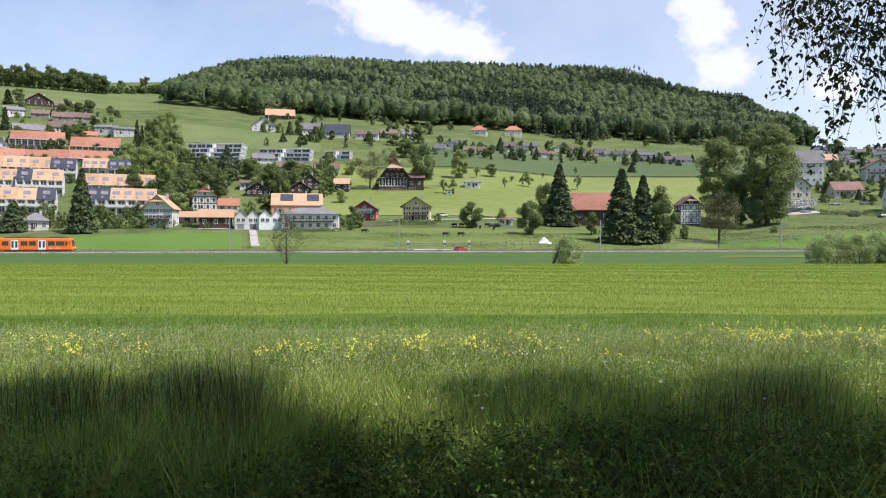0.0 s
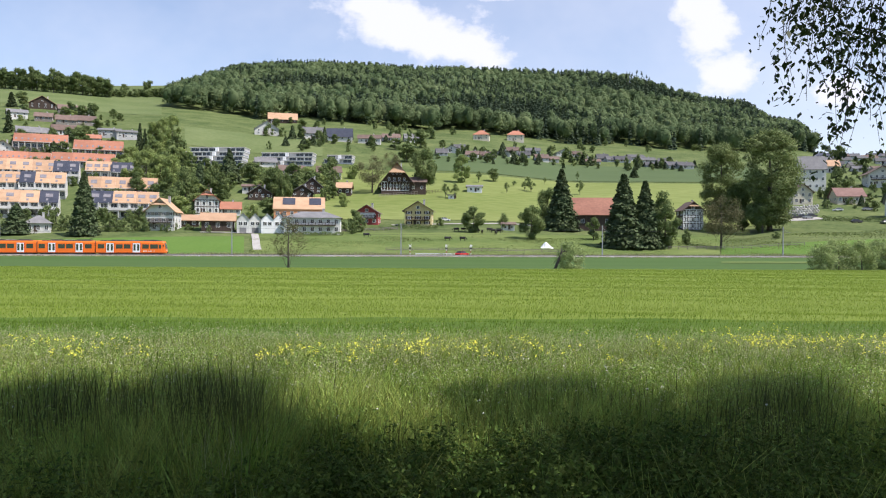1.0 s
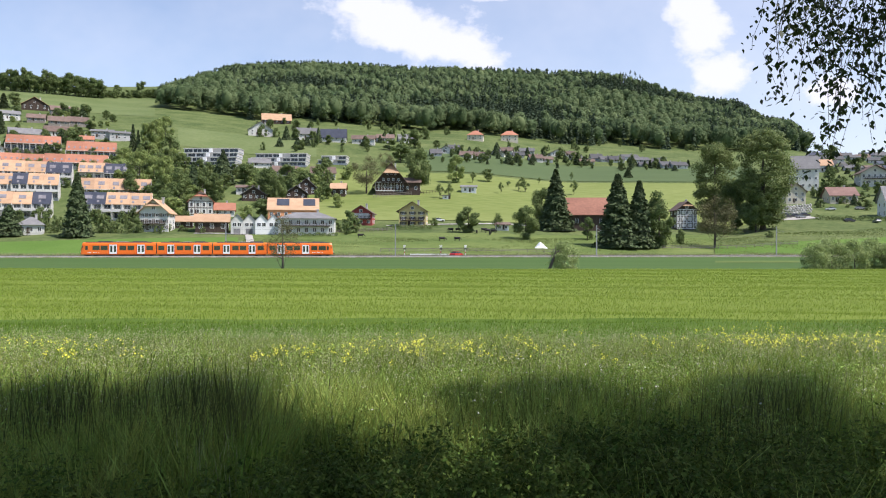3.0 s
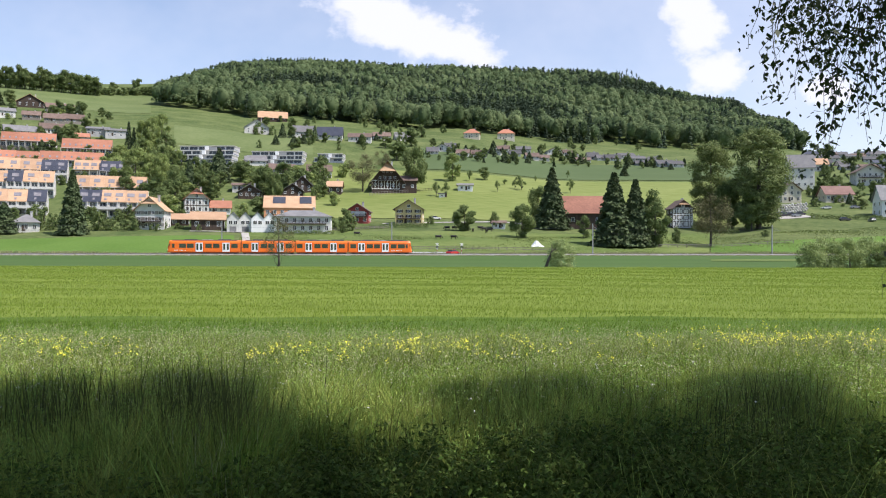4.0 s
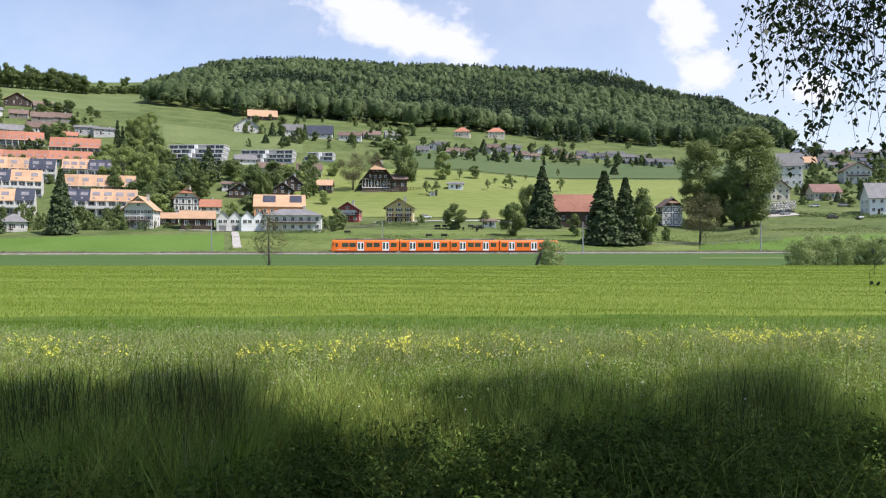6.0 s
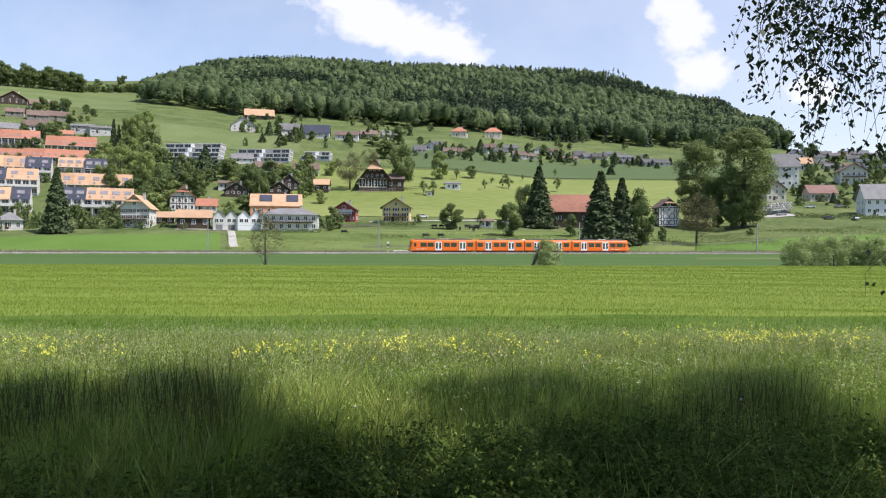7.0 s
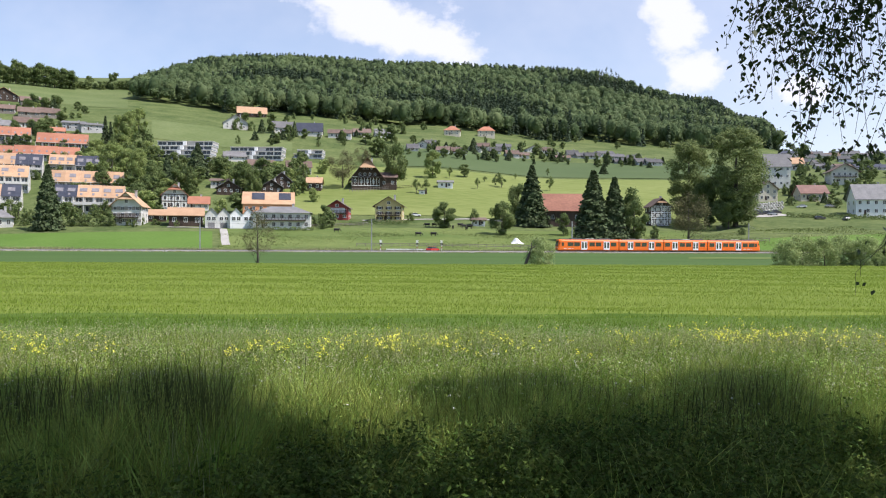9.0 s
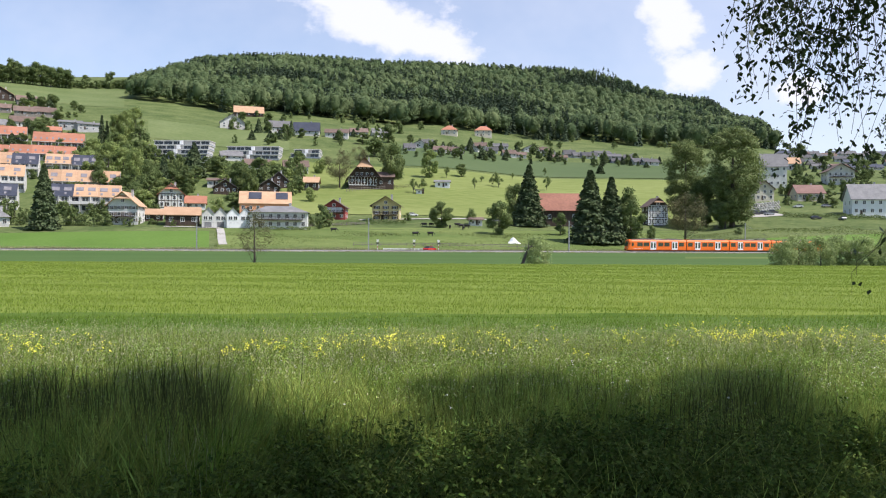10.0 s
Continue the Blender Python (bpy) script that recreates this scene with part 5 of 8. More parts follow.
house("house", "house with a reddish brown roof", -43.9, 620.5, 13.6, 12.0, 2.7, 3.6, 7.6, "x", M_PLASTER, M_TILE_BROWN, 1, 3)
house("house", "low house with a pale grey roof", -27.1, 635.5, 13.9, 12.0, 2.3, 4.2, 9.2, "x", M_PLASTER, M_TILE_GREY, 1, 3)
house("house", "house under a brown roof among trees", -87.3, 436.0, 13.9, 12.0, 1.6, 3.5, 17.2, "x", M_CREAM, M_TILE_BROWN, 1, 4)
house("house", "white house under a brown roof among trees", -64.8, 426.9, 13.0, 11.7, 2.8, 3.7, 11.8, "x", M_PLASTER, M_TILE_BROWN, 1, 4)
house("house", "house under a grey roof among trees", -107.6, 459.4, 12.0, 10.8, 1.7, 3.0, 15.9, "x", M_PLASTER, M_TILE_GREY, 1, 4)
house("house", "dark wooden chalet gable among trees", -113.6, 408.3, 8.3, 7.5, 1.2, 2.7, 11.0, "y", M_TIMBER, M_TILE_BROWN, 1, 2)
house("house", "low pale house behind trees", -94.0, 379.7, 11.6, 10.4, 2.5, 1.4, 9.5, "x", M_PLASTER, M_TILE_BROWN, 1, 4)
house("house", "black timber house with a pale-edged gable", -87.6, 363.8, 10.6, 9.5, 2.4, 3.4, 9.2, "y", M_TIMBER, M_TILE_GREY, 1, 4)
house("house", "dark timber chalet with a pale-edged gable", -66.9, 383.3, 9.5, 8.5, 3.1, 4.2, 15.9, "y", M_TIMBER, M_TILE_GREY, 2, 3)
house("house", "dark timber house with a wide gable", -70.1, 374.7, 10.4, 9.3, 1.6, 3.5, 13.5, "y", M_TIMBER, M_TILE_GREY, 1, 3)
house("house", "small dark barn under an orange roof", -49.6, 378.5, 6.9, 7.0, 3.6, 2.5, 0.7, "x", M_TIMBER, M_TILE_ORANGE, 1, 2)
house("house", "villa with a red hipped roof at the forest edge", 32.7, 694.5, 14.2, 12.0, 4.1, 4.6, -6.7, "hip", M_CREAM, M_TILE_RED, 2, 3)
house("house", "villa with a red hipped roof at the forest edge", 67.3, 737.5, 16.2, 12.0, 5.4, 4.8, -4.3, "hip", M_CREAM, M_TILE_RED, 2, 3)
house("house", "white house with timbered upper floor and orange hipped roof", -98.2, 315.8, 9.6, 8.7, 5.5, 4.1, 19.5, "y", M_PLASTER, M_TILE_RED, 2, 4, half_hip=M_TILE_RED, timber=M_TIMBER)
house("house", "annex under an orange tile roof", -90.0, 319.2, 9.3, 8.4, 2.1, 2.8, 14.2, "x", M_PLASTER, M_TILE_RED, 1, 4)
house("barn", "open dark barn under a bright orange roof", -78.1, 264.3, 10.7, 9.6, 3.2, 2.5, 14.8, "x", M_TIMBER, M_TILE_ORANGE, 1, 3, chimney=False)
house("shed", "shed under an orange roof", -91.4, 274.5, 6.4, 7.0, 2.0, 1.8, 16.6, "x", M_TIMBER, M_TILE_ORANGE, 1, 2, chimney=False)
panelled = house("apartment_house", "orange house with solar panels on a terracotta roof", -59.9, 315.5, 20.0, 13.0, 3.6, 4.9, 9.7, "x", M_ORANGEWALL, M_TILE_ORANGE, 1, 7, over=0.4)
roof_panels(panelled, 20.0, 13.0, 3.6, 4.9, ((0.17, 0.42), (0.70, 0.94)))
house("apartment_house", "long white two-storey house under a grey hipped roof", -44.5, 259.5, 18.3, 11.0, 5.1, 2.2, 5.8, "hip", M_PLASTER, M_TILE_GREY, 2, 7, balcony=1)
house("farmhouse", "big half-timbered farmhouse under a broad curved dark roof", -25.1, 391.0, 15.2, 20.0, 4.2, 9.5, 6.3, "y", M_TIMBER, M_TILE_BROWN, 1, 5, half_hip=M_TILE_ORANGE, timber=M_WHITE, over=1.6, gable_rows=((0.08, 4), (0.4, 3)))
house("barn", "dark timber barn wing beside the farmhouse", -13.9, 386.0, 8.4, 9.0, 5.6, 2.5, 1.9, "x", M_TIMBER, M_TILE_BROWN, 1, 2, chimney=False)
red_house = house("house", "red house with a white front and dark gable roof", -29.9, 298.4, 8.7, 7.8, 4.3, 2.8, -2.9, "y", M_REDWALL, M_TILE_BROWN, 2, 3, balcony=1)
part("front_panel", Geo().box(-3.6, 3.0, -3.98, -3.90, 1.9, 4.25), M_PLASTER, red_house)
house("house", "yellow house with green shutters and a gable roof", -9.9, 293.6, 10.2, 9.2, 5.7, 3.2, -3.3, "y", M_YELLOWWALL, M_TILE_BROWN, 3, 3, balcony=1, shutter=M_TIMBER, over=0.9)
house("barn", "long barn with weathered red tile roof and dark board walls", 55.0, 299.0, 18.5, 14.0, 5.8, 6.2, -2.6, "x", M_TIMBER, M_TILE_OLD, 1, 4, chimney=False, over=0.9)
house("farmhouse", "black and white half-timbered house with a small orange hip", 97.1, 305.1, 8.0, 7.2, 7.5, 3.1, 4.6, "y", M_TIMBER, M_TILE_BROWN, 3, 3, half_hip=M_TILE_ORANGE, timber=M_WHITE, shutter=M_PLASTER)
house("shed", "low white shed beside the field track", 15.1, 395.0, 7.5, 6.0, 2.6, 0.9, -0.5, "x", M_WHITE, M_TILE_GREY, 1, 2, chimney=False)
house("hut", "small white hut under trees", 23.4, 286.0, 4.6, 6.0, 1.9, 0.8, -1.2, "x", M_WHITE, M_TILE_BROWN, 1, 2, chimney=False)
house("shed", "little white garden box", 3.0, 371.0, 2.7, 3.0, 1.6, 0.5, -0.1, "flat", M_WHITE, M_TILE_GREY, 1, 1, chimney=False)
house("apartment_house", "tall white house with rows of windows under a grey roof", 195.3, 410.5, 12.5, 10.0, 11.3, 6.6, -10.4, "x", M_PLASTER, M_TILE_GREY, 3, 4)
house("house", "white house with a bright orange roof", 250.8, 501.6, 10.2, 9.2, 4.0, 4.0, -10.6, "x", M_PLASTER, M_TILE_ORANGE, 1, 3)
house("house", "cream house with brown timber gable", 169.5, 367.6, 9.1, 8.2, 5.4, 3.7, -2.2, "y", M_CREAM, M_TILE_BROWN, 2, 3)
house("barn", "long low house under a red-brown tile roof", 191.1, 365.5, 12.8, 9.0, 3.3, 3.8, -2.9, "x", M_CREAM, M_TILE_DUSTY, 1, 5)
house("house", "white chalet with a wide dark gable roof", 237.0, 420.0, 14.0, 11.0, 6.6, 4.0, -11.3, "y", M_PLASTER, M_TILE_BROWN, 2, 5, balcony=1, over=1.2)
house("apartment_house", "modern white house under a pale grey roof with balconies", 191.6, 316.5, 15.6, 11.0, 6.9, 6.0, -11.8, "x", M_WHITE, M_TILE_GREY, 2, 5)
house("house", "house with a grey roof in the hillside settlement", -2.6, 542.0, 7.6, 7.0, 1.8, 3.0, 8.2, "x", M_PLASTER, M_TILE_DARK, 1, 3, group='hillside houses')
house("house", "house with a grey roof in the hillside settlement", 4.6, 559.8, 10.6, 9.6, 2.0, 2.5, -0.1, "y", M_PLASTER, M_TILE_DARK, 1, 3, group='hillside houses')
house("house", "house with a grey roof in the hillside settlement", 9.8, 578.0, 10.0, 9.0, 1.3, 3.0, 7.8, "x", M_PLASTER, M_TILE_DARK, 1, 3, group='hillside houses')
house("house", "house with a grey roof in the hillside settlement", 19.3, 541.5, 8.8, 7.9, 1.6, 2.7, -10.5, "x", M_PLASTER, M_TILE_BROWN, 1, 3, group='hillside houses')
house("house", "house with a grey roof in the hillside settlement", 26.7, 545.1, 10.2, 9.2, 1.2, 3.0, 7.3, "x", M_PLASTER, M_TILE_BROWN, 1, 3, group='hillside houses')
house("house", "house with a grey roof in the hillside settlement", 31.5, 546.9, 8.6, 7.7, 1.1, 2.6, -0.8, "y", M_PLASTER, M_TILE_DARK, 1, 3, group='hillside houses')
house("house", "house with a grey roof in the hillside settlement", 43.5, 578.8, 11.8, 10.6, 1.1, 2.7, -11.1, "y", M_PLASTER, M_TILE_DARK, 1, 3, group='hillside houses')
house("house", "house with a grey roof in the hillside settlement", 52.9, 608.0, 10.0, 9.0, 1.8, 3.0, -11.2, "x", M_PLASTER, M_TILE_BROWN, 1, 3, group='hillside houses')
house("house", "house with a grey roof in the hillside settlement", 61.4, 595.2, 8.2, 7.4, 1.2, 2.9, -1.5, "x", M_PLASTER, M_TILE_DARK, 1, 3, group='hillside houses')
house("house", "house with a grey roof in the hillside settlement", 71.2, 627.8, 11.8, 10.6, 2.3, 2.8, -1.6, "x", M_PLASTER, M_TILE_DARK, 1, 3, group='hillside houses')
house("house", "house with a grey roof in the hillside settlement", 72.9, 583.3, 9.7, 8.7, 2.0, 3.0, 6.2, "x", M_PLASTER, M_TILE_BROWN, 1, 3, group='hillside houses')
house("house", "house with a grey roof in the hillside settlement", 81.2, 590.6, 11.2, 10.1, 1.3, 2.5, -2.0, "x", M_PLASTER, M_TILE_BROWN, 1, 3, group='hillside houses')
house("house", "house with a grey roof in the hillside settlement", 99.3, 650.2, 12.7, 11.4, 2.4, 2.8, 5.8, "y", M_PLASTER, M_TILE_BROWN, 1, 3, group='hillside houses')
house("house", "house with a grey roof in the hillside settlement", 108.9, 653.4, 12.0, 10.8, 1.6, 2.9, 5.6, "x", M_PLASTER, M_TILE_BROWN, 1, 3, group='hillside houses')
house("house", "house with a grey roof in the hillside settlement", 111.2, 626.9, 8.7, 7.8, 1.2, 3.2, 5.5, "x", M_PLASTER, M_TILE_DARK, 1, 3, group='hillside houses')
house("house", "house with a grey roof in the hillside settlement", 114.5, 596.9, 10.8, 9.7, 1.3, 2.4, -2.7, "x", M_PLASTER, M_TILE_BROWN, 1, 3, group='hillside houses')
house("house", "house with a grey roof in the hillside settlement", 126.5, 620.0, 9.0, 8.1, 2.1, 3.6, 5.1, "x", M_PLASTER, M_TILE_DARK, 1, 3, group='hillside houses')
house("house", "house with a grey roof in the hillside settlement", 133.5, 616.3, 9.5, 8.6, 1.3, 2.8, 4.9, "x", M_PLASTER, M_TILE_DARK, 1, 3, group='hillside houses')
house("house", "house with a grey roof in the hillside settlement", 141.5, 613.7, 11.5, 10.3, 1.4, 3.3, -3.2, "x", M_PLASTER, M_TILE_DARK, 1, 3, group='hillside houses')
house("house", "house with a grey roof in the hillside settlement", 156.8, 634.8, 12.8, 11.6, 1.7, 2.6, 4.5, "x", M_PLASTER, M_TILE_DARK, 1, 3, group='hillside houses')
house("house", "house with a grey roof in the hillside settlement", 158.6, 605.9, 11.9, 10.7, 2.0, 2.5, 4.3, "x", M_PLASTER, M_TILE_DARK, 1, 3, group='hillside houses')
house("house", "house with a grey roof in the hillside settlement", 154.4, 574.7, 9.3, 8.4, 1.2, 2.5, -3.8, "x", M_PLASTER, M_TILE_DARK, 1, 3, group='hillside houses')
house("house", "house with a grey roof in the hillside settlement", 171.2, 598.5, 10.1, 9.0, 1.5, 3.4, -14.0, "x", M_PLASTER, M_TILE_DARK, 1, 3, group='hillside houses')
house("house", "house with a grey roof in the hillside settlement", 169.1, 567.4, 11.9, 10.7, 1.5, 3.2, 3.9, "x", M_PLASTER, M_TILE_DARK, 1, 3, group='hillside houses')
house("house", "house with a grey roof in the hillside settlement", 175.2, 562.9, 10.8, 9.7, 2.0, 2.7, 3.7, "x", M_PLASTER, M_TILE_DARK, 1, 3, group='hillside houses')
house("house", "house with a dark roof in the hillside settlement", 266.5, 551.6, 9.0, 8.1, 1.9, 2.6, -12.4, "x", M_PLASTER, M_TILE_DARK, 1, 3, group='hillside houses')
house("house", "house with a dark roof in the hillside settlement", 329.1, 672.5, 11.0, 9.9, 1.9, 2.6, -12.5, "x", M_PLASTER, M_SOLAR, 1, 3, group='hillside houses')
house("house", "house with a dark roof in the hillside settlement", 273.0, 550.9, 11.0, 9.9, 1.6, 2.3, -22.6, "x", M_PLASTER, M_SOLAR, 1, 3, group='hillside houses')
house("house", "house with a dark roof in the hillside settlement", 298.4, 594.5, 10.0, 9.0, 2.1, 2.6, -12.7, "x", M_PLASTER, M_TILE_DARK, 1, 3, group='hillside houses')
house("house", "house with a dark roof in the hillside settlement", 278.6, 548.3, 9.4, 8.5, 1.6, 2.7, -22.7, "x", M_PLASTER, M_TILE_DARK, 1, 3, group='hillside houses')
house("house", "house with a dark roof in the hillside settlement", 305.1, 593.2, 12.7, 11.4, 2.0, 2.9, -12.8, "x", M_PLASTER, M_TILE_DARK, 1, 3, group='hillside houses')
house("house", "house with a dark roof in the hillside settlement", 347.8, 668.0, 14.1, 12.0, 1.5, 2.7, -2.9, "x", M_PLASTER, M_TILE_BROWN, 1, 3, group='hillside houses')
house("house", "house with a dark roof in the hillside settlement", 351.3, 666.7, 12.7, 11.5, 1.5, 2.7, -22.9, "x", M_PLASTER, M_TILE_DARK, 1, 3, group='hillside houses')
house("house", "house with a dark roof in the hillside settlement", 290.0, 544.0, 8.9, 8.0, 1.2, 2.4, -3.0, "x", M_PLASTER, M_TILE_DARK, 1, 3, group='hillside houses')
house("house", "house with a dark roof in the hillside settlement", 274.0, 507.9, 9.7, 8.7, 1.5, 2.0, -13.1, "x", M_PLASTER, M_TILE_DARK, 1, 3, group='hillside houses')
house("house", "house with a dark roof in the hillside settlement", 341.9, 626.6, 12.4, 11.2, 1.9, 2.6, -13.2, "x", M_PLASTER, M_TILE_DARK, 1, 3, group='hillside houses')
house("house", "house with a dark roof in the hillside settlement", 344.8, 624.7, 10.5, 9.4, 1.9, 2.9, -23.2, "x", M_PLASTER, M_TILE_BROWN, 1, 3, group='hillside houses')
house("house", "house with a dark roof in the hillside settlement", 368.5, 660.1, 11.3, 10.2, 1.8, 3.0, -13.3, "x", M_PLASTER, M_SOLAR, 1, 3, group='hillside houses')
house("house", "house with a dark roof in the hillside settlement", 284.8, 504.5, 9.9, 8.9, 1.4, 2.1, -3.4, "x", M_PLASTER, M_TILE_BROWN, 1, 3, group='hillside houses')
house("house", "house with a dark roof in the hillside settlement", 332.4, 582.4, 10.8, 9.7, 1.9, 2.5, -23.4, "x", M_PLASTER, M_TILE_DARK, 1, 3, group='hillside houses')
house("house", "house with a dark roof in the hillside settlement", 379.2, 657.2, 11.6, 10.4, 2.0, 3.2, -13.5, "x", M_PLASTER, M_TILE_DARK, 1, 3, group='hillside houses')
house("house", "house with a dark roof in the hillside settlement", 313.9, 538.1, 11.4, 10.3, 1.9, 2.3, -13.6, "x", M_PLASTER, M_SOLAR, 1, 3, group='hillside houses')
house("house", "house with a dark roof in the hillside settlement", 295.8, 501.7, 9.4, 8.5, 1.2, 2.4, -3.6, "x", M_PLASTER, M_SOLAR, 1, 3, group='hillside houses')
house("house", "house with a dark roof in the hillside settlement", 369.7, 620.6, 12.4, 11.1, 2.0, 2.8, -3.7, "x", M_PLASTER, M_TILE_DARK, 1, 3, group='hillside houses')
house("house", "house with a dark roof in the hillside settlement", 302.1, 501.8, 9.4, 8.5, 1.3, 2.1, -23.8, "x", M_PLASTER, M_SOLAR, 1, 3, group='hillside houses')
house("house", "house with a dark roof in the hillside settlement", 399.0, 655.9, 10.9, 9.8, 2.3, 2.6, -13.8, "x", M_PLASTER, M_TILE_DARK, 1, 3, group='hillside houses')
house("house", "house with a dark roof in the hillside settlement", 308.0, 501.2, 8.1, 7.3, 1.2, 2.2, -13.9, "x", M_PLASTER, M_SOLAR, 1, 3, group='hillside houses')
house("house", "house with a dark roof in the hillside settlement", 407.4, 656.3, 11.7, 10.5, 1.5, 3.4, -4.0, "x", M_PLASTER, M_SOLAR, 1, 3, group='hillside houses')
house("house", "house with a dark roof in the hillside settlement", 412.0, 657.0, 13.3, 12.0, 1.5, 3.1, -24.0, "x", M_PLASTER, M_SOLAR, 1, 3, group='hillside houses')
house("house", "house with a dark roof in the hillside settlement", 415.6, 656.3, 11.8, 10.6, 2.0, 3.2, -24.1, "x", M_PLASTER, M_TILE_DARK, 1, 3, group='hillside houses')
house("house", "house with a dark roof in the hillside settlement", 343.5, 537.0, 10.1, 9.0, 1.7, 2.7, -14.2, "x", M_PLASTER, M_TILE_BROWN, 1, 3, group='hillside houses')
stepped_flats("white stepped apartment block with glazed terraces", -134.8, 437.0, 38.0, 4, -3)
stepped_flats("white stepped apartment block with glazed terraces", -98.4, 464.0, 35.5, 3, -3)
stepped_flats("small white stepped apartment block", -66.7, 477.0, 17.6, 2, -3)
workshop(-62.7, 256.5, 15.9, 4.5, 2.1)
put_cow(-25.5, 249.5, 0)
put_cow(0.9, 242.0, 10)
put_cow(5.7, 242.5, -20)
put_cow(4.0, 273.0, 160)
put_cow(11.2, 271.0, 30)
put_cow(13.0, 268.0, 90)
put_cow(16.1, 276.5, 0)
put_cow(17.1, 273.0, 200)
put_cow(17.6, 266.0, 80)
put_cow(19.2, 272.0, -30)
put_cow(6.6, 273.5, 45)

# ---- trees of the slope ----
put(T_SPRUCE, -115.6, 245.5, 1.04, 306, 0.98)
put(T_YEW, -138.9, 248.5, 1.01, 203, 1.26)
put(T_SPRUCE, 44.1, 290.5, 1.18, 179, 1.20)
put(T_SPRUCE, 56.1, 241.0, 1.17, 284, 1.28)
put(T_SPRUCE, 63.1, 242.0, 1.07, 214, 1.15)
put(T_MAPLE, 69.6, 242.5, 1.47, 42, 0.79)
put(T_OAK, 40.9, 305.5, 1.08, 192, 0.77)
put(T_OAK, 28.9, 256.5, 0.81, 256, 0.97)
put(T_MAPLE, 10.2, 270.5, 0.75, 120, 1.29)
put(T_OAK, -10.9, 389.0, 1.62, 211, 0.79)
put(T_LIGHT, 9.4, 426.0, 1.37, 82, 0.87)
put(T_BUDDING, -36.6, 385.0, 1.46, 212, 0.99)
put(T_BUDDING, -31.4, 454.0, 0.98, 353, 1.05)
put(T_OAK_FAR, 27.7, 438.0, 0.53, 291, 1.27)
put(T_FRUIT, 18.6, 429.0, 1.26, 296, 0.70)
put(T_TALL, 112.7, 313.5, 1.25, 345, 1.04)
put(T_TALL, 123.4, 292.0, 1.41, 264, 1.20)
put(T_OAK, 115.8, 303.5, 1.31, 351, 0.79)
put(T_BUDDING, 88.8, 247.0, 1.28, 247, 1.05)
put(T_MAPLE_FAR, 50.6, 261.5, 0.63, 79, 0.91)
put(T_FRUIT, 20.7, 278.0, 1.31, 329, 0.75)
put(T_SPRUCE, 121.9, 495.5, 0.36, 205, 1.84)
put(T_FRUIT, 31.9, 397.0, 1.17, 76, 0.60)
put(T_FRUIT, 45.9, 410.0, 1.21, 83, 1.10)
put(T_FRUIT, 42.5, 412.0, 1.03, 49, 0.82)
put(T_FRUIT, 71.9, 410.0, 1.51, 254, 0.72)
put(T_FRUIT, 46.3, 431.0, 1.08, 247, 0.82)
put(T_FRUIT, 4.4, 370.0, 1.47, 357, 0.67)
put(T_FRUIT, 57.9, 446.5, 0.79, 264, 0.67)
put(T_FRUIT, 81.6, 473.5, 1.12, 226, 0.50)
put(T_FRUIT, 38.0, 426.0, 0.63, 300, 1.20)
put(T_FRUIT, 0.3, 373.0, 1.37, 95, 0.72)
put(T_BUSH_FAR, -30.2, 266.0, 1.37, 69, 0.99)
put(T_BUSH_FAR, -1.9, 293.5, 0.76, 136, 0.88)
put(T_BUSH_FAR, 115.4, 267.5, 0.59, 101, 1.03)
put(T_BUSH_FAR, 79.7, 254.0, 1.22, 75, 0.53)
put(T_BUSH_FAR, -120.9, 263.0, 1.55, 299, 0.82)
put(T_BUSH_FAR, -111.8, 255.5, 1.41, 263, 0.77)
put(T_BUSH_FAR, -100.9, 256.5, 1.13, 161, 0.90)
put(T_BUSH_FAR, -104.3, 258.0, 0.85, 118, 0.85)
put(T_BUSH_FAR, -137.5, 271.0, 1.50, 353, 0.67)
put(T_BUSH_FAR, -127.6, 257.0, 1.04, 275, 0.77)
put(T_BUSH_FAR, -35.7, 269.0, 0.84, 151, 0.90)
put(T_BUSH_FAR, -107.5, 256.5, 0.76, 343, 1.15)
put(T_BUSH_FAR, -87.3, 261.0, 0.48, 211, 1.54)
put(T_BUSH_FAR, 173.9, 368.5, 1.22, 304, 0.68)
put(T_BUSH_FAR, 190.1, 360.5, 0.80, 299, 1.28)
put(T_BUSH_FAR, 173.5, 348.5, 0.90, 299, 0.99)
put(T_BUSH_FAR, 140.1, 322.0, 1.07, 136, 0.85)
put(T_BUSH_FAR, 195.1, 350.5, 0.77, 111, 1.92)
put(T_LIGHT, -167.8, 456.5, 1.90, 157, 0.62)
put(T_LIGHT, -173.8, 455.5, 1.70, 11, 0.58)
put(T_LIGHT, -177.1, 497.0, 1.66, 137, 0.79)
put(T_CYPRESS, -181.3, 455.0, 1.56, 245, 0.88)
put(T_CYPRESS, -178.3, 455.0, 1.28, 195, 0.92)
put(T_OAK, -115.3, 341.0, 1.00, 102, 0.96)
put(T_YEW, -117.5, 367.5, 1.54, 88, 0.61)
put(T_YEW, -111.7, 397.0, 1.75, 291, 0.89)
put(T_LIGHT, -124.4, 349.0, 1.75, 184, 0.62)
put(T_LIGHT, -143.6, 368.5, 1.68, 122, 0.85)
put(T_LIGHT, -166.2, 406.0, 1.22, 164, 1.03)
put(T_LIGHT, -141.6, 381.5, 1.28, 247, 1.02)
put(T_MAPLE, -139.2, 347.5, 0.96, 73, 0.95)
put(T_MAPLE, -110.1, 309.0, 0.85, 214, 1.12)
put(T_OAK, -82.2, 367.0, 1.06, 357, 0.94)
put(T_OAK, -74.8, 357.5, 0.98, 245, 0.73)
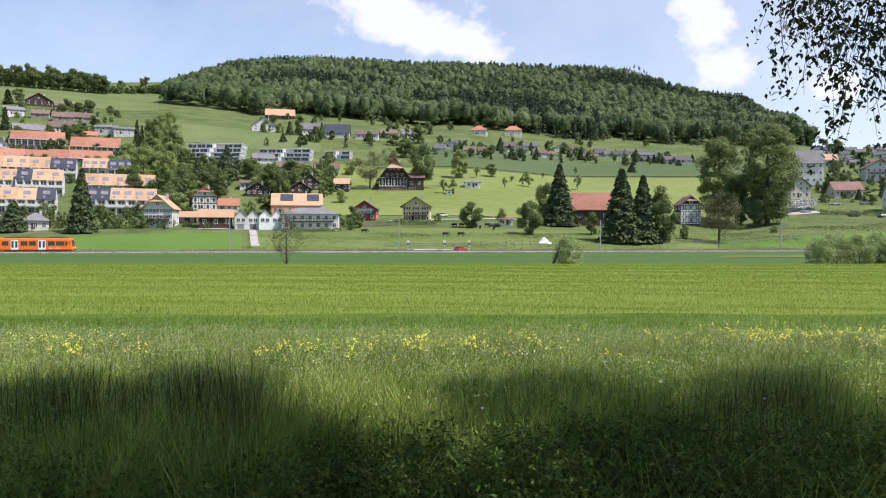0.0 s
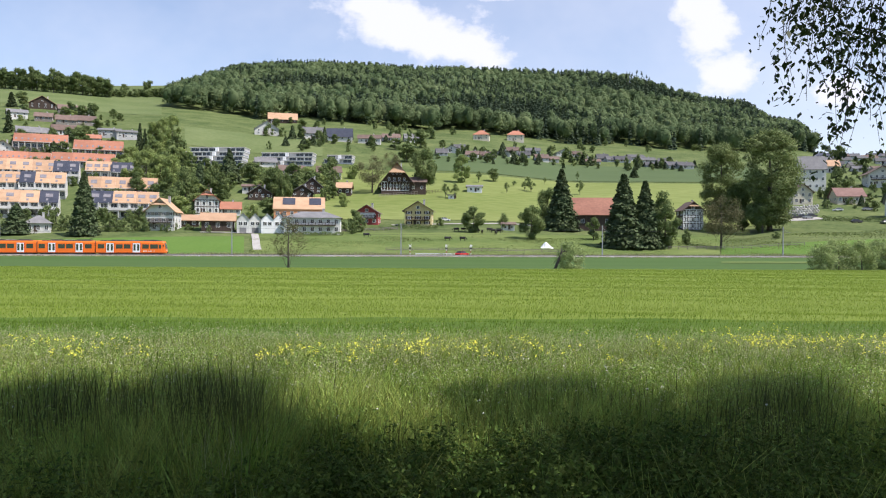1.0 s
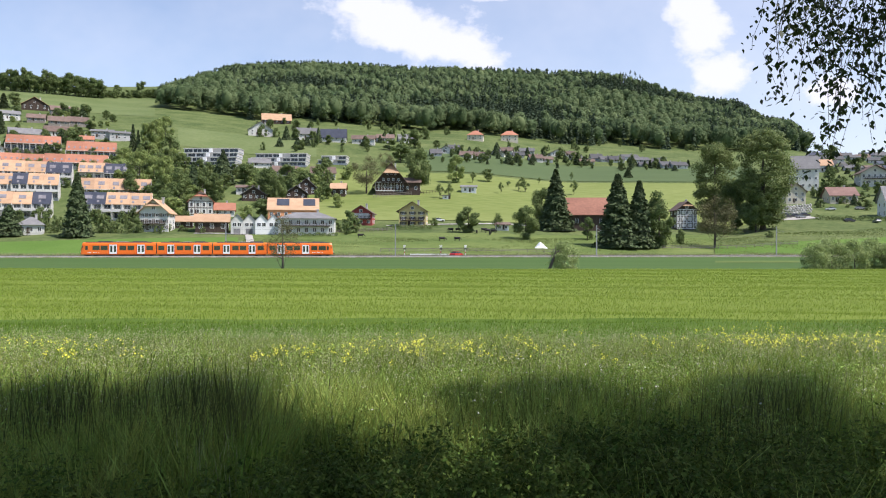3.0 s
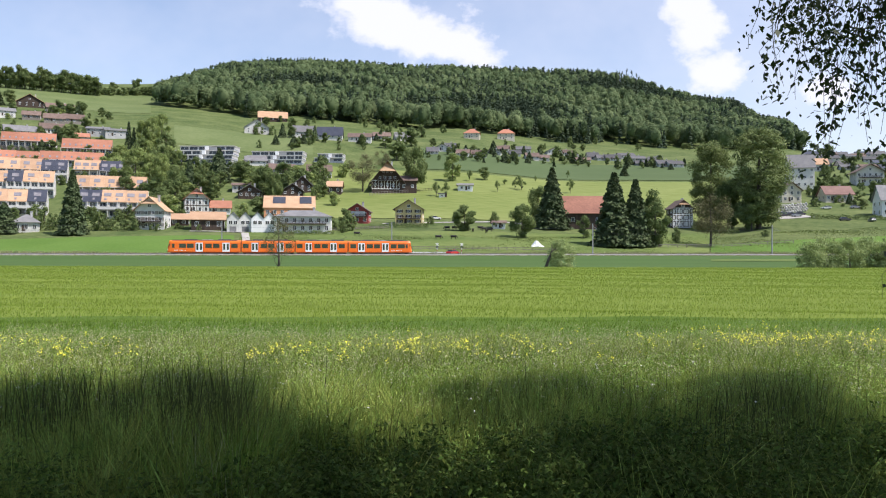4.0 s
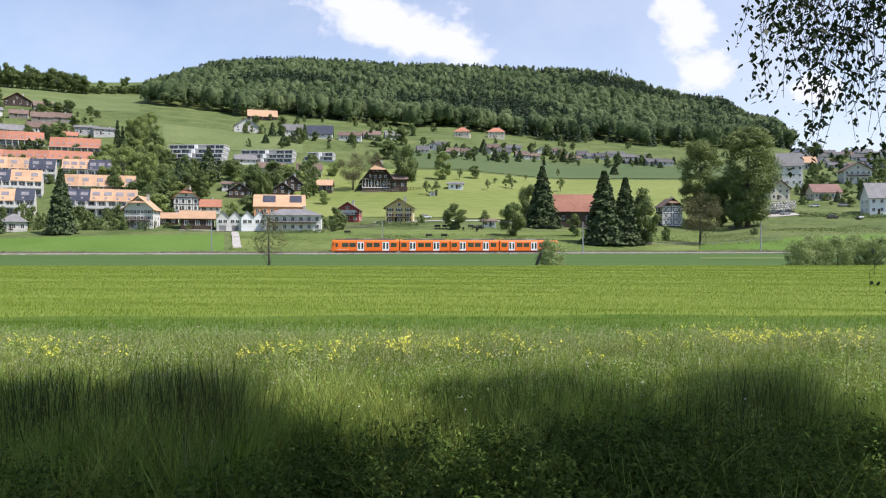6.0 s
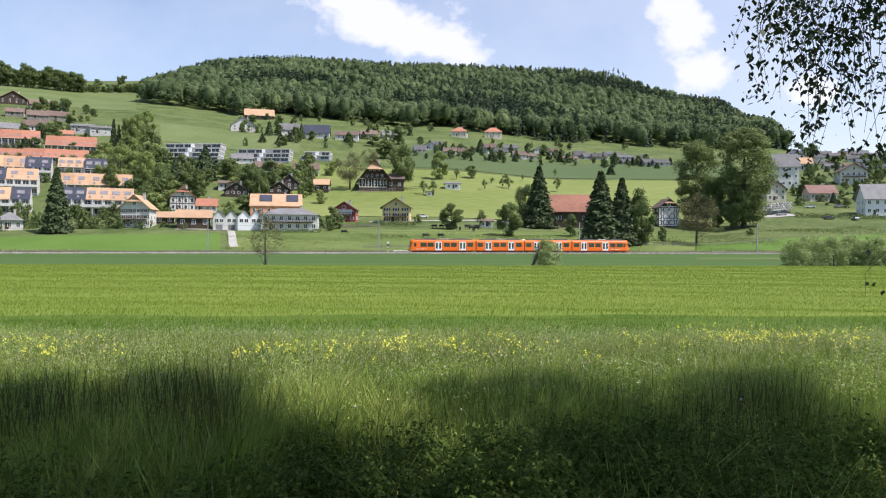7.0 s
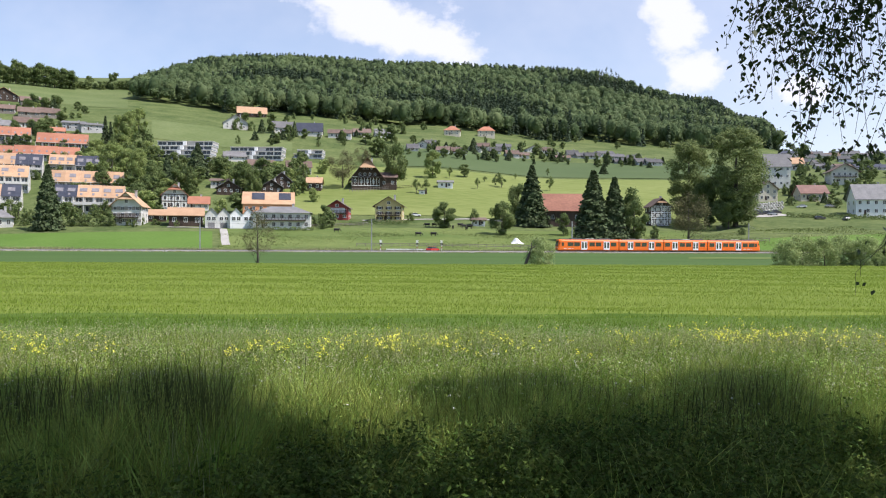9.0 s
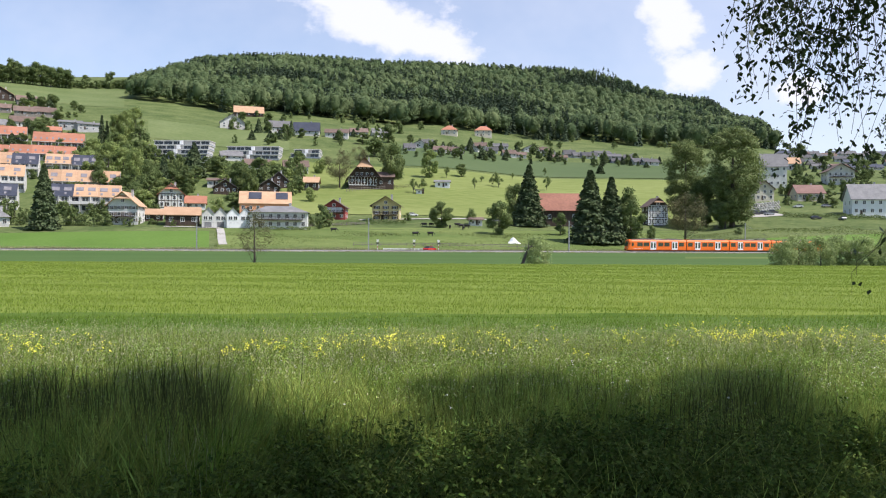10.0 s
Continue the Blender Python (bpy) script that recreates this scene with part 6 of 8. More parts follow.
put(T_OAK_FAR, -102.0, 402.5, 0.76, 359, 1.06)
put(T_MAPLE, -103.7, 357.5, 0.99, 105, 1.12)
put(T_MAPLE_FAR, -109.5, 355.0, 0.87, 239, 1.07)
put(T_MAPLE_FAR, -81.1, 409.5, 0.83, 297, 1.38)
put(T_OAK_FAR, -72.6, 314.0, 0.58, 334, 1.28)
put(T_LIGHT_FAR, -76.8, 303.0, 0.71, 285, 0.99)
put(T_LIGHT_FAR, -76.0, 423.0, 0.71, 14, 1.20)
put(T_LIGHT_FAR, -51.6, 427.0, 0.86, 246, 1.00)
put(T_LIGHT_FAR, -45.5, 345.0, 0.69, 37, 0.85)
put(T_MAPLE_FAR, -33.4, 285.0, 0.52, 204, 1.18)
put(T_OAK_FAR, -54.0, 368.5, 0.52, 23, 0.91)
put(T_MAPLE_FAR, -303.7, 621.0, 0.91, 239, 1.05)
put(T_OAK_FAR, -284.7, 617.5, 0.88, 117, 1.08)
put(T_CYPRESS_FAR, -369.8, 653.0, 1.08, 120, 2.20)
put(T_OAK_FAR, -362.7, 657.5, 0.93, 331, 1.16)
put(T_OAK_FAR, -19.0, 585.0, 1.02, 345, 1.02)
put(T_OAK_FAR, -25.5, 502.5, 0.85, 35, 1.40)
put(T_MAPLE_FAR, -36.7, 560.0, 0.69, 111, 1.77)
put(T_OAK_FAR, 321.6, 627.5, 0.89, 130, 1.08)
put(T_MAPLE_FAR, 344.7, 697.5, 0.94, 123, 1.15)
put(T_OAK_FAR, 168.5, 423.0, 0.67, 97, 1.49)
put(T_CYPRESS_FAR, -284.7, 499.5, 1.23, 132, 1.41)
put(T_OAK_FAR, -227.5, 476.0, 0.63, 70, 1.16)
put(T_LIGHT_FAR, -172.5, 404.5, 0.81, 95, 1.16)
put(T_YEW_FAR, -89.6, 568.5, 1.13, 318, 0.69)
put(T_YEW_FAR, -116.1, 582.0, 1.07, 345, 0.85)
put(T_OAK_FAR, -126.9, 678.5, 0.61, 18, 1.32)
put(T_OAK_FAR, 114.3, 295.0, 0.65, 130, 1.07)
put(T_OAK, 119.0, 288.0, 1.09, 86, 0.93)
put(T_LIGHT_FAR, -143.4, 405.5, 0.83, 135, 0.87)
put(T_BUSH_FAR, -145.8, 409.0, 2.19, 171, 0.54)
put(T_LIGHT_FAR, -157.1, 392.0, 0.62, 278, 0.99)
put(T_LIGHT_FAR, -120.8, 300.5, 0.47, 270, 0.86)
put(T_BUSH_FAR, -157.4, 450.0, 3.38, 188, 0.75)
put(T_BUSH_FAR, -148.0, 407.5, 2.66, 173, 0.57)
put(T_LIGHT_FAR, -135.5, 365.5, 0.59, 30, 1.05)
put(T_MAPLE_FAR, -124.5, 339.5, 0.69, 323, 1.21)
put(T_LIGHT_FAR, -163.6, 392.5, 1.06, 286, 0.87)
put(T_LIGHT_FAR, -166.6, 399.0, 0.97, 331, 1.07)
put(T_LIGHT_FAR, -154.7, 374.0, 0.94, 92, 0.86)
put(T_BUSH_FAR, -132.6, 365.0, 2.47, 138, 0.57)
put(T_BUSH_FAR, -120.0, 303.0, 1.27, 263, 0.61)
put(T_LIGHT_FAR, -159.5, 400.0, 0.81, 57, 0.97)
put(T_LIGHT_FAR, -147.7, 354.5, 0.85, 96, 0.90)
put(T_MAPLE_FAR, -129.4, 340.5, 0.62, 74, 1.18)
put(T_MAPLE_FAR, -113.0, 319.0, 0.64, 103, 1.17)
put(T_LIGHT_FAR, -139.7, 395.5, 0.74, 196, 1.22)
put(T_LIGHT_FAR, -118.4, 294.5, 0.56, 351, 1.26)
put(T_LIGHT_FAR, -109.4, 297.5, 0.70, 324, 1.09)
put(T_LIGHT_FAR, -138.6, 322.5, 0.76, 320, 0.89)
put(T_LIGHT_FAR, -165.7, 425.5, 0.93, 330, 1.19)
put(T_MAPLE_FAR, -155.0, 447.5, 0.76, 45, 0.95)
put(T_MAPLE_FAR, -171.7, 458.0, 0.82, 255, 1.14)
put(T_BUSH_FAR, -110.1, 288.0, 1.51, 68, 0.75)
put(T_LIGHT_FAR, -131.3, 310.5, 0.78, 175, 1.14)
put(T_MAPLE_FAR, -146.3, 428.0, 0.61, 113, 1.11)
put(T_LIGHT_FAR, -171.7, 443.5, 0.68, 82, 1.20)
put(T_LIGHT_FAR, -148.9, 376.5, 0.59, 250, 0.91)
put(T_LIGHT_FAR, -152.2, 377.5, 0.94, 233, 1.01)
put(T_BUSH_FAR, -116.7, 333.0, 1.80, 185, 0.68)
put(T_MAPLE_FAR, -158.5, 420.0, 0.57, 189, 1.01)
put(T_MAPLE_FAR, -157.6, 377.5, 0.60, 299, 0.90)
put(T_LIGHT_FAR, -169.8, 430.5, 0.65, 226, 1.09)
put(T_LIGHT_FAR, -176.0, 455.0, 0.68, 16, 0.96)
put(T_LIGHT_FAR, -168.7, 458.5, 0.92, 112, 1.04)
put(T_BUSH_FAR, -159.4, 390.0, 1.85, 177, 0.73)
put(T_BUSH_FAR, -124.6, 356.5, 2.50, 238, 0.62)
put(T_BUSH_FAR, -101.2, 281.0, 1.64, 172, 0.55)
put(T_LIGHT_FAR, -149.2, 398.5, 0.64, 303, 1.26)
put(T_LIGHT_FAR, -166.9, 444.5, 1.06, 18, 0.89)
put(T_BUSH_FAR, -165.3, 426.5, 2.53, 244, 0.60)
put(T_LIGHT_FAR, -150.0, 375.0, 0.73, 310, 0.99)
put(T_MAPLE_FAR, -146.0, 390.0, 0.98, 58, 1.31)
put(T_BUSH_FAR, -90.6, 388.0, 1.98, 197, 0.59)
put(T_LIGHT_FAR, -65.7, 390.5, 0.91, 224, 1.18)
put(T_LIGHT_FAR, -104.2, 361.0, 0.64, 259, 1.19)
put(T_BUSH_FAR, -73.7, 386.0, 2.19, 21, 0.83)
put(T_BUSH_FAR, -110.6, 364.0, 1.23, 354, 0.57)
put(T_OAK_FAR, -86.1, 431.0, 0.50, 24, 1.18)
put(T_OAK_FAR, -123.0, 384.5, 0.71, 159, 0.94)
put(T_MAPLE_FAR, -127.9, 409.5, 0.75, 78, 1.23)
put(T_OAK_FAR, -63.6, 428.5, 0.81, 106, 0.89)
put(T_LIGHT_FAR, -109.7, 377.5, 0.65, 274, 1.18)
put(T_OAK_FAR, -71.1, 397.5, 0.61, 57, 1.15)
put(T_BUSH_FAR, -65.8, 408.5, 2.17, 149, 0.78)
put(T_MAPLE_FAR, -65.1, 387.0, 0.78, 3, 0.94)
put(T_LIGHT_FAR, -90.2, 372.5, 0.48, 36, 0.90)
put(T_OAK_FAR, -57.2, 379.5, 0.49, 109, 1.06)
put(T_MAPLE_FAR, -101.6, 357.0, 0.42, 43, 1.10)
put(T_MAPLE_FAR, -112.8, 396.5, 0.77, 313, 1.25)
put(T_LIGHT_FAR, -90.4, 373.5, 0.83, 319, 1.25)
put(T_BUSH_FAR, -57.8, 397.0, 2.33, 300, 0.68)
put(T_MAPLE_FAR, -62.7, 414.0, 0.88, 14, 1.34)
put(T_BUSH_FAR, -78.7, 412.5, 2.08, 106, 0.55)
put(T_MAPLE_FAR, -108.8, 389.5, 0.58, 147, 1.26)
put(T_BUSH_FAR, -117.3, 383.5, 2.43, 78, 0.56)
put(T_BUSH_FAR, -108.0, 415.0, 1.80, 277, 0.68)
put(T_OAK_FAR, -100.5, 346.5, 0.42, 183, 0.99)
put(T_OAK_FAR, -71.7, 412.5, 0.49, 322, 0.79)
put(T_OAK_FAR, -89.1, 389.5, 0.43, 238, 0.78)
put(T_OAK_FAR, -126.2, 380.5, 0.48, 48, 1.05)
put(T_BUSH_FAR, -100.3, 409.5, 2.27, 133, 0.67)
put(T_MAPLE_FAR, -113.4, 425.0, 0.49, 288, 1.35)
put(T_BUSH_FAR, -117.3, 411.5, 2.40, 172, 0.70)
put(T_OAK_FAR, -92.4, 411.5, 0.46, 30, 1.00)
put(T_BUSH_FAR, -56.3, 361.0, 1.76, 323, 0.65)
put(T_OAK_FAR, -121.4, 404.0, 0.64, 180, 0.97)
put(T_LIGHT_FAR, -100.4, 408.0, 0.62, 79, 1.25)
put(T_BUSH_FAR, -93.3, 425.0, 1.46, 234, 0.80)
put(T_OAK_FAR, -57.6, 386.0, 0.38, 143, 1.00)
put(T_BUSH_FAR, -123.5, 377.0, 2.19, 177, 0.60)
put(T_BUSH_FAR, -83.1, 278.0, 0.94, 109, 0.55)
put(T_BUSH_FAR, -30.7, 260.5, 0.63, 18, 0.71)
put(T_BUSH_FAR, -87.9, 283.0, 1.03, 102, 0.69)
put(T_BUSH_FAR, -45.3, 270.0, 0.55, 2, 0.73)
put(T_BUSH_FAR, -31.0, 259.0, 0.81, 247, 0.62)
put(T_BUSH_FAR, -67.5, 290.0, 0.83, 86, 0.61)
put(T_BUSH_FAR, -78.8, 256.0, 0.56, 331, 0.75)
put(T_BUSH_FAR, -93.2, 274.5, 0.60, 332, 0.63)
put(T_BUSH_FAR, -38.7, 262.0, 0.51, 195, 0.70)
put(T_BUSH_FAR, -44.9, 284.0, 0.62, 67, 0.62)
put(T_BUSH_FAR, -88.2, 280.5, 0.71, 3, 0.83)
put(T_BUSH_FAR, -31.0, 258.0, 0.94, 279, 0.56)
put(T_BUSH_FAR, -33.2, 282.5, 0.89, 176, 0.68)
put(T_BUSH_FAR, -56.7, 262.0, 0.70, 275, 0.68)
put(T_BUSH_FAR, -107.0, 588.0, 1.68, 304, 0.60)
put(T_YEW_FAR, -98.5, 534.0, 0.75, 85, 1.45)
put(T_OAK_FAR, -94.5, 528.0, 0.32, 91, 0.97)
put(T_BUSH_FAR, -137.5, 595.0, 2.24, 350, 0.84)
put(T_BUSH_FAR, -88.6, 539.5, 1.32, 225, 0.70)
put(T_BUSH_FAR, -96.5, 546.0, 1.27, 191, 0.69)
put(T_YEW_FAR, -55.2, 572.0, 0.78, 174, 1.39)
put(T_OAK_FAR, -96.9, 519.0, 0.36, 113, 1.05)
put(T_YEW_FAR, -44.5, 618.0, 0.81, 136, 1.17)
put(T_MAPLE_FAR, -81.0, 562.5, 0.57, 270, 1.38)
put(T_BUSH_FAR, -66.7, 528.0, 1.03, 312, 0.67)
put(T_BUSH_FAR, -40.2, 667.0, 2.49, 38, 0.60)
put(T_OAK_FAR, -96.9, 583.0, 0.51, 199, 0.98)
put(T_YEW_FAR, -47.3, 611.5, 0.61, 190, 1.15)
put(T_BUSH_FAR, -15.8, 593.5, 1.23, 112, 0.58)
put(T_YEW_FAR, -113.2, 603.0, 0.73, 186, 1.22)
put(T_BUSH_FAR, -26.8, 569.0, 2.20, 299, 0.64)
put(T_BUSH_FAR, -119.5, 520.5, 1.39, 157, 0.58)
put(T_OAK_FAR, -108.7, 582.0, 0.61, 179, 0.98)
put(T_BUSH_FAR, -90.1, 556.0, 2.23, 199, 0.62)
put(T_YEW_FAR, -112.5, 540.5, 0.68, 49, 1.17)
put(T_OAK_FAR, -53.3, 557.5, 0.60, 164, 0.98)
put(T_MAPLE_FAR, -30.2, 633.0, 0.58, 103, 1.33)
put(T_OAK_FAR, -50.6, 540.5, 0.30, 260, 1.19)
put(T_MAPLE_FAR, -70.4, 560.0, 0.38, 275, 1.30)
put(T_MAPLE_FAR, -90.6, 571.0, 0.54, 152, 0.99)
put(T_YEW_FAR, -94.2, 546.5, 0.68, 181, 1.26)
put(T_MAPLE_FAR, -94.6, 527.0, 0.55, 221, 1.11)
put(T_MAPLE_FAR, -23.6, 596.0, 0.58, 53, 0.98)
put(T_BUSH_FAR, -12.9, 677.0, 2.61, 161, 0.80)
put(T_BUSH_FAR, -127.4, 599.0, 1.76, 348, 0.81)
put(T_BUSH_FAR, -31.1, 675.5, 1.84, 145, 0.61)
put(T_YEW_FAR, 42.2, 572.5, 0.70, 106, 1.32)
put(T_MAPLE_FAR, 35.1, 552.5, 0.52, 107, 1.13)
put(T_MAPLE_FAR, 33.1, 535.0, 0.52, 271, 1.23)
put(T_YEW_FAR, 70.0, 574.5, 0.66, 28, 1.17)
put(T_OAK_FAR, 8.6, 537.0, 0.40, 137, 1.04)
put(T_CYPRESS_FAR, 98.3, 600.0, 0.53, 248, 2.20)
put(T_MAPLE_FAR, 55.9, 529.5, 0.47, 214, 0.94)
put(T_OAK_FAR, 56.6, 548.5, 0.44, 75, 0.94)
put(T_CYPRESS_FAR, 155.0, 564.0, 0.52, 21, 2.20)
put(T_OAK_FAR, 104.7, 566.0, 0.33, 282, 1.10)
put(T_YEW_FAR, 110.0, 584.0, 0.71, 210, 1.22)
put(T_OAK_FAR, 147.6, 547.0, 0.35, 286, 0.97)
put(T_BUSH_FAR, 138.4, 586.5, 1.54, 151, 0.59)
put(T_OAK_FAR, 128.4, 574.5, 0.40, 82, 0.93)
put(T_CYPRESS_FAR, 52.8, 545.5, 0.36, 209, 2.20)
put(T_BUSH_FAR, 105.8, 605.0, 1.89, 103, 0.69)
put(T_BUSH_FAR, 24.0, 530.5, 1.01, 198, 0.70)
put(T_OAK_FAR, 157.1, 559.5, 0.39, 350, 1.00)
put(T_OAK_FAR, 50.2, 528.5, 0.29, 222, 1.00)
put(T_YEW_FAR, 21.5, 551.0, 0.67, 261, 1.24)
put(T_YEW_FAR, 166.1, 541.0, 0.47, 175, 1.36)
put(T_OAK_FAR, 170.8, 584.5, 0.51, 234, 0.88)
put(T_MAPLE_FAR, 61.2, 602.5, 0.67, 341, 0.97)
put(T_CYPRESS_FAR, 84.8, 550.0, 0.35, 258, 2.20)
put(T_CYPRESS_FAR, 105.2, 587.0, 0.71, 278, 2.20)
put(T_OAK_FAR, 42.5, 525.5, 0.30, 327, 0.86)
put(T_MAPLE_FAR, -5.1, 522.5, 0.33, 329, 1.31)
put(T_YEW_FAR, 70.7, 617.0, 0.69, 81, 1.04)
put(T_CYPRESS_FAR, 32.2, 515.5, 0.31, 76, 2.20)
put(T_MAPLE_FAR, 15.9, 552.5, 0.61, 44, 1.02)
put(T_OAK_FAR, 111.0, 557.5, 0.31, 322, 1.10)
put(T_BUSH_FAR, 146.1, 578.0, 1.49, 90, 0.67)
put(T_CYPRESS_FAR, 138.8, 618.0, 0.46, 16, 2.20)
put(T_YEW_FAR, 56.2, 548.5, 0.73, 108, 0.99)
put(T_YEW_FAR, 66.0, 551.0, 0.56, 225, 1.27)
put(T_MAPLE_FAR, 79.3, 561.5, 0.44, 200, 0.96)
put(T_BUSH_FAR, 12.1, 553.5, 1.56, 124, 0.74)
put(T_YEW_FAR, 52.4, 603.0, 0.41, 232, 1.05)
put(T_BUSH_FAR, 110.5, 612.5, 1.96, 107, 0.66)
put(T_OAK_FAR, 98.6, 599.5, 0.39, 231, 0.86)
put(T_BUSH_FAR, 98.8, 628.5, 2.22, 75, 0.83)
put(T_MAPLE_FAR, 84.7, 620.0, 0.76, 269, 1.00)
put(T_CYPRESS_FAR, 184.8, 569.5, 0.51, 212, 2.20)
put(T_OAK_FAR, -2.0, 586.5, 0.49, 245, 1.10)
put(T_YEW_FAR, 172.2, 587.5, 0.71, 251, 1.37)
put(T_BUSH_FAR, 52.2, 577.5, 1.11, 332, 0.57)
put(T_OAK_FAR, 2.2, 509.0, 0.30, 200, 0.86)
put(T_MAPLE_FAR, 95.7, 571.0, 0.51, 345, 0.93)
put(T_CYPRESS_FAR, 48.2, 533.0, 0.48, 346, 2.20)
put(T_YEW_FAR, 99.0, 630.0, 0.76, 200, 1.23)
put(T_YEW_FAR, 80.9, 598.5, 0.85, 325, 1.10)
put(T_YEW_FAR, 42.3, 555.5, 0.48, 134, 0.99)
put(T_MAPLE_FAR, 129.4, 541.5, 0.47, 307, 1.25)
put(T_BUSH_FAR, 5.2, 561.0, 1.59, 197, 0.66)
put(T_BUSH_FAR, 29.2, 578.0, 1.17, 220, 0.68)
put(T_CYPRESS_FAR, 158.5, 554.5, 0.43, 186, 2.20)
put(T_CYPRESS_FAR, 131.2, 557.5, 0.44, 112, 2.20)
put(T_OAK_FAR, 18.5, 514.5, 0.47, 53, 1.07)
put(T_BUSH_FAR, 114.8, 597.5, 1.57, 221, 0.69)
put(T_BUSH_FAR, 115.2, 590.5, 1.05, 11, 0.76)
put(T_OAK_FAR, 28.4, 517.5, 0.48, 70, 1.22)
put(T_OAK_FAR, 70.6, 577.0, 0.31, 150, 1.05)
put(T_MAPLE_FAR, 108.8, 626.0, 0.52, 353, 0.96)
put(T_CYPRESS_FAR, 152.7, 570.5, 0.44, 14, 2.20)
put(T_YEW_FAR, 44.7, 597.0, 0.85, 109, 1.23)
put(T_CYPRESS_FAR, 178.0, 562.0, 0.34, 113, 2.20)
put(T_OAK_FAR, 161.1, 571.5, 0.51, 155, 0.93)
put(T_CYPRESS_FAR, 136.3, 547.5, 0.38, 329, 2.20)
put(T_YEW_FAR, 47.8, 533.5, 0.76, 36, 1.37)
put(T_YEW_FAR, 147.9, 580.5, 0.52, 102, 1.45)
put(T_CYPRESS_FAR, 163.2, 551.5, 0.35, 273, 2.20)
put(T_BUSH_FAR, 167.6, 572.5, 1.28, 104, 0.60)
put(T_CYPRESS_FAR, 51.6, 549.0, 0.34, 335, 2.20)
put(T_BUSH_FAR, 147.8, 590.0, 1.87, 12, 0.72)
put(T_MAPLE_FAR, 26.6, 557.0, 0.53, 58, 1.05)
put(T_YEW_FAR, 141.2, 563.0, 0.40, 10, 1.23)
put(T_MAPLE_FAR, 86.7, 567.5, 0.48, 61, 1.13)
put(T_YEW_FAR, 146.0, 579.5, 0.79, 264, 1.14)
put(T_YEW_FAR, 30.7, 548.5, 0.57, 278, 1.32)
put(T_OAK_FAR, 56.2, 560.5, 0.44, 156, 1.00)
put(T_MAPLE_FAR, -223.3, 406.0, 0.33, 133, 0.97)
put(T_MAPLE_FAR, -265.0, 499.0, 0.37, 7, 1.31)
put(T_OAK_FAR, -276.1, 637.5, 0.55, 257, 1.07)
put(T_YEW_FAR, -224.3, 439.0, 0.70, 333, 1.29)
put(T_OAK_FAR, -289.3, 582.5, 0.70, 103, 1.08)
put(T_OAK_FAR, -247.1, 543.0, 0.57, 25, 1.14)
put(T_MAPLE_FAR, -291.4, 617.5, 0.69, 227, 1.05)
put(T_OAK_FAR, -218.2, 466.5, 0.52, 359, 1.17)
put(T_YEW_FAR, -205.6, 412.5, 0.44, 178, 1.00)
put(T_MAPLE_FAR, -242.3, 473.5, 0.58, 155, 1.20)
put(T_MAPLE_FAR, -245.4, 544.5, 0.49, 170, 1.16)
put(T_BUSH_FAR, -255.4, 498.0, 1.67, 176, 0.63)
put(T_OAK_FAR, -205.5, 442.5, 0.36, 197, 0.87)
put(T_YEW_FAR, -221.3, 471.0, 0.58, 51, 1.37)
put(T_YEW_FAR, -301.0, 620.5, 0.95, 332, 1.44)
put(T_BUSH_FAR, -231.6, 479.5, 1.93, 253, 0.73)
put(T_MAPLE_FAR, -219.9, 441.0, 0.58, 152, 1.31)
put(T_YEW_FAR, -248.7, 440.5, 0.71, 84, 1.14)
put(T_BUSH_FAR, -282.5, 516.0, 1.29, 91, 0.54)
put(T_OAK_FAR, -207.6, 472.5, 0.37, 337, 0.91)
put(T_BUSH_FAR, -256.7, 467.5, 1.14, 250, 0.67)
put(T_BUSH_FAR, -205.7, 420.5, 1.52, 235, 0.59)
put(T_YEW_FAR, -237.5, 483.5, 0.79, 32, 1.12)
put(T_OAK_FAR, -314.1, 573.5, 0.68, 3, 0.94)
put(T_MAPLE_FAR, -261.7, 475.0, 0.46, 297, 1.31)
put(T_OAK_FAR, -226.8, 497.5, 0.47, 279, 0.79)
put(T_BUSH_FAR, -220.2, 405.0, 1.02, 178, 0.71)
put(T_MAPLE_FAR, -197.7, 439.0, 0.51, 343, 1.11)
put(T_OAK_FAR, -287.9, 607.5, 0.74, 357, 1.20)
put(T_YEW_FAR, -280.6, 605.5, 1.03, 63, 1.10)
put(T_BUSH_FAR, -145.9, 253.5, 0.84, 202, 0.77)
put(T_BUSH_FAR, -114.4, 272.5, 0.63, 21, 0.80)
put(T_BUSH_FAR, -91.9, 254.5, 0.55, 10, 0.81)
put(T_BUSH_FAR, -95.9, 262.5, 0.66, 196, 0.77)
put(T_BUSH_FAR, -135.5, 275.0, 0.82, 0, 0.65)
put(T_BUSH_FAR, -147.3, 282.5, 0.66, 242, 0.71)
put(T_BUSH_FAR, -92.1, 260.5, 0.73, 84, 0.81)
put(T_BUSH_FAR, -110.8, 273.0, 0.63, 200, 0.77)
put(T_BUSH_FAR, -152.4, 274.0, 0.56, 182, 0.79)
put(T_BUSH_FAR, -133.4, 257.5, 0.81, 222, 0.74)
put(T_BUSH_FAR, -149.4, 275.5, 0.55, 142, 0.81)
put(T_BUSH_FAR, -115.6, 281.0, 0.88, 109, 0.74)
put(T_BUSH_FAR, -120.2, 280.5, 0.64, 332, 0.68)
put(T_BUSH_FAR, -105.7, 284.5, 0.91, 296, 0.74)
put(T_BUSH_FAR, -124.4, 257.5, 0.93, 182, 0.63)
put(T_BUSH_FAR, -147.3, 268.5, 0.62, 242, 0.79)
put(T_BUSH_FAR, -105.9, 263.5, 0.61, 300, 0.59)
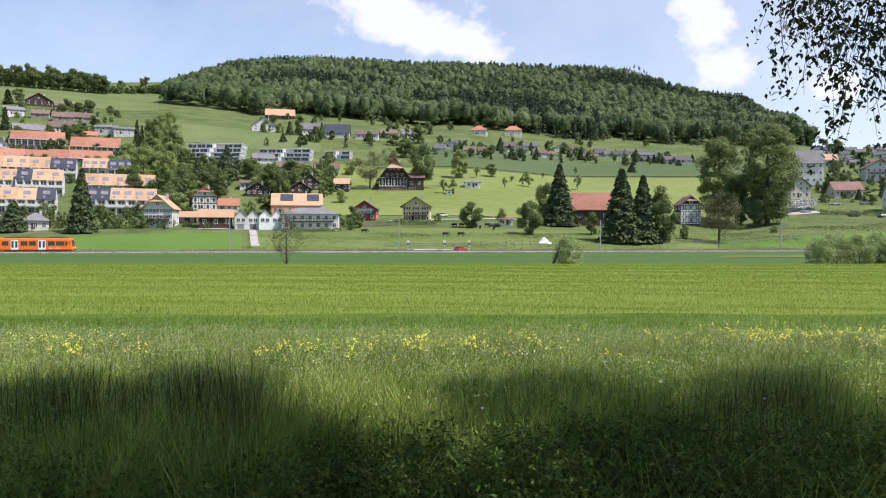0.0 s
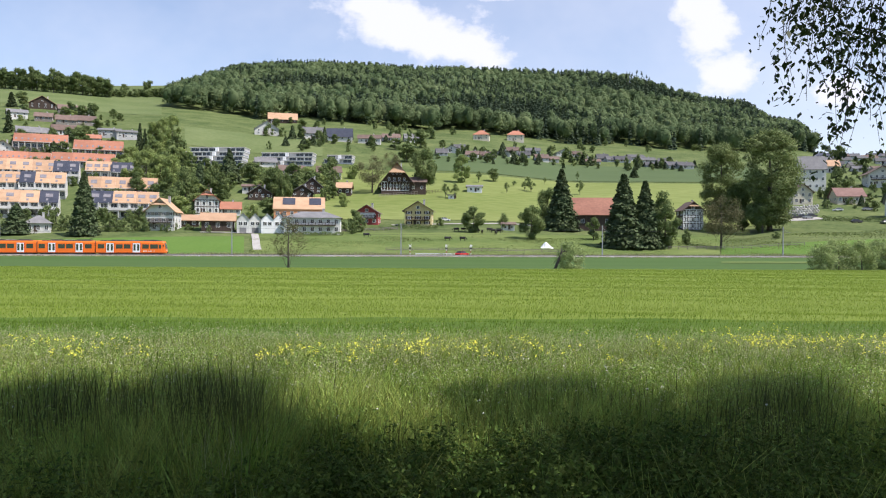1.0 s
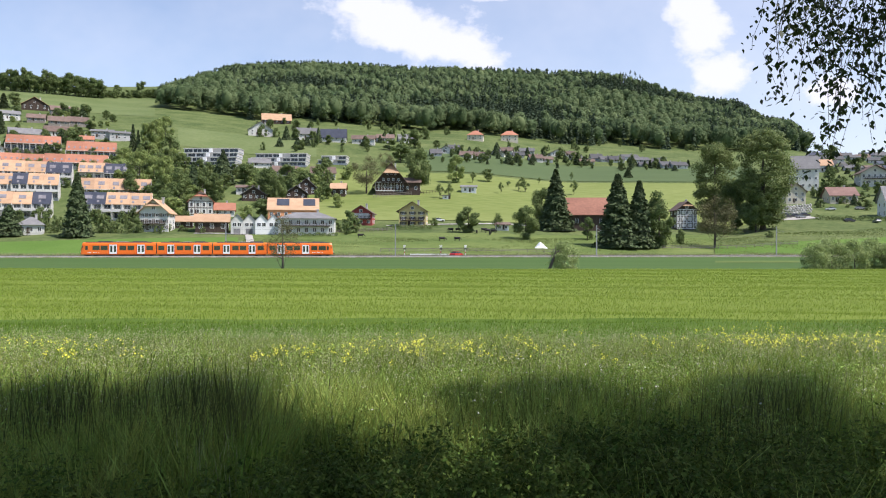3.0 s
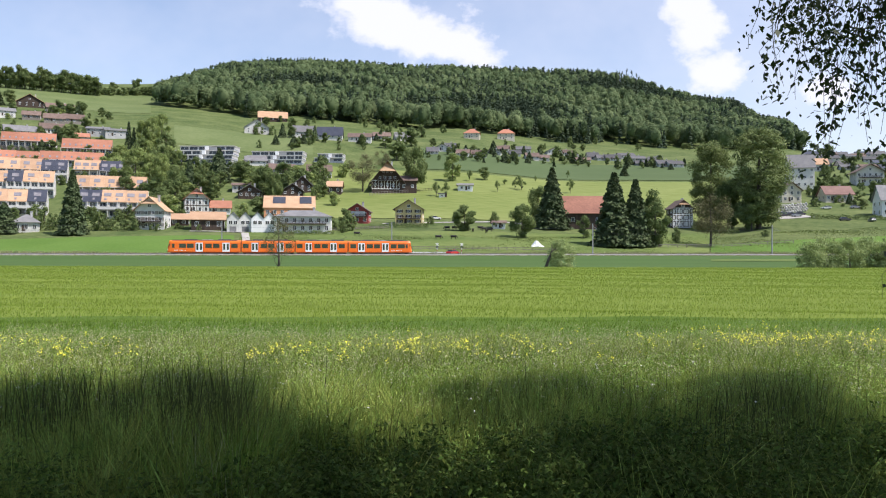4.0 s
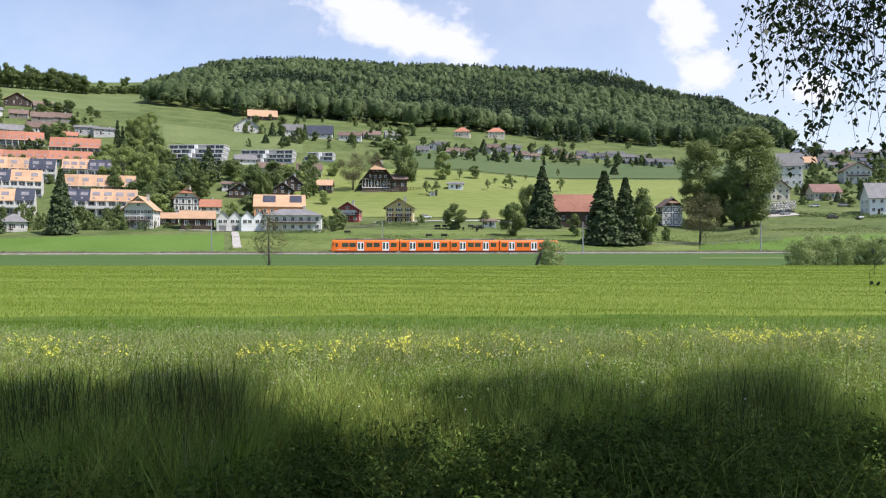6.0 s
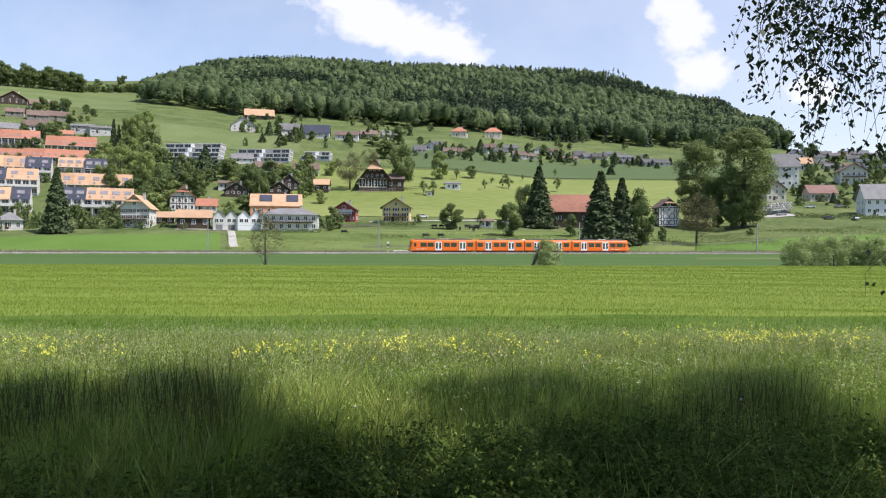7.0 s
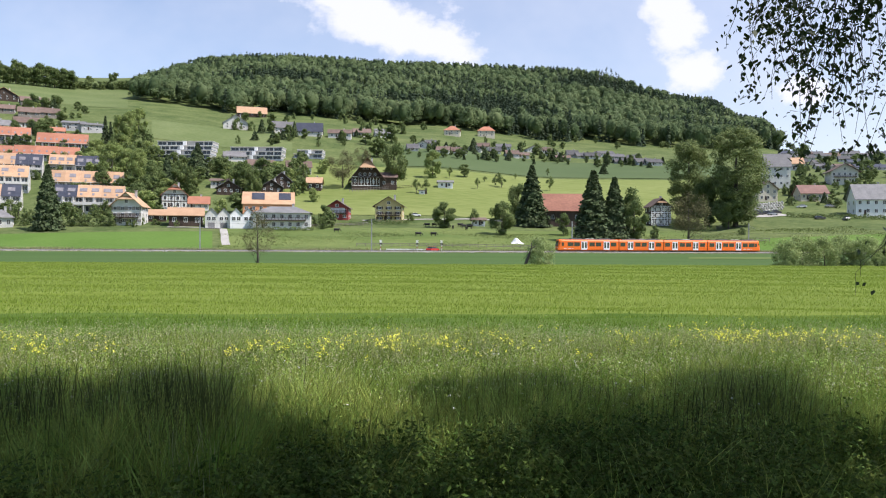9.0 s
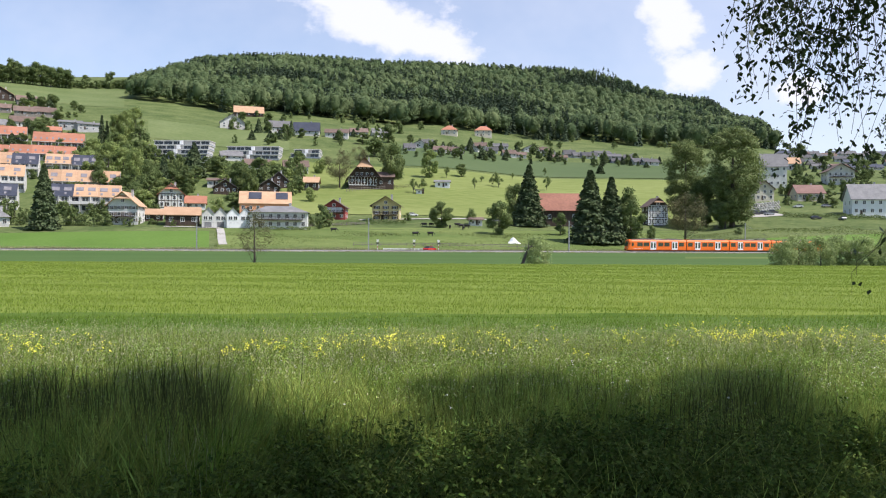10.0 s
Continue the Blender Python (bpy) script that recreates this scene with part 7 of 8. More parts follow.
put(T_BUSH_FAR, -104.8, 260.0, 0.52, 289, 0.54)
put(T_BUSH_FAR, -108.7, 256.5, 0.74, 319, 0.81)
put(T_BUSH_FAR, -133.2, 273.0, 0.65, 237, 0.80)
put(T_BUSH_FAR, -102.0, 287.0, 0.66, 34, 0.62)
put(T_BUSH_FAR, -101.4, 266.0, 0.66, 320, 0.72)
put(T_BUSH_FAR, -94.8, 257.0, 0.50, 0, 0.84)
put(T_BUSH_FAR, -144.1, 265.0, 0.81, 86, 0.60)
put(T_BUSH_FAR, -130.1, 285.5, 0.73, 53, 0.55)
put(T_BUSH_FAR, -109.5, 280.5, 0.92, 55, 0.78)
put(T_MAPLE_FAR, 276.4, 572.5, 0.49, 100, 1.22)
put(T_OAK_FAR, 338.2, 671.0, 0.54, 256, 1.18)
put(T_MAPLE_FAR, 386.5, 669.0, 0.45, 344, 1.02)
put(T_YEW_FAR, 265.8, 548.0, 0.59, 35, 1.12)
put(T_MAPLE_FAR, 381.9, 664.5, 0.59, 121, 0.94)
put(T_YEW_FAR, 327.2, 535.0, 0.65, 161, 1.44)
put(T_OAK_FAR, 338.8, 580.5, 0.39, 224, 0.92)
put(T_YEW_FAR, 314.0, 610.5, 0.45, 309, 1.27)
put(T_YEW_FAR, 397.1, 647.0, 0.81, 64, 1.08)
put(T_MAPLE_FAR, 295.2, 538.5, 0.56, 197, 0.90)
put(T_YEW_FAR, 326.1, 661.0, 0.62, 39, 1.02)
put(T_OAK_FAR, 743.1, 1200.0, 1.12, 310, 0.93)
put(T_YEW_FAR, 314.7, 522.5, 0.51, 39, 1.18)
put(T_YEW_FAR, 411.1, 680.0, 0.85, 10, 1.24)
put(T_MAPLE_FAR, 389.6, 627.0, 0.37, 144, 0.94)
put(T_OAK_FAR, 331.7, 570.0, 0.40, 215, 1.17)
put(T_OAK_FAR, 359.7, 613.5, 0.36, 180, 1.16)
put(T_YEW_FAR, 285.6, 563.0, 0.49, 321, 1.09)
put(T_YEW_FAR, 331.6, 620.5, 0.45, 343, 1.05)
put(T_OAK_FAR, 385.6, 695.5, 0.43, 269, 1.06)
put(T_OAK_FAR, 353.6, 631.0, 0.37, 297, 1.02)
put(T_MAPLE_FAR, 283.9, 529.0, 0.48, 73, 1.29)
put(T_YEW_FAR, 286.2, 573.0, 0.63, 88, 0.93)
put(T_MAPLE_FAR, 334.6, 604.0, 0.58, 203, 1.18)
put(T_MAPLE_FAR, 347.6, 588.5, 0.42, 155, 1.15)
put(T_MAPLE_FAR, 270.3, 554.0, 0.49, 40, 1.33)
put(T_YEW_FAR, 378.5, 613.0, 0.58, 49, 1.18)
put(T_YEW_FAR, 377.8, 599.5, 0.62, 83, 1.40)
put(T_OAK_FAR, 351.0, 575.5, 0.47, 152, 1.10)
put(T_YEW_FAR, 262.5, 548.0, 0.72, 37, 1.35)
put(T_BUSH_FAR, 188.6, 379.5, 1.08, 266, 0.69)
put(T_OAK_FAR, 208.2, 388.5, 0.34, 78, 1.14)
put(T_OAK_FAR, 274.3, 463.0, 0.41, 90, 0.83)
put(T_BUSH_FAR, 243.8, 403.0, 1.10, 180, 0.75)
put(T_MAPLE_FAR, 227.7, 369.5, 0.39, 320, 1.20)
put(T_MAPLE_FAR, 231.4, 482.5, 0.28, 168, 1.03)
put(T_BUSH_FAR, 311.1, 525.5, 1.49, 3, 0.81)
put(T_BUSH_FAR, 190.7, 390.5, 1.02, 203, 0.69)
put(T_MAPLE_FAR, 184.3, 386.5, 0.28, 206, 0.95)
put(T_BUSH_FAR, 234.6, 456.5, 1.13, 59, 0.56)
put(T_OAK_FAR, 329.2, 640.5, 0.51, 282, 0.98)
put(T_BUSH_FAR, 256.7, 531.5, 0.95, 359, 0.68)
put(T_OAK_FAR, 281.9, 549.0, 0.48, 183, 0.86)
put(T_BUSH_FAR, 258.2, 484.0, 0.88, 175, 0.67)
put(T_BUSH_FAR, 284.8, 470.5, 0.85, 155, 0.68)
put(T_OAK_FAR, 247.0, 431.5, 0.31, 53, 0.81)
put(T_OAK_FAR, 223.6, 371.0, 0.27, 329, 0.93)
put(T_MAPLE_FAR, 279.6, 551.5, 0.50, 359, 1.15)
put(T_OAK_FAR, 342.7, 546.5, 0.35, 121, 1.14)
put(T_BUSH_FAR, 187.9, 385.5, 0.89, 143, 0.61)
put(T_OAK_FAR, 376.7, 608.0, 0.42, 155, 0.93)
put(T_BUSH_FAR, 224.6, 425.5, 1.11, 99, 0.80)
put(T_BUSH_FAR, 293.9, 503.5, 1.61, 156, 0.71)
put(T_BUSH_FAR, 235.4, 402.0, 1.31, 59, 0.69)
put(T_BUSH_FAR, 225.5, 406.5, 0.90, 31, 0.55)
put(T_OAK_FAR, 300.8, 497.5, 0.45, 133, 0.95)
put(T_BUSH_FAR, 229.6, 456.0, 0.85, 186, 0.64)
put(T_OAK_FAR, 245.6, 432.5, 0.35, 41, 0.97)
put(T_BUSH_FAR, 307.1, 513.5, 1.68, 55, 0.62)
put(T_OAK_FAR, 261.7, 431.5, 0.30, 144, 1.17)
put(T_BUSH_FAR, 237.2, 467.0, 1.35, 218, 0.57)
put(T_MAPLE_FAR, 214.6, 438.5, 0.28, 259, 0.97)
put(T_MAPLE_FAR, 274.8, 503.5, 0.45, 201, 1.37)
put(T_OAK_FAR, 242.6, 473.0, 0.34, 130, 0.91)
put(T_MAPLE_FAR, 193.5, 387.0, 0.22, 64, 0.92)
put(T_BUSH_FAR, 248.0, 415.0, 0.74, 352, 0.67)
put(T_OAK_FAR, 244.1, 390.5, 0.23, 326, 1.13)
put(T_BUSH_FAR, 248.8, 482.5, 0.97, 308, 0.71)
put(T_MAPLE_FAR, 236.9, 417.5, 0.38, 11, 1.23)
put(T_BUSH_FAR, 256.8, 434.5, 1.21, 44, 0.83)
put(T_OAK_FAR, -147.0, 729.0, 0.44, 304, 0.92)
put(T_BUSH_FAR, -116.0, 731.5, 1.38, 141, 0.65)
put(T_BUSH_FAR, 34.2, 758.5, 1.85, 243, 0.81)
put(T_OAK_FAR, -111.9, 664.5, 0.51, 192, 1.10)
put(T_BUSH_FAR, -157.8, 668.0, 1.61, 217, 0.80)
put(T_OAK_FAR, -98.9, 735.0, 0.39, 98, 0.94)
put(T_OAK_FAR, 71.2, 842.5, 0.63, 165, 0.94)
put(T_OAK_FAR, -37.7, 832.5, 0.36, 302, 0.82)
put(T_BUSH_FAR, -49.3, 709.5, 1.50, 356, 0.58)
put(T_OAK_FAR, -75.6, 767.0, 0.38, 249, 1.08)
put(T_OAK_FAR, -156.1, 703.0, 0.46, 181, 0.94)
put(T_BUSH_FAR, -40.5, 765.0, 1.91, 185, 0.65)
put(T_BUSH_FAR, -67.4, 737.5, 1.84, 7, 0.56)
put(T_OAK_FAR, -115.1, 689.5, 0.50, 238, 0.94)
put(T_BUSH_FAR, -128.5, 650.0, 1.11, 24, 0.55)
put(T_OAK_FAR, 15.0, 818.5, 0.53, 0, 0.79)
put(T_OAK_FAR, 19.5, 833.0, 0.55, 288, 0.92)
put(T_OAK_FAR, -126.8, 667.0, 0.37, 103, 1.13)
put(T_BUSH_FAR, -55.8, 750.0, 1.86, 108, 0.69)
put(T_OAK_FAR, -143.4, 637.0, 0.40, 215, 1.19)
put(T_BUSH_FAR, -49.6, 727.5, 1.38, 132, 0.69)
put(T_BUSH_FAR, 7.3, 731.5, 1.80, 254, 0.79)
put(T_BUSH_FAR, -14.0, 730.5, 1.54, 61, 0.72)
put(T_OAK_FAR, -210.3, 600.0, 0.40, 348, 1.20)
put(T_OAK_FAR, -152.0, 692.0, 0.54, 70, 0.96)
put(T_OAK_FAR, -155.0, 695.0, 0.37, 261, 0.83)
put(T_BUSH_FAR, 129.6, 743.0, 1.31, 327, 0.80)
put(T_BUSH_FAR, 138.3, 788.5, 1.76, 11, 0.70)
put(T_OAK_FAR, 253.5, 786.5, 0.44, 59, 1.03)
put(T_OAK_FAR, 276.8, 851.5, 0.53, 332, 1.17)
put(T_OAK_FAR, 184.6, 783.5, 0.50, 208, 0.82)
put(T_BUSH_FAR, 129.7, 723.0, 1.29, 190, 0.77)
put(T_BUSH_FAR, 199.5, 747.5, 1.00, 55, 0.64)
put(T_OAK_FAR, 95.8, 696.0, 0.30, 178, 1.03)
put(T_OAK_FAR, 134.4, 701.5, 0.43, 192, 1.22)
put(T_OAK_FAR, 256.0, 790.0, 0.45, 151, 1.10)
put(T_BUSH_FAR, 60.4, 669.0, 1.33, 191, 0.57)
put(T_BUSH_FAR, 163.9, 787.5, 1.62, 49, 0.71)
put(T_OAK_FAR, 259.8, 785.5, 0.46, 252, 1.10)
put(T_BUSH_FAR, 264.2, 815.0, 1.06, 217, 0.61)
put(T_BUSH_FAR, 130.4, 737.0, 1.37, 147, 0.64)
put(T_OAK_FAR, 190.5, 723.5, 0.51, 210, 0.78)
put(T_BUSH_FAR, 281.3, 851.0, 1.17, 166, 0.66)
put(T_BUSH_FAR, 98.3, 693.0, 1.25, 352, 0.55)
put(T_OAK_FAR, -519.0, 872.5, 1.74, 23, 0.91)
put(T_OAK_FAR, -515.0, 873.0, 1.64, 145, 0.73)
put(T_OAK_FAR, -510.4, 873.0, 1.50, 350, 0.91)
put(T_MAPLE_FAR, -508.0, 873.5, 1.70, 102, 1.17)
put(T_OAK_FAR, -503.1, 872.5, 1.63, 36, 0.86)
put(T_OAK_FAR, -490.0, 864.0, 1.34, 13, 0.98)
put(T_OAK_FAR, -487.0, 862.0, 1.36, 185, 1.17)
put(T_MAPLE_FAR, -478.7, 858.0, 1.97, 140, 0.90)
put(T_OAK_FAR, -471.9, 855.0, 1.49, 200, 0.88)
put(T_MAPLE_FAR, -470.0, 854.5, 1.89, 286, 0.81)
put(T_OAK_FAR, -463.2, 852.5, 1.27, 103, 1.19)
put(T_MAPLE_FAR, -458.8, 851.5, 2.17, 247, 0.71)
put(T_OAK_FAR, -453.8, 851.0, 1.62, 63, 0.87)
put(T_OAK_FAR, -448.2, 851.0, 1.36, 314, 1.11)
put(T_OAK_FAR, -445.3, 851.5, 1.27, 279, 0.99)
put(T_OAK_FAR, -440.9, 852.0, 1.27, 132, 1.17)
put(T_MAPLE_FAR, -436.0, 853.0, 2.20, 174, 0.75)
put(T_OAK_FAR, -430.5, 855.0, 1.40, 116, 0.93)
put(T_OAK_FAR, -429.3, 855.0, 1.58, 258, 0.77)
put(T_OAK_FAR, -423.8, 857.0, 1.40, 317, 0.88)
put(T_OAK_FAR, -419.7, 858.5, 1.37, 144, 0.84)
put(T_OAK_FAR, -417.1, 859.5, 1.55, 20, 1.02)
put(T_OAK_FAR, -413.5, 860.5, 1.80, 180, 0.85)
put(T_MAPLE_FAR, -408.4, 862.5, 1.88, 155, 1.06)
put(T_OAK_FAR, -405.0, 863.5, 1.62, 178, 0.95)
put(T_MAPLE_FAR, -399.8, 864.5, 1.79, 89, 1.16)
put(T_OAK_FAR, -397.6, 865.5, 1.36, 319, 0.93)
put(T_OAK_FAR, -390.5, 866.5, 1.57, 198, 0.91)
put(T_OAK_FAR, -389.1, 866.5, 1.45, 226, 1.04)
put(T_OAK_FAR, -383.1, 867.5, 1.47, 21, 0.97)
put(T_BUSH_FAR, -396.1, 876.0, 1.94, 138, 1.15)
put(T_BUSH_FAR, -390.3, 874.5, 2.25, 236, 1.15)
put(T_BUSH_FAR, -384.2, 872.5, 1.93, 161, 1.15)
put(T_BUSH_FAR, -386.7, 890.0, 1.97, 291, 1.15)
put(T_BUSH_FAR, -380.2, 887.0, 1.96, 308, 1.15)
put(T_BUSH_FAR, -373.7, 884.0, 2.28, 94, 1.15)
put(T_BUSH_FAR, -375.1, 900.0, 2.32, 342, 1.15)
put(T_BUSH_FAR, -368.2, 896.0, 1.65, 258, 1.15)
put(T_BUSH_FAR, -361.3, 892.0, 2.30, 156, 1.15)
put(T_BUSH_FAR, -361.6, 906.0, 2.00, 112, 1.15)
put(T_BUSH_FAR, -354.3, 901.0, 1.99, 241, 1.15)
put(T_BUSH_FAR, -346.7, 895.0, 1.98, 20, 1.15)
put(T_BUSH_FAR, -346.4, 908.0, 2.01, 116, 1.15)
put(T_BUSH_FAR, -338.6, 901.5, 2.32, 142, 1.15)
put(T_BUSH_FAR, -331.2, 896.0, 2.64, 156, 1.15)
put(T_BUSH_FAR, -330.9, 909.5, 2.68, 119, 1.15)
put(T_MAPLE_FAR, -349.0, 901.0, 1.55, 13, 1.08)
put(T_OAK_FAR, -379.4, 905.5, 0.95, 147, 1.12)
put(T_SHRUB, 33.64, 68.6, 1.00, 355, 0.80)
put(T_SHRUB, 35.67, 69.6, 1.14, 184, 0.87)
put(T_SHRUB, 37.69, 69.5, 1.11, 272, 0.82)
put(T_SHRUB, 40.20, 70.8, 1.16, 216, 0.84)
put(T_SHRUB, 41.28, 69.1, 1.12, 349, 0.88)
put(T_SHRUB, 43.47, 69.0, 1.10, 117, 0.81)
put(T_SHRUB, 11.20, 68.5, 1.04, 230, 0.75)
put(T_SAPLING, -13.87, 68.0, 1.17, 204, 0.85)

bank = random.Random(17)
for i in range(60):     # the leafy bank beside the terraces
    y = bank.uniform(300, 450)
    a, b = (-0.366, -0.318) if y < 365 else (-0.405, -0.325)
    put(bank.choice((T_LIGHT_FAR, T_LIGHT_FAR, T_MAPLE_FAR, T_BUSH_FAR)), bank.uniform(a, b) * y, y, bank.uniform(0.5, 0.9), bank.uniform(0, 360), bank.uniform(0.8, 1.2))

for i in range(34):     # gardens between the upper houses
    y = bank.uniform(440, 640)
    put(bank.choice((T_LIGHT_FAR, T_MAPLE_FAR, T_OAK_FAR, T_BUSH_FAR)), bank.uniform(-0.56, -0.415) * y, y, bank.uniform(0.35, 0.65), bank.uniform(0, 360), bank.uniform(0.9, 1.3))
for i in range(46):     # gardens round the houses above the yard
    y = bank.uniform(335, 500)
    put(bank.choice((T_MAPLE_FAR, T_OAK_FAR, T_BUSH_FAR, T_BUSH_FAR, T_YEW_FAR)), bank.uniform(0.47, 0.64) * y, y, bank.uniform(0.3, 0.6), bank.uniform(0, 360), bank.uniform(0.9, 1.4))
for x0, y0, w, d, turn in TERRACES:     # shrubs in the front gardens of the terraces
    for i in range(int(w / 3.2)):
        if bank.random() < 0.7:
            m = pose(x0, y0, 0, 0, 0, turn) @ Vector((-w / 2 + 3.2 * (i + bank.random()), -d / 2 - bank.uniform(2.4, 5.0), 0))
            put(T_BUSH_FAR, m.x, m.y, bank.uniform(0.7, 1.35), bank.uniform(0, 360), bank.uniform(0.7, 1.2))
for i in range(10):     # a thin row of pines on the ridge
    y = bank.uniform(1120, 1190)
    put(T_PINE, (0.236 + 0.0032 * i) * y, y, bank.uniform(1.0, 1.25), bank.uniform(0, 360), bank.uniform(0.8, 1.1))

for k in (*KINDS, COW):     # the patterns themselves go
    for o in (*k.children_recursive, k):
        bpy.data.objects.remove(o)

# ---- railway and field details ----
def mast(x, y):
    root = thing("catenary_mast", "slim grey steel catenary mast beside the track", "mast", pose(x, y, 0.0, 0, 0, 9), "catenary masts")
    part("pole", Geo().loft([[(a * s, b * s, z) for a, b in ((-0.13, -0.13), (0.13, -0.13), (0.13, 0.13), (-0.13, 0.13))] for z, s in ((-0.3, 1.15), (8.6, 0.8))]), M_GREY, root)
    part("arm", Geo().tube([(0, 0, 6.9), (0, -3.4, 7.0)], [0.05, 0.04], 6).tube([(0, 0, 7.9), (0, -3.2, 7.05)], [0.03, 0.03], 6), M_GREY, root)
    part("insulator", Geo().tube([(0, -0.4, 6.9), (0, -0.8, 6.92)], [0.09, 0.09], 8), M_TILE_BROWN, root)


for s in (-170, -108, -54, -11.5, 43, 96, 150):
    mast(s * math.cos(radians(9)), TRACK_Y + s * math.sin(radians(9)) + 3.4)
g = Geo()
c9, s9 = math.cos(radians(9)), math.sin(radians(9))
for zz in (5.75, 7.0):
    g.tube([(s * c9, TRACK_Y + s * s9, zz + 0.12 * math.sin(s * 0.06)) for s in range(-220, 221, 20)], [0.018] * 23, 4)
tagged(part("catenary_wire", g, M_DARK), "thin dark overhead wires above the track", "wire", kind="structure")


def rough_verge():
    """Straw and green tufts along the railway."""
    rng = np.random.default_rng(81)
    n = 26000
    s = rng.uniform(-150, 160, n)
    o = np.where(rng.uniform(0, 1, n) < 0.75, rng.uniform(3.0, 9.5, n), rng.uniform(-4.0, -2.7, n))
    x, y = s * c9 - o * s9, TRACK_Y + s * s9 + o * c9
    lush = np.array([noise.noise((a * 0.06, b * 0.1, 8.0)) for a, b in zip(x, y)])
    h = np.where(o > 0, 0.85 + 0.5 * lush, 0.30) * rng.uniform(0.6, 1.3, n)
    me = blade_mesh("verge_grass", x, y, hill(x, y), np.maximum(h, 0.1), rng.uniform(0.08, 0.2, n), M_VERGE, rng, 0.3, 0.05)
    tagged(new("verge_grass", me), "rough straw-green grass along the railway", "grass", kind="stuff")


def slope_tufts():
    """Uneven pasture tufts on the slope behind the railway."""
    rng = np.random.default_rng(83)
    n = 60000
    s = rng.uniform(-140, 175, n)
    o = 8 + 52 * rng.uniform(0, 1, n) ** 0.8
    x, y = s * c9 - o * s9, TRACK_Y + s * s9 + o * c9
    patch = np.array([noise.noise((a * 0.045, b * 0.07, 12.0)) for a, b in zip(x, y)])
    keep = (patch + rng.normal(0, 0.2, n) > -0.05) & ~((x / y < -0.255) & (o < 60))
    x, y, patch = x[keep], y[keep], patch[keep]
    h = (0.22 + 0.3 * np.maximum(patch, 0)) * rng.uniform(0.6, 1.4, len(x))
    me = blade_mesh("pasture_tufts", x, y, hill(x, y), h, rng.uniform(0.15, 0.4, len(x)), M_TUFT, rng, 0.5, 0.0)
    tagged(new("pasture_tufts", me), "uneven tufts of pasture grass on the slope", "grass", kind="stuff")


M_TUFT = material("pasture_blade", (0.13, 0.185, 0.05), (0.25, 0.28, 0.11), 0.8, 0.03, 0.5, 0.0, "island", 0.35, back=0.3, spec=0.1)
slope_tufts()
M_VERGE = material("verge_blade", (0.22, 0.235, 0.095), (0.36, 0.35, 0.18), 0.8, 0.08, 2.0, 0.0, "island", 0.3, back=0.3)
rough_verge()


def crossing():
    """Level crossing: white rails, two warning posts, gate rail."""
    for s, o in ((-8.6, 3.6), (1.0, 3.9), (7.6, 4.2)):
        x, y = s * c9 - o * s9, TRACK_Y + s * s9 + o * c9
        root = thing("crossing_signal", "white and red level crossing signal post", "signal", pose(x, y, hz(x, y), 0, 0, 9), "level crossing signals")
        part("post", Geo().tube([(0, 0, -0.2), (0, 0, 3.2)], [0.08, 0.07], 8), M_WHITE, root)
        part("band", Geo().tube([(0, 0, 1.0), (0, 0, 1.5)], [0.10, 0.10], 8), M_REDWALL, root)
        for t in (38, -38):
            b = part("cross_bar", Geo().box(-0.45, 0.45, -0.12, -0.08, -0.07, 0.07), M_WHITE, root)
            b.matrix_basis = pose(0, 0, 2.85, 0, t, 0)
        part("lamp_box", Geo().box(-0.3, 0.3, -0.16, -0.02, 2.0, 2.4), M_DARK, root)
    o = 4.6
    root = thing("guard_rail", "low white guard rail at the level crossing", "railing", pose(-7.0 * c9 - o * s9, TRACK_Y - 7.0 * s9 + o * c9, hz(-7, TRACK_Y + 4), 0, 0, 9))
    part("rail_bar", Geo().box(0, 13.0, -0.05, 0.05, 0.62, 0.86), M_WHITE, root)
    part("rail_bar", Geo().box(0, 13.0, -0.05, 0.05, 0.20, 0.40), M_WHITE, root)
    for i in range(8):
        part("post", Geo().box(i * 1.85, i * 1.85 + 0.12, -0.06, 0.06, -0.2, 0.95), M_WHITE, root)


crossing()


def car(label, x, y, turn, paint):
    root = thing("car", label, "car", pose(x, y, hz(x, y) + 0.02, 0, 0, turn), "cars")
    side = [(-2.1, 0.35), (-2.15, 0.75), (-1.95, 0.98), (-1.2, 1.02), (1.1, 0.98), (2.0, 0.80), (2.12, 0.5), (2.05, 0.32)]
    g = Geo()
    g.loft([[(px, yy, pz) for px, pz in side] for yy in (-0.86, 0.86)])
    body = part("body", g, paint, root)
    cab = [(-1.75, 0.98), (-1.35, 1.44), (0.25, 1.48), (1.05, 0.98)]
    part("glasshouse", Geo().loft([[(px, yy * (0.82 if pz > 1.2 else 1.0), pz) for px, pz in cab] for yy in (-0.80, 0.80)]), M_GLASS, root)
    part("roof_panel", Geo().box(-1.3, 0.25, -0.66, 0.66, 1.46, 1.51), paint, root)
    for wx in (-1.3, 1.3):
        for wy in (-0.88, 0.72):
            part("wheel", Geo().loft([[(wx + 0.32 * math.cos(t * 0.5236), yy, 0.32 + 0.32 * math.sin(t * 0.5236)) for t in range(12)] for yy in (wy, wy + 0.16)]), M_DARK, root)
    for wy in (-0.6, 0.6):
        part("headlight", Geo().box(2.05, 2.13, wy - 0.16, wy + 0.16, 0.58, 0.72), M_WHITE, body)
    return root


M_REDCAR = material("red_car_paint", (0.5, 0.03, 0.03), (0.55, 0.04, 0.035), 0.25, 0.5, 4.0, 0.0, spec=0.6)
car("small red car waiting by the level crossing", 4.6, 202.2, 55, M_REDCAR)



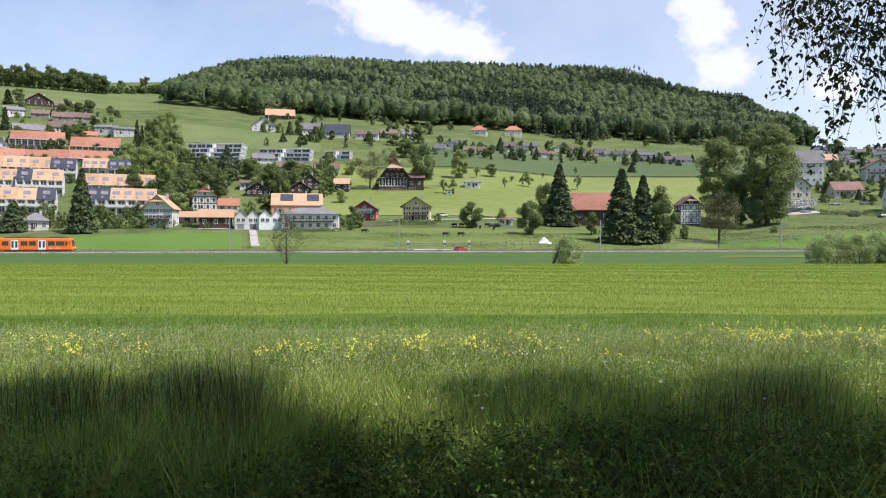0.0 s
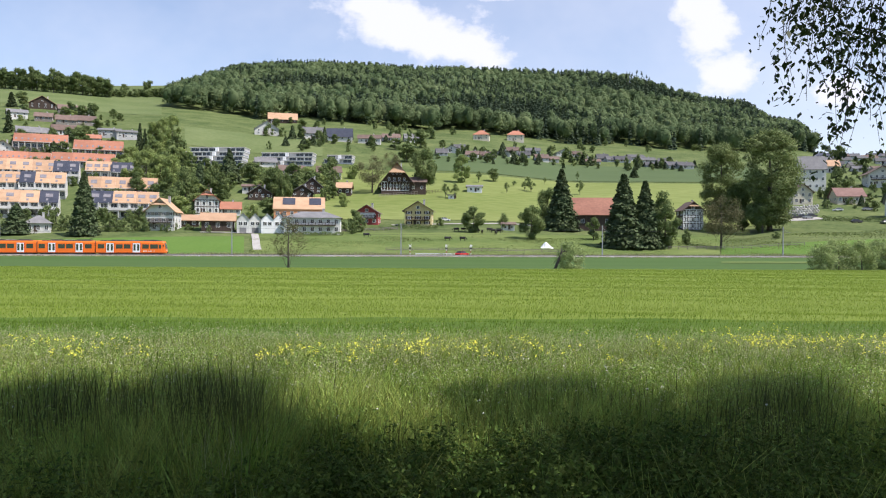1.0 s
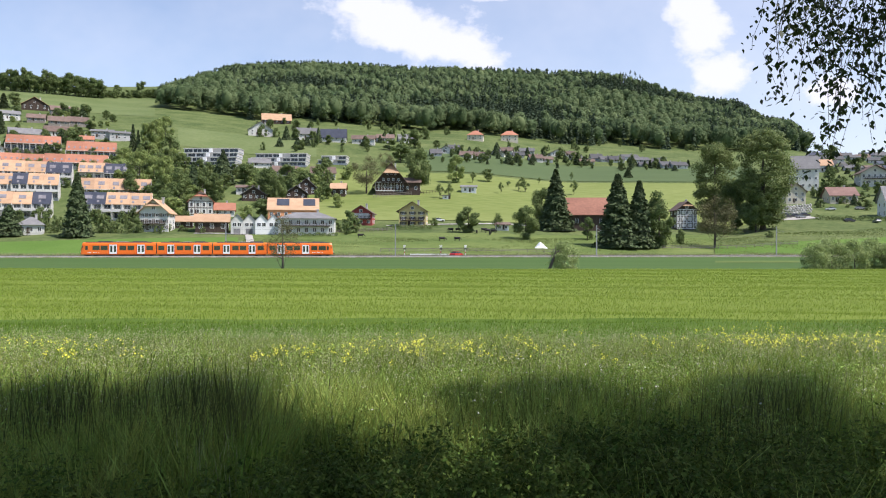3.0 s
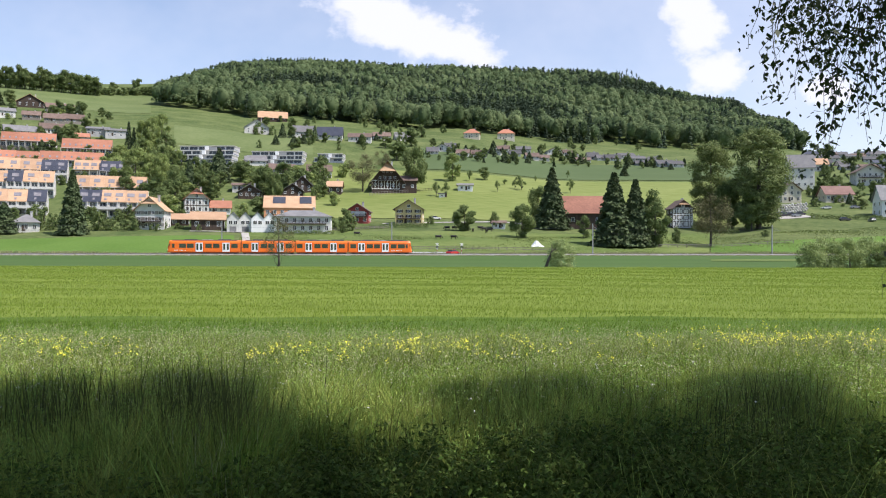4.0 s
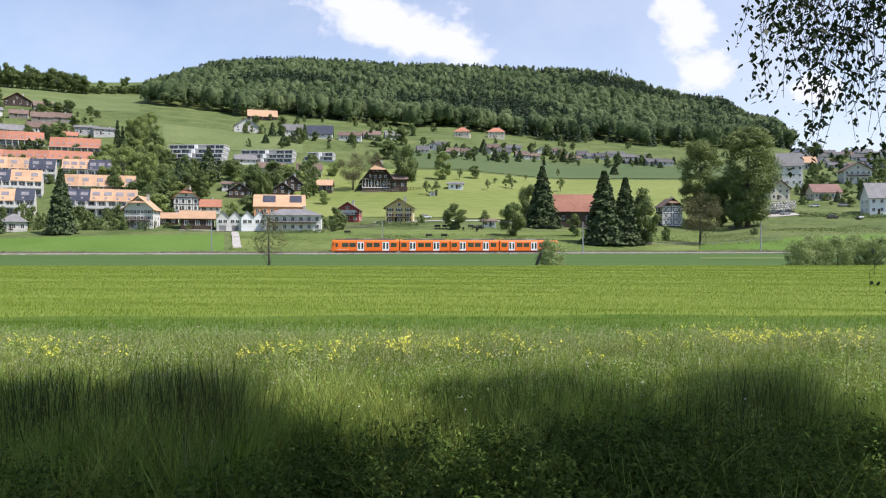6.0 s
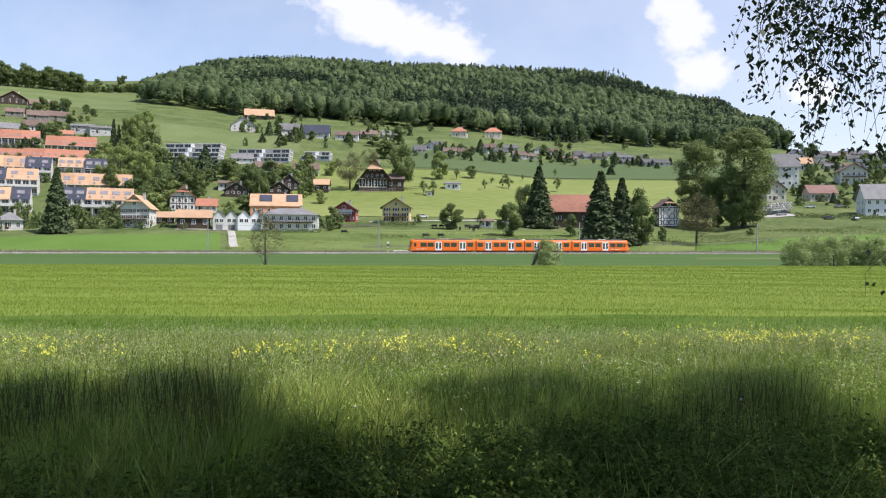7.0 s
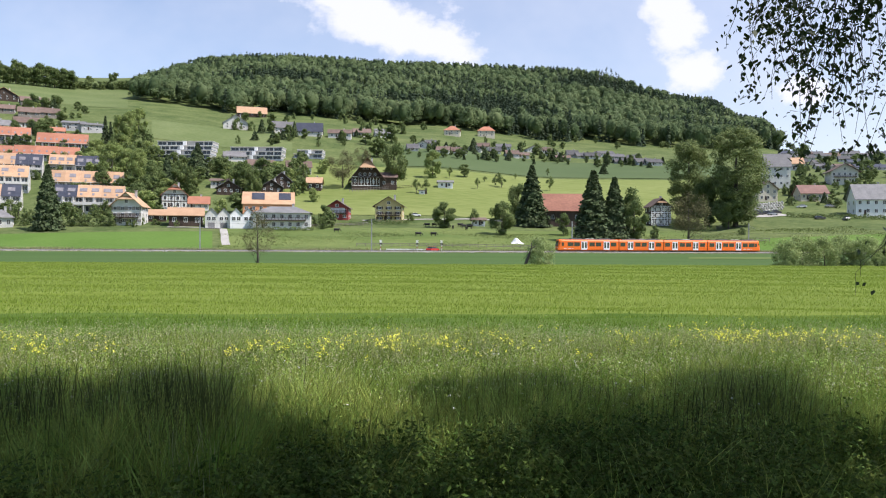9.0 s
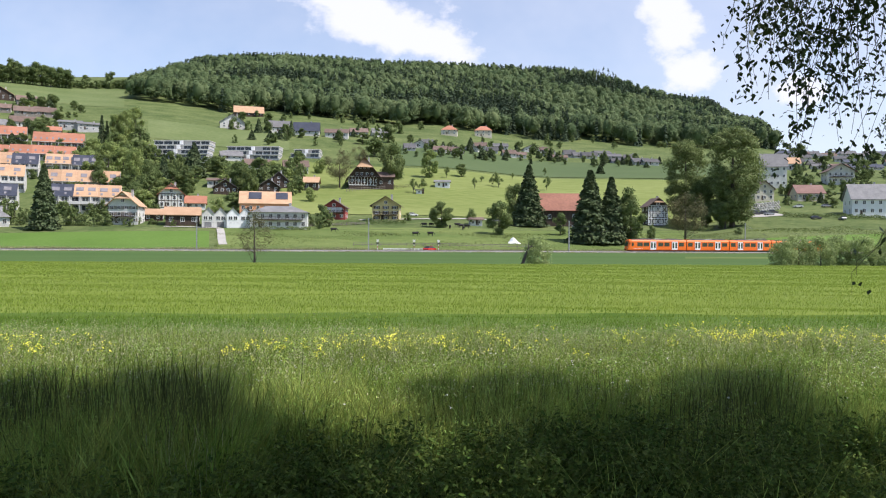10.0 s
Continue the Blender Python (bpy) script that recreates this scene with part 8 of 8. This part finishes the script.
def silage_heap(x, y, w, h):
    """White-wrapped heap: a soft ridge of three humps under sheeting."""
    g = Geo()
    rings = []
    for i in range(9):
        t = i / 8
        a = -w / 2 + w * t
        hh = h * (0.12 + 0.88 * math.exp(-((t - 0.42) / 0.24) ** 2)) * (0.25 if i in (0, 8) else 1.0)
        rings.append([(a, -1.6 + 3.2 * j / 6, hh * math.sin(math.pi * j / 6) ** 0.7 - 0.2 + 0.12 * math.sin(i * 2.1 + j)) for j in range(7)])
    root = tagged(part("silage_heap", g.loft(rings), M_WHITE), "heap covered with white sheeting on the meadow", "heap")
    root.matrix_basis = pose(x, y, hz(x, y), 0, 0, 4)


def lane(name, label, pts, width):
    g = Geo()
    path = []
    for (x0, y0), (x1, y1) in zip(pts[:-1], pts[1:]):
        for i in range(8):
            path.append((x0 + (x1 - x0) * i / 8, y0 + (y1 - y0) * i / 8))
    path.append(pts[-1])
    n = len(path)
    for i, (x, y) in enumerate(path):
        a, b = path[max(0, i - 1)], path[min(n - 1, i + 1)]
        dx, dy = b[0] - a[0], b[1] - a[1]
        k = width / 2 / math.hypot(dx, dy)
        g.v += [(x - dy * k, y + dx * k, hz(x - dy * k, y + dx * k) + 0.20), (x + dy * k, y - dx * k, hz(x + dy * k, y - dx * k) + 0.20)]
        if i:
            j = 2 * i
            g.f.append((j - 2, j - 1, j + 1, j))
    tagged(part(name, g, M_ROAD), label, "lane", kind="structure")


def fence(label, x0, y0, x1, y1, n, h, mat):
    root = thing("fence", label, "fence", pose(x0, y0, hz(x0, y0)), "fences")
    last = None
    for i in range(n):
        t = i / (n - 1)
        x, y = (x1 - x0) * t, (y1 - y0) * t
        z = hz(x0 + x, y0 + y) - hz(x0, y0)
        part("post", Geo().box(x - 0.07, x + 0.07, y - 0.07, y + 0.07, z - 0.4, z + h), mat, root)
        if last:
            for k in (0.45, 0.85):
                part("rail_board", Geo().loft([[(p[0], p[1] - 0.03, p[2] + h * k), (p[0], p[1] + 0.03, p[2] + h * k), (p[0], p[1] + 0.03, p[2] + h * k + 0.14), (p[0], p[1] - 0.03, p[2] + h * k + 0.14)] for p in (last, (x, y, z))]), mat, root)
        last = (x, y, z)


def hedge(label, x0, y0, x1, y1, h, w):
    rng = np.random.default_rng(int(abs(x0 * 7 + y0)))
    length = math.hypot(x1 - x0, y1 - y0)
    n = int(length * h * 26)
    t, a = rng.uniform(0, 1, n), rng.uniform(0, math.pi, n)
    bump = 1 + 0.18 * np.sin(t * length * 1.1) + 0.1 * np.sin(t * length * 2.7)
    nx, ny = -(y1 - y0) / length, (x1 - x0) / length
    off = np.cos(a) * w / 2 * bump
    x, y = x0 + (x1 - x0) * t + nx * off, y0 + (y1 - y0) * t + ny * off
    z = hill(x, y) + np.sin(a) ** 0.5 * h * bump * rng.uniform(0.3, 1.0, n) ** 0.4
    way = np.stack([nx * np.cos(a), ny * np.cos(a), np.sin(a)], -1) * 1.6
    v, q = leaf_quads(np.stack([x, y, z], -1), way, 0.42, rng)
    tagged(new("hedge", raw_mesh("hedge", v, q, M_LEAF)), label, "hedge", "hedges")


def stone_wall(x0, y0, x1, y1, h):
    """Bank of pale quarry boulders."""
    rng = random.Random(5)
    root = thing("boulder_wall", "retaining bank of pale grey quarry boulders", "wall", pose(x0, y0, hz(x0, y0)))
    shapes = []
    for k in range(4):
        bm = bmesh.new()
        bmesh.ops.create_icosphere(bm, subdivisions=1, radius=0.75)
        for vt in bm.verts:
            vt.co *= rng.uniform(0.75, 1.2)
        me = bpy.data.meshes.new("boulder")
        bm.to_mesh(me)
        bm.free()
        me.materials.append(M_STONE)
        shapes.append(me)
    length = math.hypot(x1 - x0, y1 - y0)
    for r in range(4):
        for i in range(int(length / 1.35)):
            t = (i + 0.5 * (r % 2)) * 1.35 / length
            ob = part("boulder", shapes[rng.randrange(4)], None, root)
            x, y = (x1 - x0) * t, (y1 - y0) * t + r * 0.35
            ob.matrix_basis = pose(x, y, hz(x0 + x, y0 + y) - hz(x0, y0) + 0.35 + r * h / 4, rng.uniform(0, 90), rng.uniform(0, 90), rng.uniform(0, 90)) @ Matrix.Diagonal((rng.uniform(0.8, 1.2), 1, rng.uniform(0.6, 0.9), 1))


def leaning_stump(x, y):
    root = thing("dead_willow", "leaning dark dead willow trunk at the field edge", "tree", pose(x, y, 0))
    part("trunk", Geo().tube([(-0.15, 0, -0.3), (0.1, 0, 0.7), (0.4, 0, 1.5), (0.62, 0, 2.1)], [0.17, 0.14, 0.11, 0.07], 8), M_BARK, root)
    for a, b in (((0.4, 0, 1.5), (0.75, 0.1, 1.75)), ((0.55, 0, 1.9), (1.1, 0, 2.5)), ((0.62, 0, 2.1), (0.55, 0.1, 2.7)), ((0.62, 0, 2.1), (1.3, -0.1, 2.2))):
        part("branch", Geo().tube([a, tuple((p + q) / 2 + 0.05 for p, q in zip(a, b)), b], [0.05, 0.035, 0.012], 5), M_BARK, root)


car("white parked van beside the hedge", 0.0, 309.5, 5, M_WHITE)
car("parked car on the gravel yard", 142.3, 321.0, 10, M_DARK)
car("parked car on the gravel yard", 146.1, 322.0, 10, M_DARK)
car("parked car on the gravel yard", 150.6, 323.5, 0, M_DARK)
car("parked car on the gravel yard", 154.9, 324.5, 0, M_DARK)
car("parked car on the gravel yard", 174.0, 340.5, 170, M_WHITE)
car("parked car on the gravel yard", 187.1, 340.5, 0, M_GREY)
car("parked car on the gravel yard", 147.1, 327.0, 10, M_DARK)
car("parked car on the gravel yard", 151.1, 320.0, 10, M_GREY)
car("parked car on the gravel yard", 164.0, 306.0, 0, M_DARK)
car("parked car on the gravel yard", 172.6, 302.0, 80, M_GREY)
silage_heap(31.5, 236.5, 4.7, 2.1)
lane("lane_white", "pale concrete lane climbing to the workshop", ((-53.5, 219.0), (-56.0, 227.5), (-58.8, 238.5), (-62.8, 253.0)), 2.3)
lane("lane_houses", "pale lane in front of the farm buildings", ((-63.2, 254.5), (-69.4, 255.5), (-75.2, 256.0), (-81.5, 255.0)), 1.8)
lane("lane_slope", "narrow gravel lane up the slope", ((-54.0, 327.5), (-52.4, 357.5), (-49.9, 368.5), (-56.0, 392.0)), 2.6)
lane("lane_meadow", "gravel lane along the meadow", ((-20.3, 293.0), (-5.3, 298.0), (10.2, 301.5), (26.3, 308.0), (44.2, 298.5)), 2.6)
lane("lane_yard", "pale gravel yard by the slope road", ((138.8, 319.0), (146.8, 318.5), (156.7, 320.5)), 7)
lane("lane_rail", "grey lane beside the railway", ((63.6, 218.0), (76.4, 222.5), (89.4, 226.5), (106.3, 227.0)), 3)
fence("weathered board fence round the farmyard", -32.1, 372.5, -13.8, 381.5, 14, 2.0, M_TIMBER_GREY)
fence("dark wooden board fence round the farmyard", -13.8, 383.5, 2.3, 391.0, 12, 1.8, M_TIMBER)
fence("white-posted wooden pasture fence", -37.5, 262.5, -17.1, 276.0, 14, 1.1, M_TIMBER_GREY)
fence("wire pasture fence on wooden posts", 70.0, 240.0, 117.3, 250.5, 16, 1.2, M_TIMBER_GREY)
fence("wire pasture fence on wooden posts", -16.9, 220.5, 35.9, 225.5, 22, 1.1, M_TIMBER_GREY)
hedge("clipped dark green garden hedge", -17.3, 280.0, -2.5, 281.0, 1.6, 1.4)
hedge("clipped dark green garden hedge", -28.6, 270.0, -17.6, 278.0, 1.3, 1.4)
hedge("long dark hedge along the terrace edge", 154.0, 314.0, 192.9, 302.5, 1.8, 2.0)
hedge("dark hedge below the white house", -52.0, 248.5, -33.2, 252.0, 1.3, 1.4)
hedge("low hedge under the terraced houses", -120.0, 257.0, -100.6, 253.5, 1.4, 2.0)
hedge("low hedge under the terraced houses", -153.9, 260.0, -126.8, 255.5, 1.6, 2.0)
hedge("hedgerow above the mown meadow", 98.9, 294.5, 111.3, 282.0, 2.2, 3)
stone_wall(145.0, 331.5, 163.8, 335.0, 3.6)
leaning_stump(9.71, 68.0)

# ---- the orange train ----
def train_section(root, x0, x1, windows, doors, cab):
    """One car: x0..x1 along the train; windows and doors as (start, end) from x0; cab: -1 rear, 1 front, 0 none."""
    prof = [(-1.32, 0.55), (-1.32, 2.75), (-1.16, 3.08), (-0.75, 3.26), (0.75, 3.26), (1.16, 3.08), (1.32, 2.75), (1.32, 0.55), (1.12, 0.32), (-1.12, 0.32)]
    a, b = x0 + 0.12, x1 - 0.12
    if cab < 0:
        rings = [(x0, 0.86), (x0 + 0.35, 0.95), (x0 + 1.1, 1.0), (b, 1.0)]
    elif cab > 0:
        rings = [(a, 1.0), (x1 - 1.1, 1.0), (x1 - 0.35, 0.95), (x1, 0.86)]
    else:
        rings = [(a, 1.0), (b, 1.0)]
    g = Geo()
    lofted = []
    for x, s in rings:
        lofted.append([(x - (0.45 * (max(0, z - 1.4) / 1.9) * cab if s < 0.96 and cab else 0), y * s, z if z < 3 else 3 + (z - 3) * s) for y, z in prof])
    g.loft(lofted)
    body = part("car_body", g, M_ORANGE, root, "orange painted car body")
    for side in (-1, 1):
        yy = 1.325 * side
        for w0, w1 in windows:
            part("window_pane", Geo().box(x0 + w0, x0 + w1, yy - 0.012, yy + 0.012, 1.42, 2.44), M_TRAINGLASS, body)
        for d0, d1 in doors:
            part("door", Geo().box(x0 + d0, x0 + d1, yy - 0.03, yy + 0.03, 0.5, 2.72), M_WHITE, body, "white double-leaf door")
            part("door_surround", Geo().box(x0 + d0 - 0.12, x0 + d1 + 0.12, yy - 0.016, yy + 0.016, 0.45, 2.78), M_REDDISH, body)
            mid = (d0 + d1) / 2
            for c in (mid - 0.42, mid + 0.42):
                part("door_pane", Geo().box(x0 + c - 0.24, x0 + c + 0.24, yy - 0.036, yy + 0.036, 0.95, 2.45), M_TRAINGLASS, body)
    part("skirt", Geo().box(a + 0.6, b - 0.6, -1.05, 1.05, 0.12, 0.42), M_DARK, body)
    for c in ((a + 2.2, b - 2.2) if cab else (a + 1.6, b - 1.6)):
        g = Geo().box(c - 1.3, c + 1.3, -0.9, 0.9, 0.15, 0.5)
        for wx in (c - 0.9, c + 0.9):
            for wy in (-0.55, 0.45):
                g.loft([[(wx + 0.36 * math.cos(t * 0.5236), yv, 0.2 + 0.36 * math.sin(t * 0.5236)) for t in range(12)] for yv in (wy, wy + 0.1)])
        part("bogie", g, M_DARK, body)
    part("roof_duct", Geo().loft([[(x, y, z) for y, z in ((-0.95, 3.18), (-0.85, 3.40), (0.85, 3.40), (0.95, 3.18))] for x in (a + 0.9, b - 0.9)]), M_DARK, body, "dark roof duct")
    for r0, r1, hh in ((0.22, 0.40, 0.32), (0.46, 0.60, 0.24), (0.68, 0.86, 0.32)):
        lx, rx = x0 + (x1 - x0) * r0, x0 + (x1 - x0) * r1
        part("roof_unit", Geo().loft([[(lx, y, z) for y, z in ((-0.8, 3.24), (-0.7, 3.24 + hh), (0.7, 3.24 + hh), (0.8, 3.24))],
                                      [(rx, y, z) for y, z in ((-0.8, 3.24), (-0.7, 3.24 + hh), (0.7, 3.24 + hh), (0.8, 3.24))]]), M_GREY if hh < 0.3 else M_DARK, body)
    if cab:
        e = x1 if cab > 0 else x0
        # raked black windscreen, lamps and coupler
        s = cab
        part("windscreen", Geo().poly([(e + 0.03 * s, -1.0, 1.45), (e + 0.03 * s, 1.0, 1.45), (e - 0.32 * s, 0.92, 2.75), (e - 0.32 * s, -0.92, 2.75)]), M_TRAINGLASS, body)
        for yv in (-0.85, 0.85):
            part("headlight", Geo().box(e - 0.05, e + 0.05, yv - 0.14, yv + 0.14, 0.95, 1.15), M_WHITE, body)
        part("coupler", Geo().box(e - 0.1, e + 0.35 if s > 0 else e + 0.1, -0.15, 0.15, 0.4, 0.65) if s > 0 else Geo().box(e - 0.35, e + 0.1, -0.15, 0.15, 0.4, 0.65), M_DARK, body)
        for side in (-1, 1):
            c = e - s * 1.35
            part("cab_window", Geo().box(c - 0.28, c + 0.28, 1.325 * side - 0.012, 1.325 * side + 0.012, 1.45, 2.4), M_TRAINGLASS, body)
            part("mirror", Geo().box(e - s * 0.5 - 0.08, e - s * 0.5 + 0.08, side * 1.3 - 0.1, side * 1.3 + 0.1, 2.0, 2.4), M_DARK, body)
        for i in range(9):     # unreadable white lettering
            if i % 4 != 3:
                part("lettering", Geo().box(x0 + (1.6 if cab < 0 else 10.9) + 0.30 * i, x0 + (1.6 if cab < 0 else 10.9) + 0.30 * i + 0.2, -1.34, -1.325, 0.72, 0.92), M_WHITE, body)
    return body


M_REDDISH = material("red_door_surround", (0.62, 0.05, 0.02), (0.68, 0.06, 0.025), 0.4, 0.5, 5.0, 0.02)


def make_train():
    root = thing("train", "bright orange four-car articulated commuter train with white doors", "train")
    mid_w, mid_d = ((0.4, 1.8), (4.7, 6.2), (6.5, 8.0), (10.7, 12.2)), ((2.5, 4.1), (8.6, 10.2))
    train_section(root, 0.0, 17.2, ((2.7, 4.3), (4.5, 6.1), (8.8, 10.3), (10.6, 12.1), (14.9, 16.4)), ((6.5, 8.2), (12.8, 14.5)), -1)
    train_section(root, 17.2, 30.2, mid_w, mid_d, 0)
    train_section(root, 30.2, 43.2, mid_w, mid_d, 0)
    train_section(root, 43.2, 59.3, ((0.6, 2.0), (4.7, 6.2), (6.5, 8.0), (10.7, 12.2), (12.5, 14.3)), ((2.5, 4.2), (8.5, 10.2)), 1)
    for x in (17.2, 30.2, 43.2):
        g = Geo()
        g.loft([[(x - 0.2 + 0.08 * i, y * (1.0 if i % 2 else 0.93), 0.6 + (z - 0.6) * (1.0 if i % 2 else 0.97)) for y, z in ((-1.22, 0.6), (-1.22, 2.8), (-0.9, 3.12), (0.9, 3.12), (1.22, 2.8), (1.22, 0.6))] for i in range(6)])
        part("gangway_bellows", g, M_DARK, root)
    g = Geo()
    g.tube([(41.2, 0, 3.5), (43.0, 0, 4.25), (41.6, 0, 5.0)], [0.05, 0.05, 0.05], 5)
    g.tube([(41.6, -0.7, 5.0), (41.6, 0.7, 5.0)], [0.05, 0.05], 5)
    g.box(40.6, 42.2, -0.6, 0.6, 3.4, 3.55)
    part("pantograph", g, M_DARK, root)
    return root


train = make_train()


def motions():
    """The train runs along its track at a steady 20.7 m/s."""
    rows = []
    for i in range(21):
        t = i * 0.5
        s = -148.4 + 20.7 * t
        c, d = math.cos(radians(9)), math.sin(radians(9))
        rows.append((t, pose(s * c, TRACK_Y + s * d, 0.42, 0, 0, 9.0)))
    walk(train, rows)


motions()
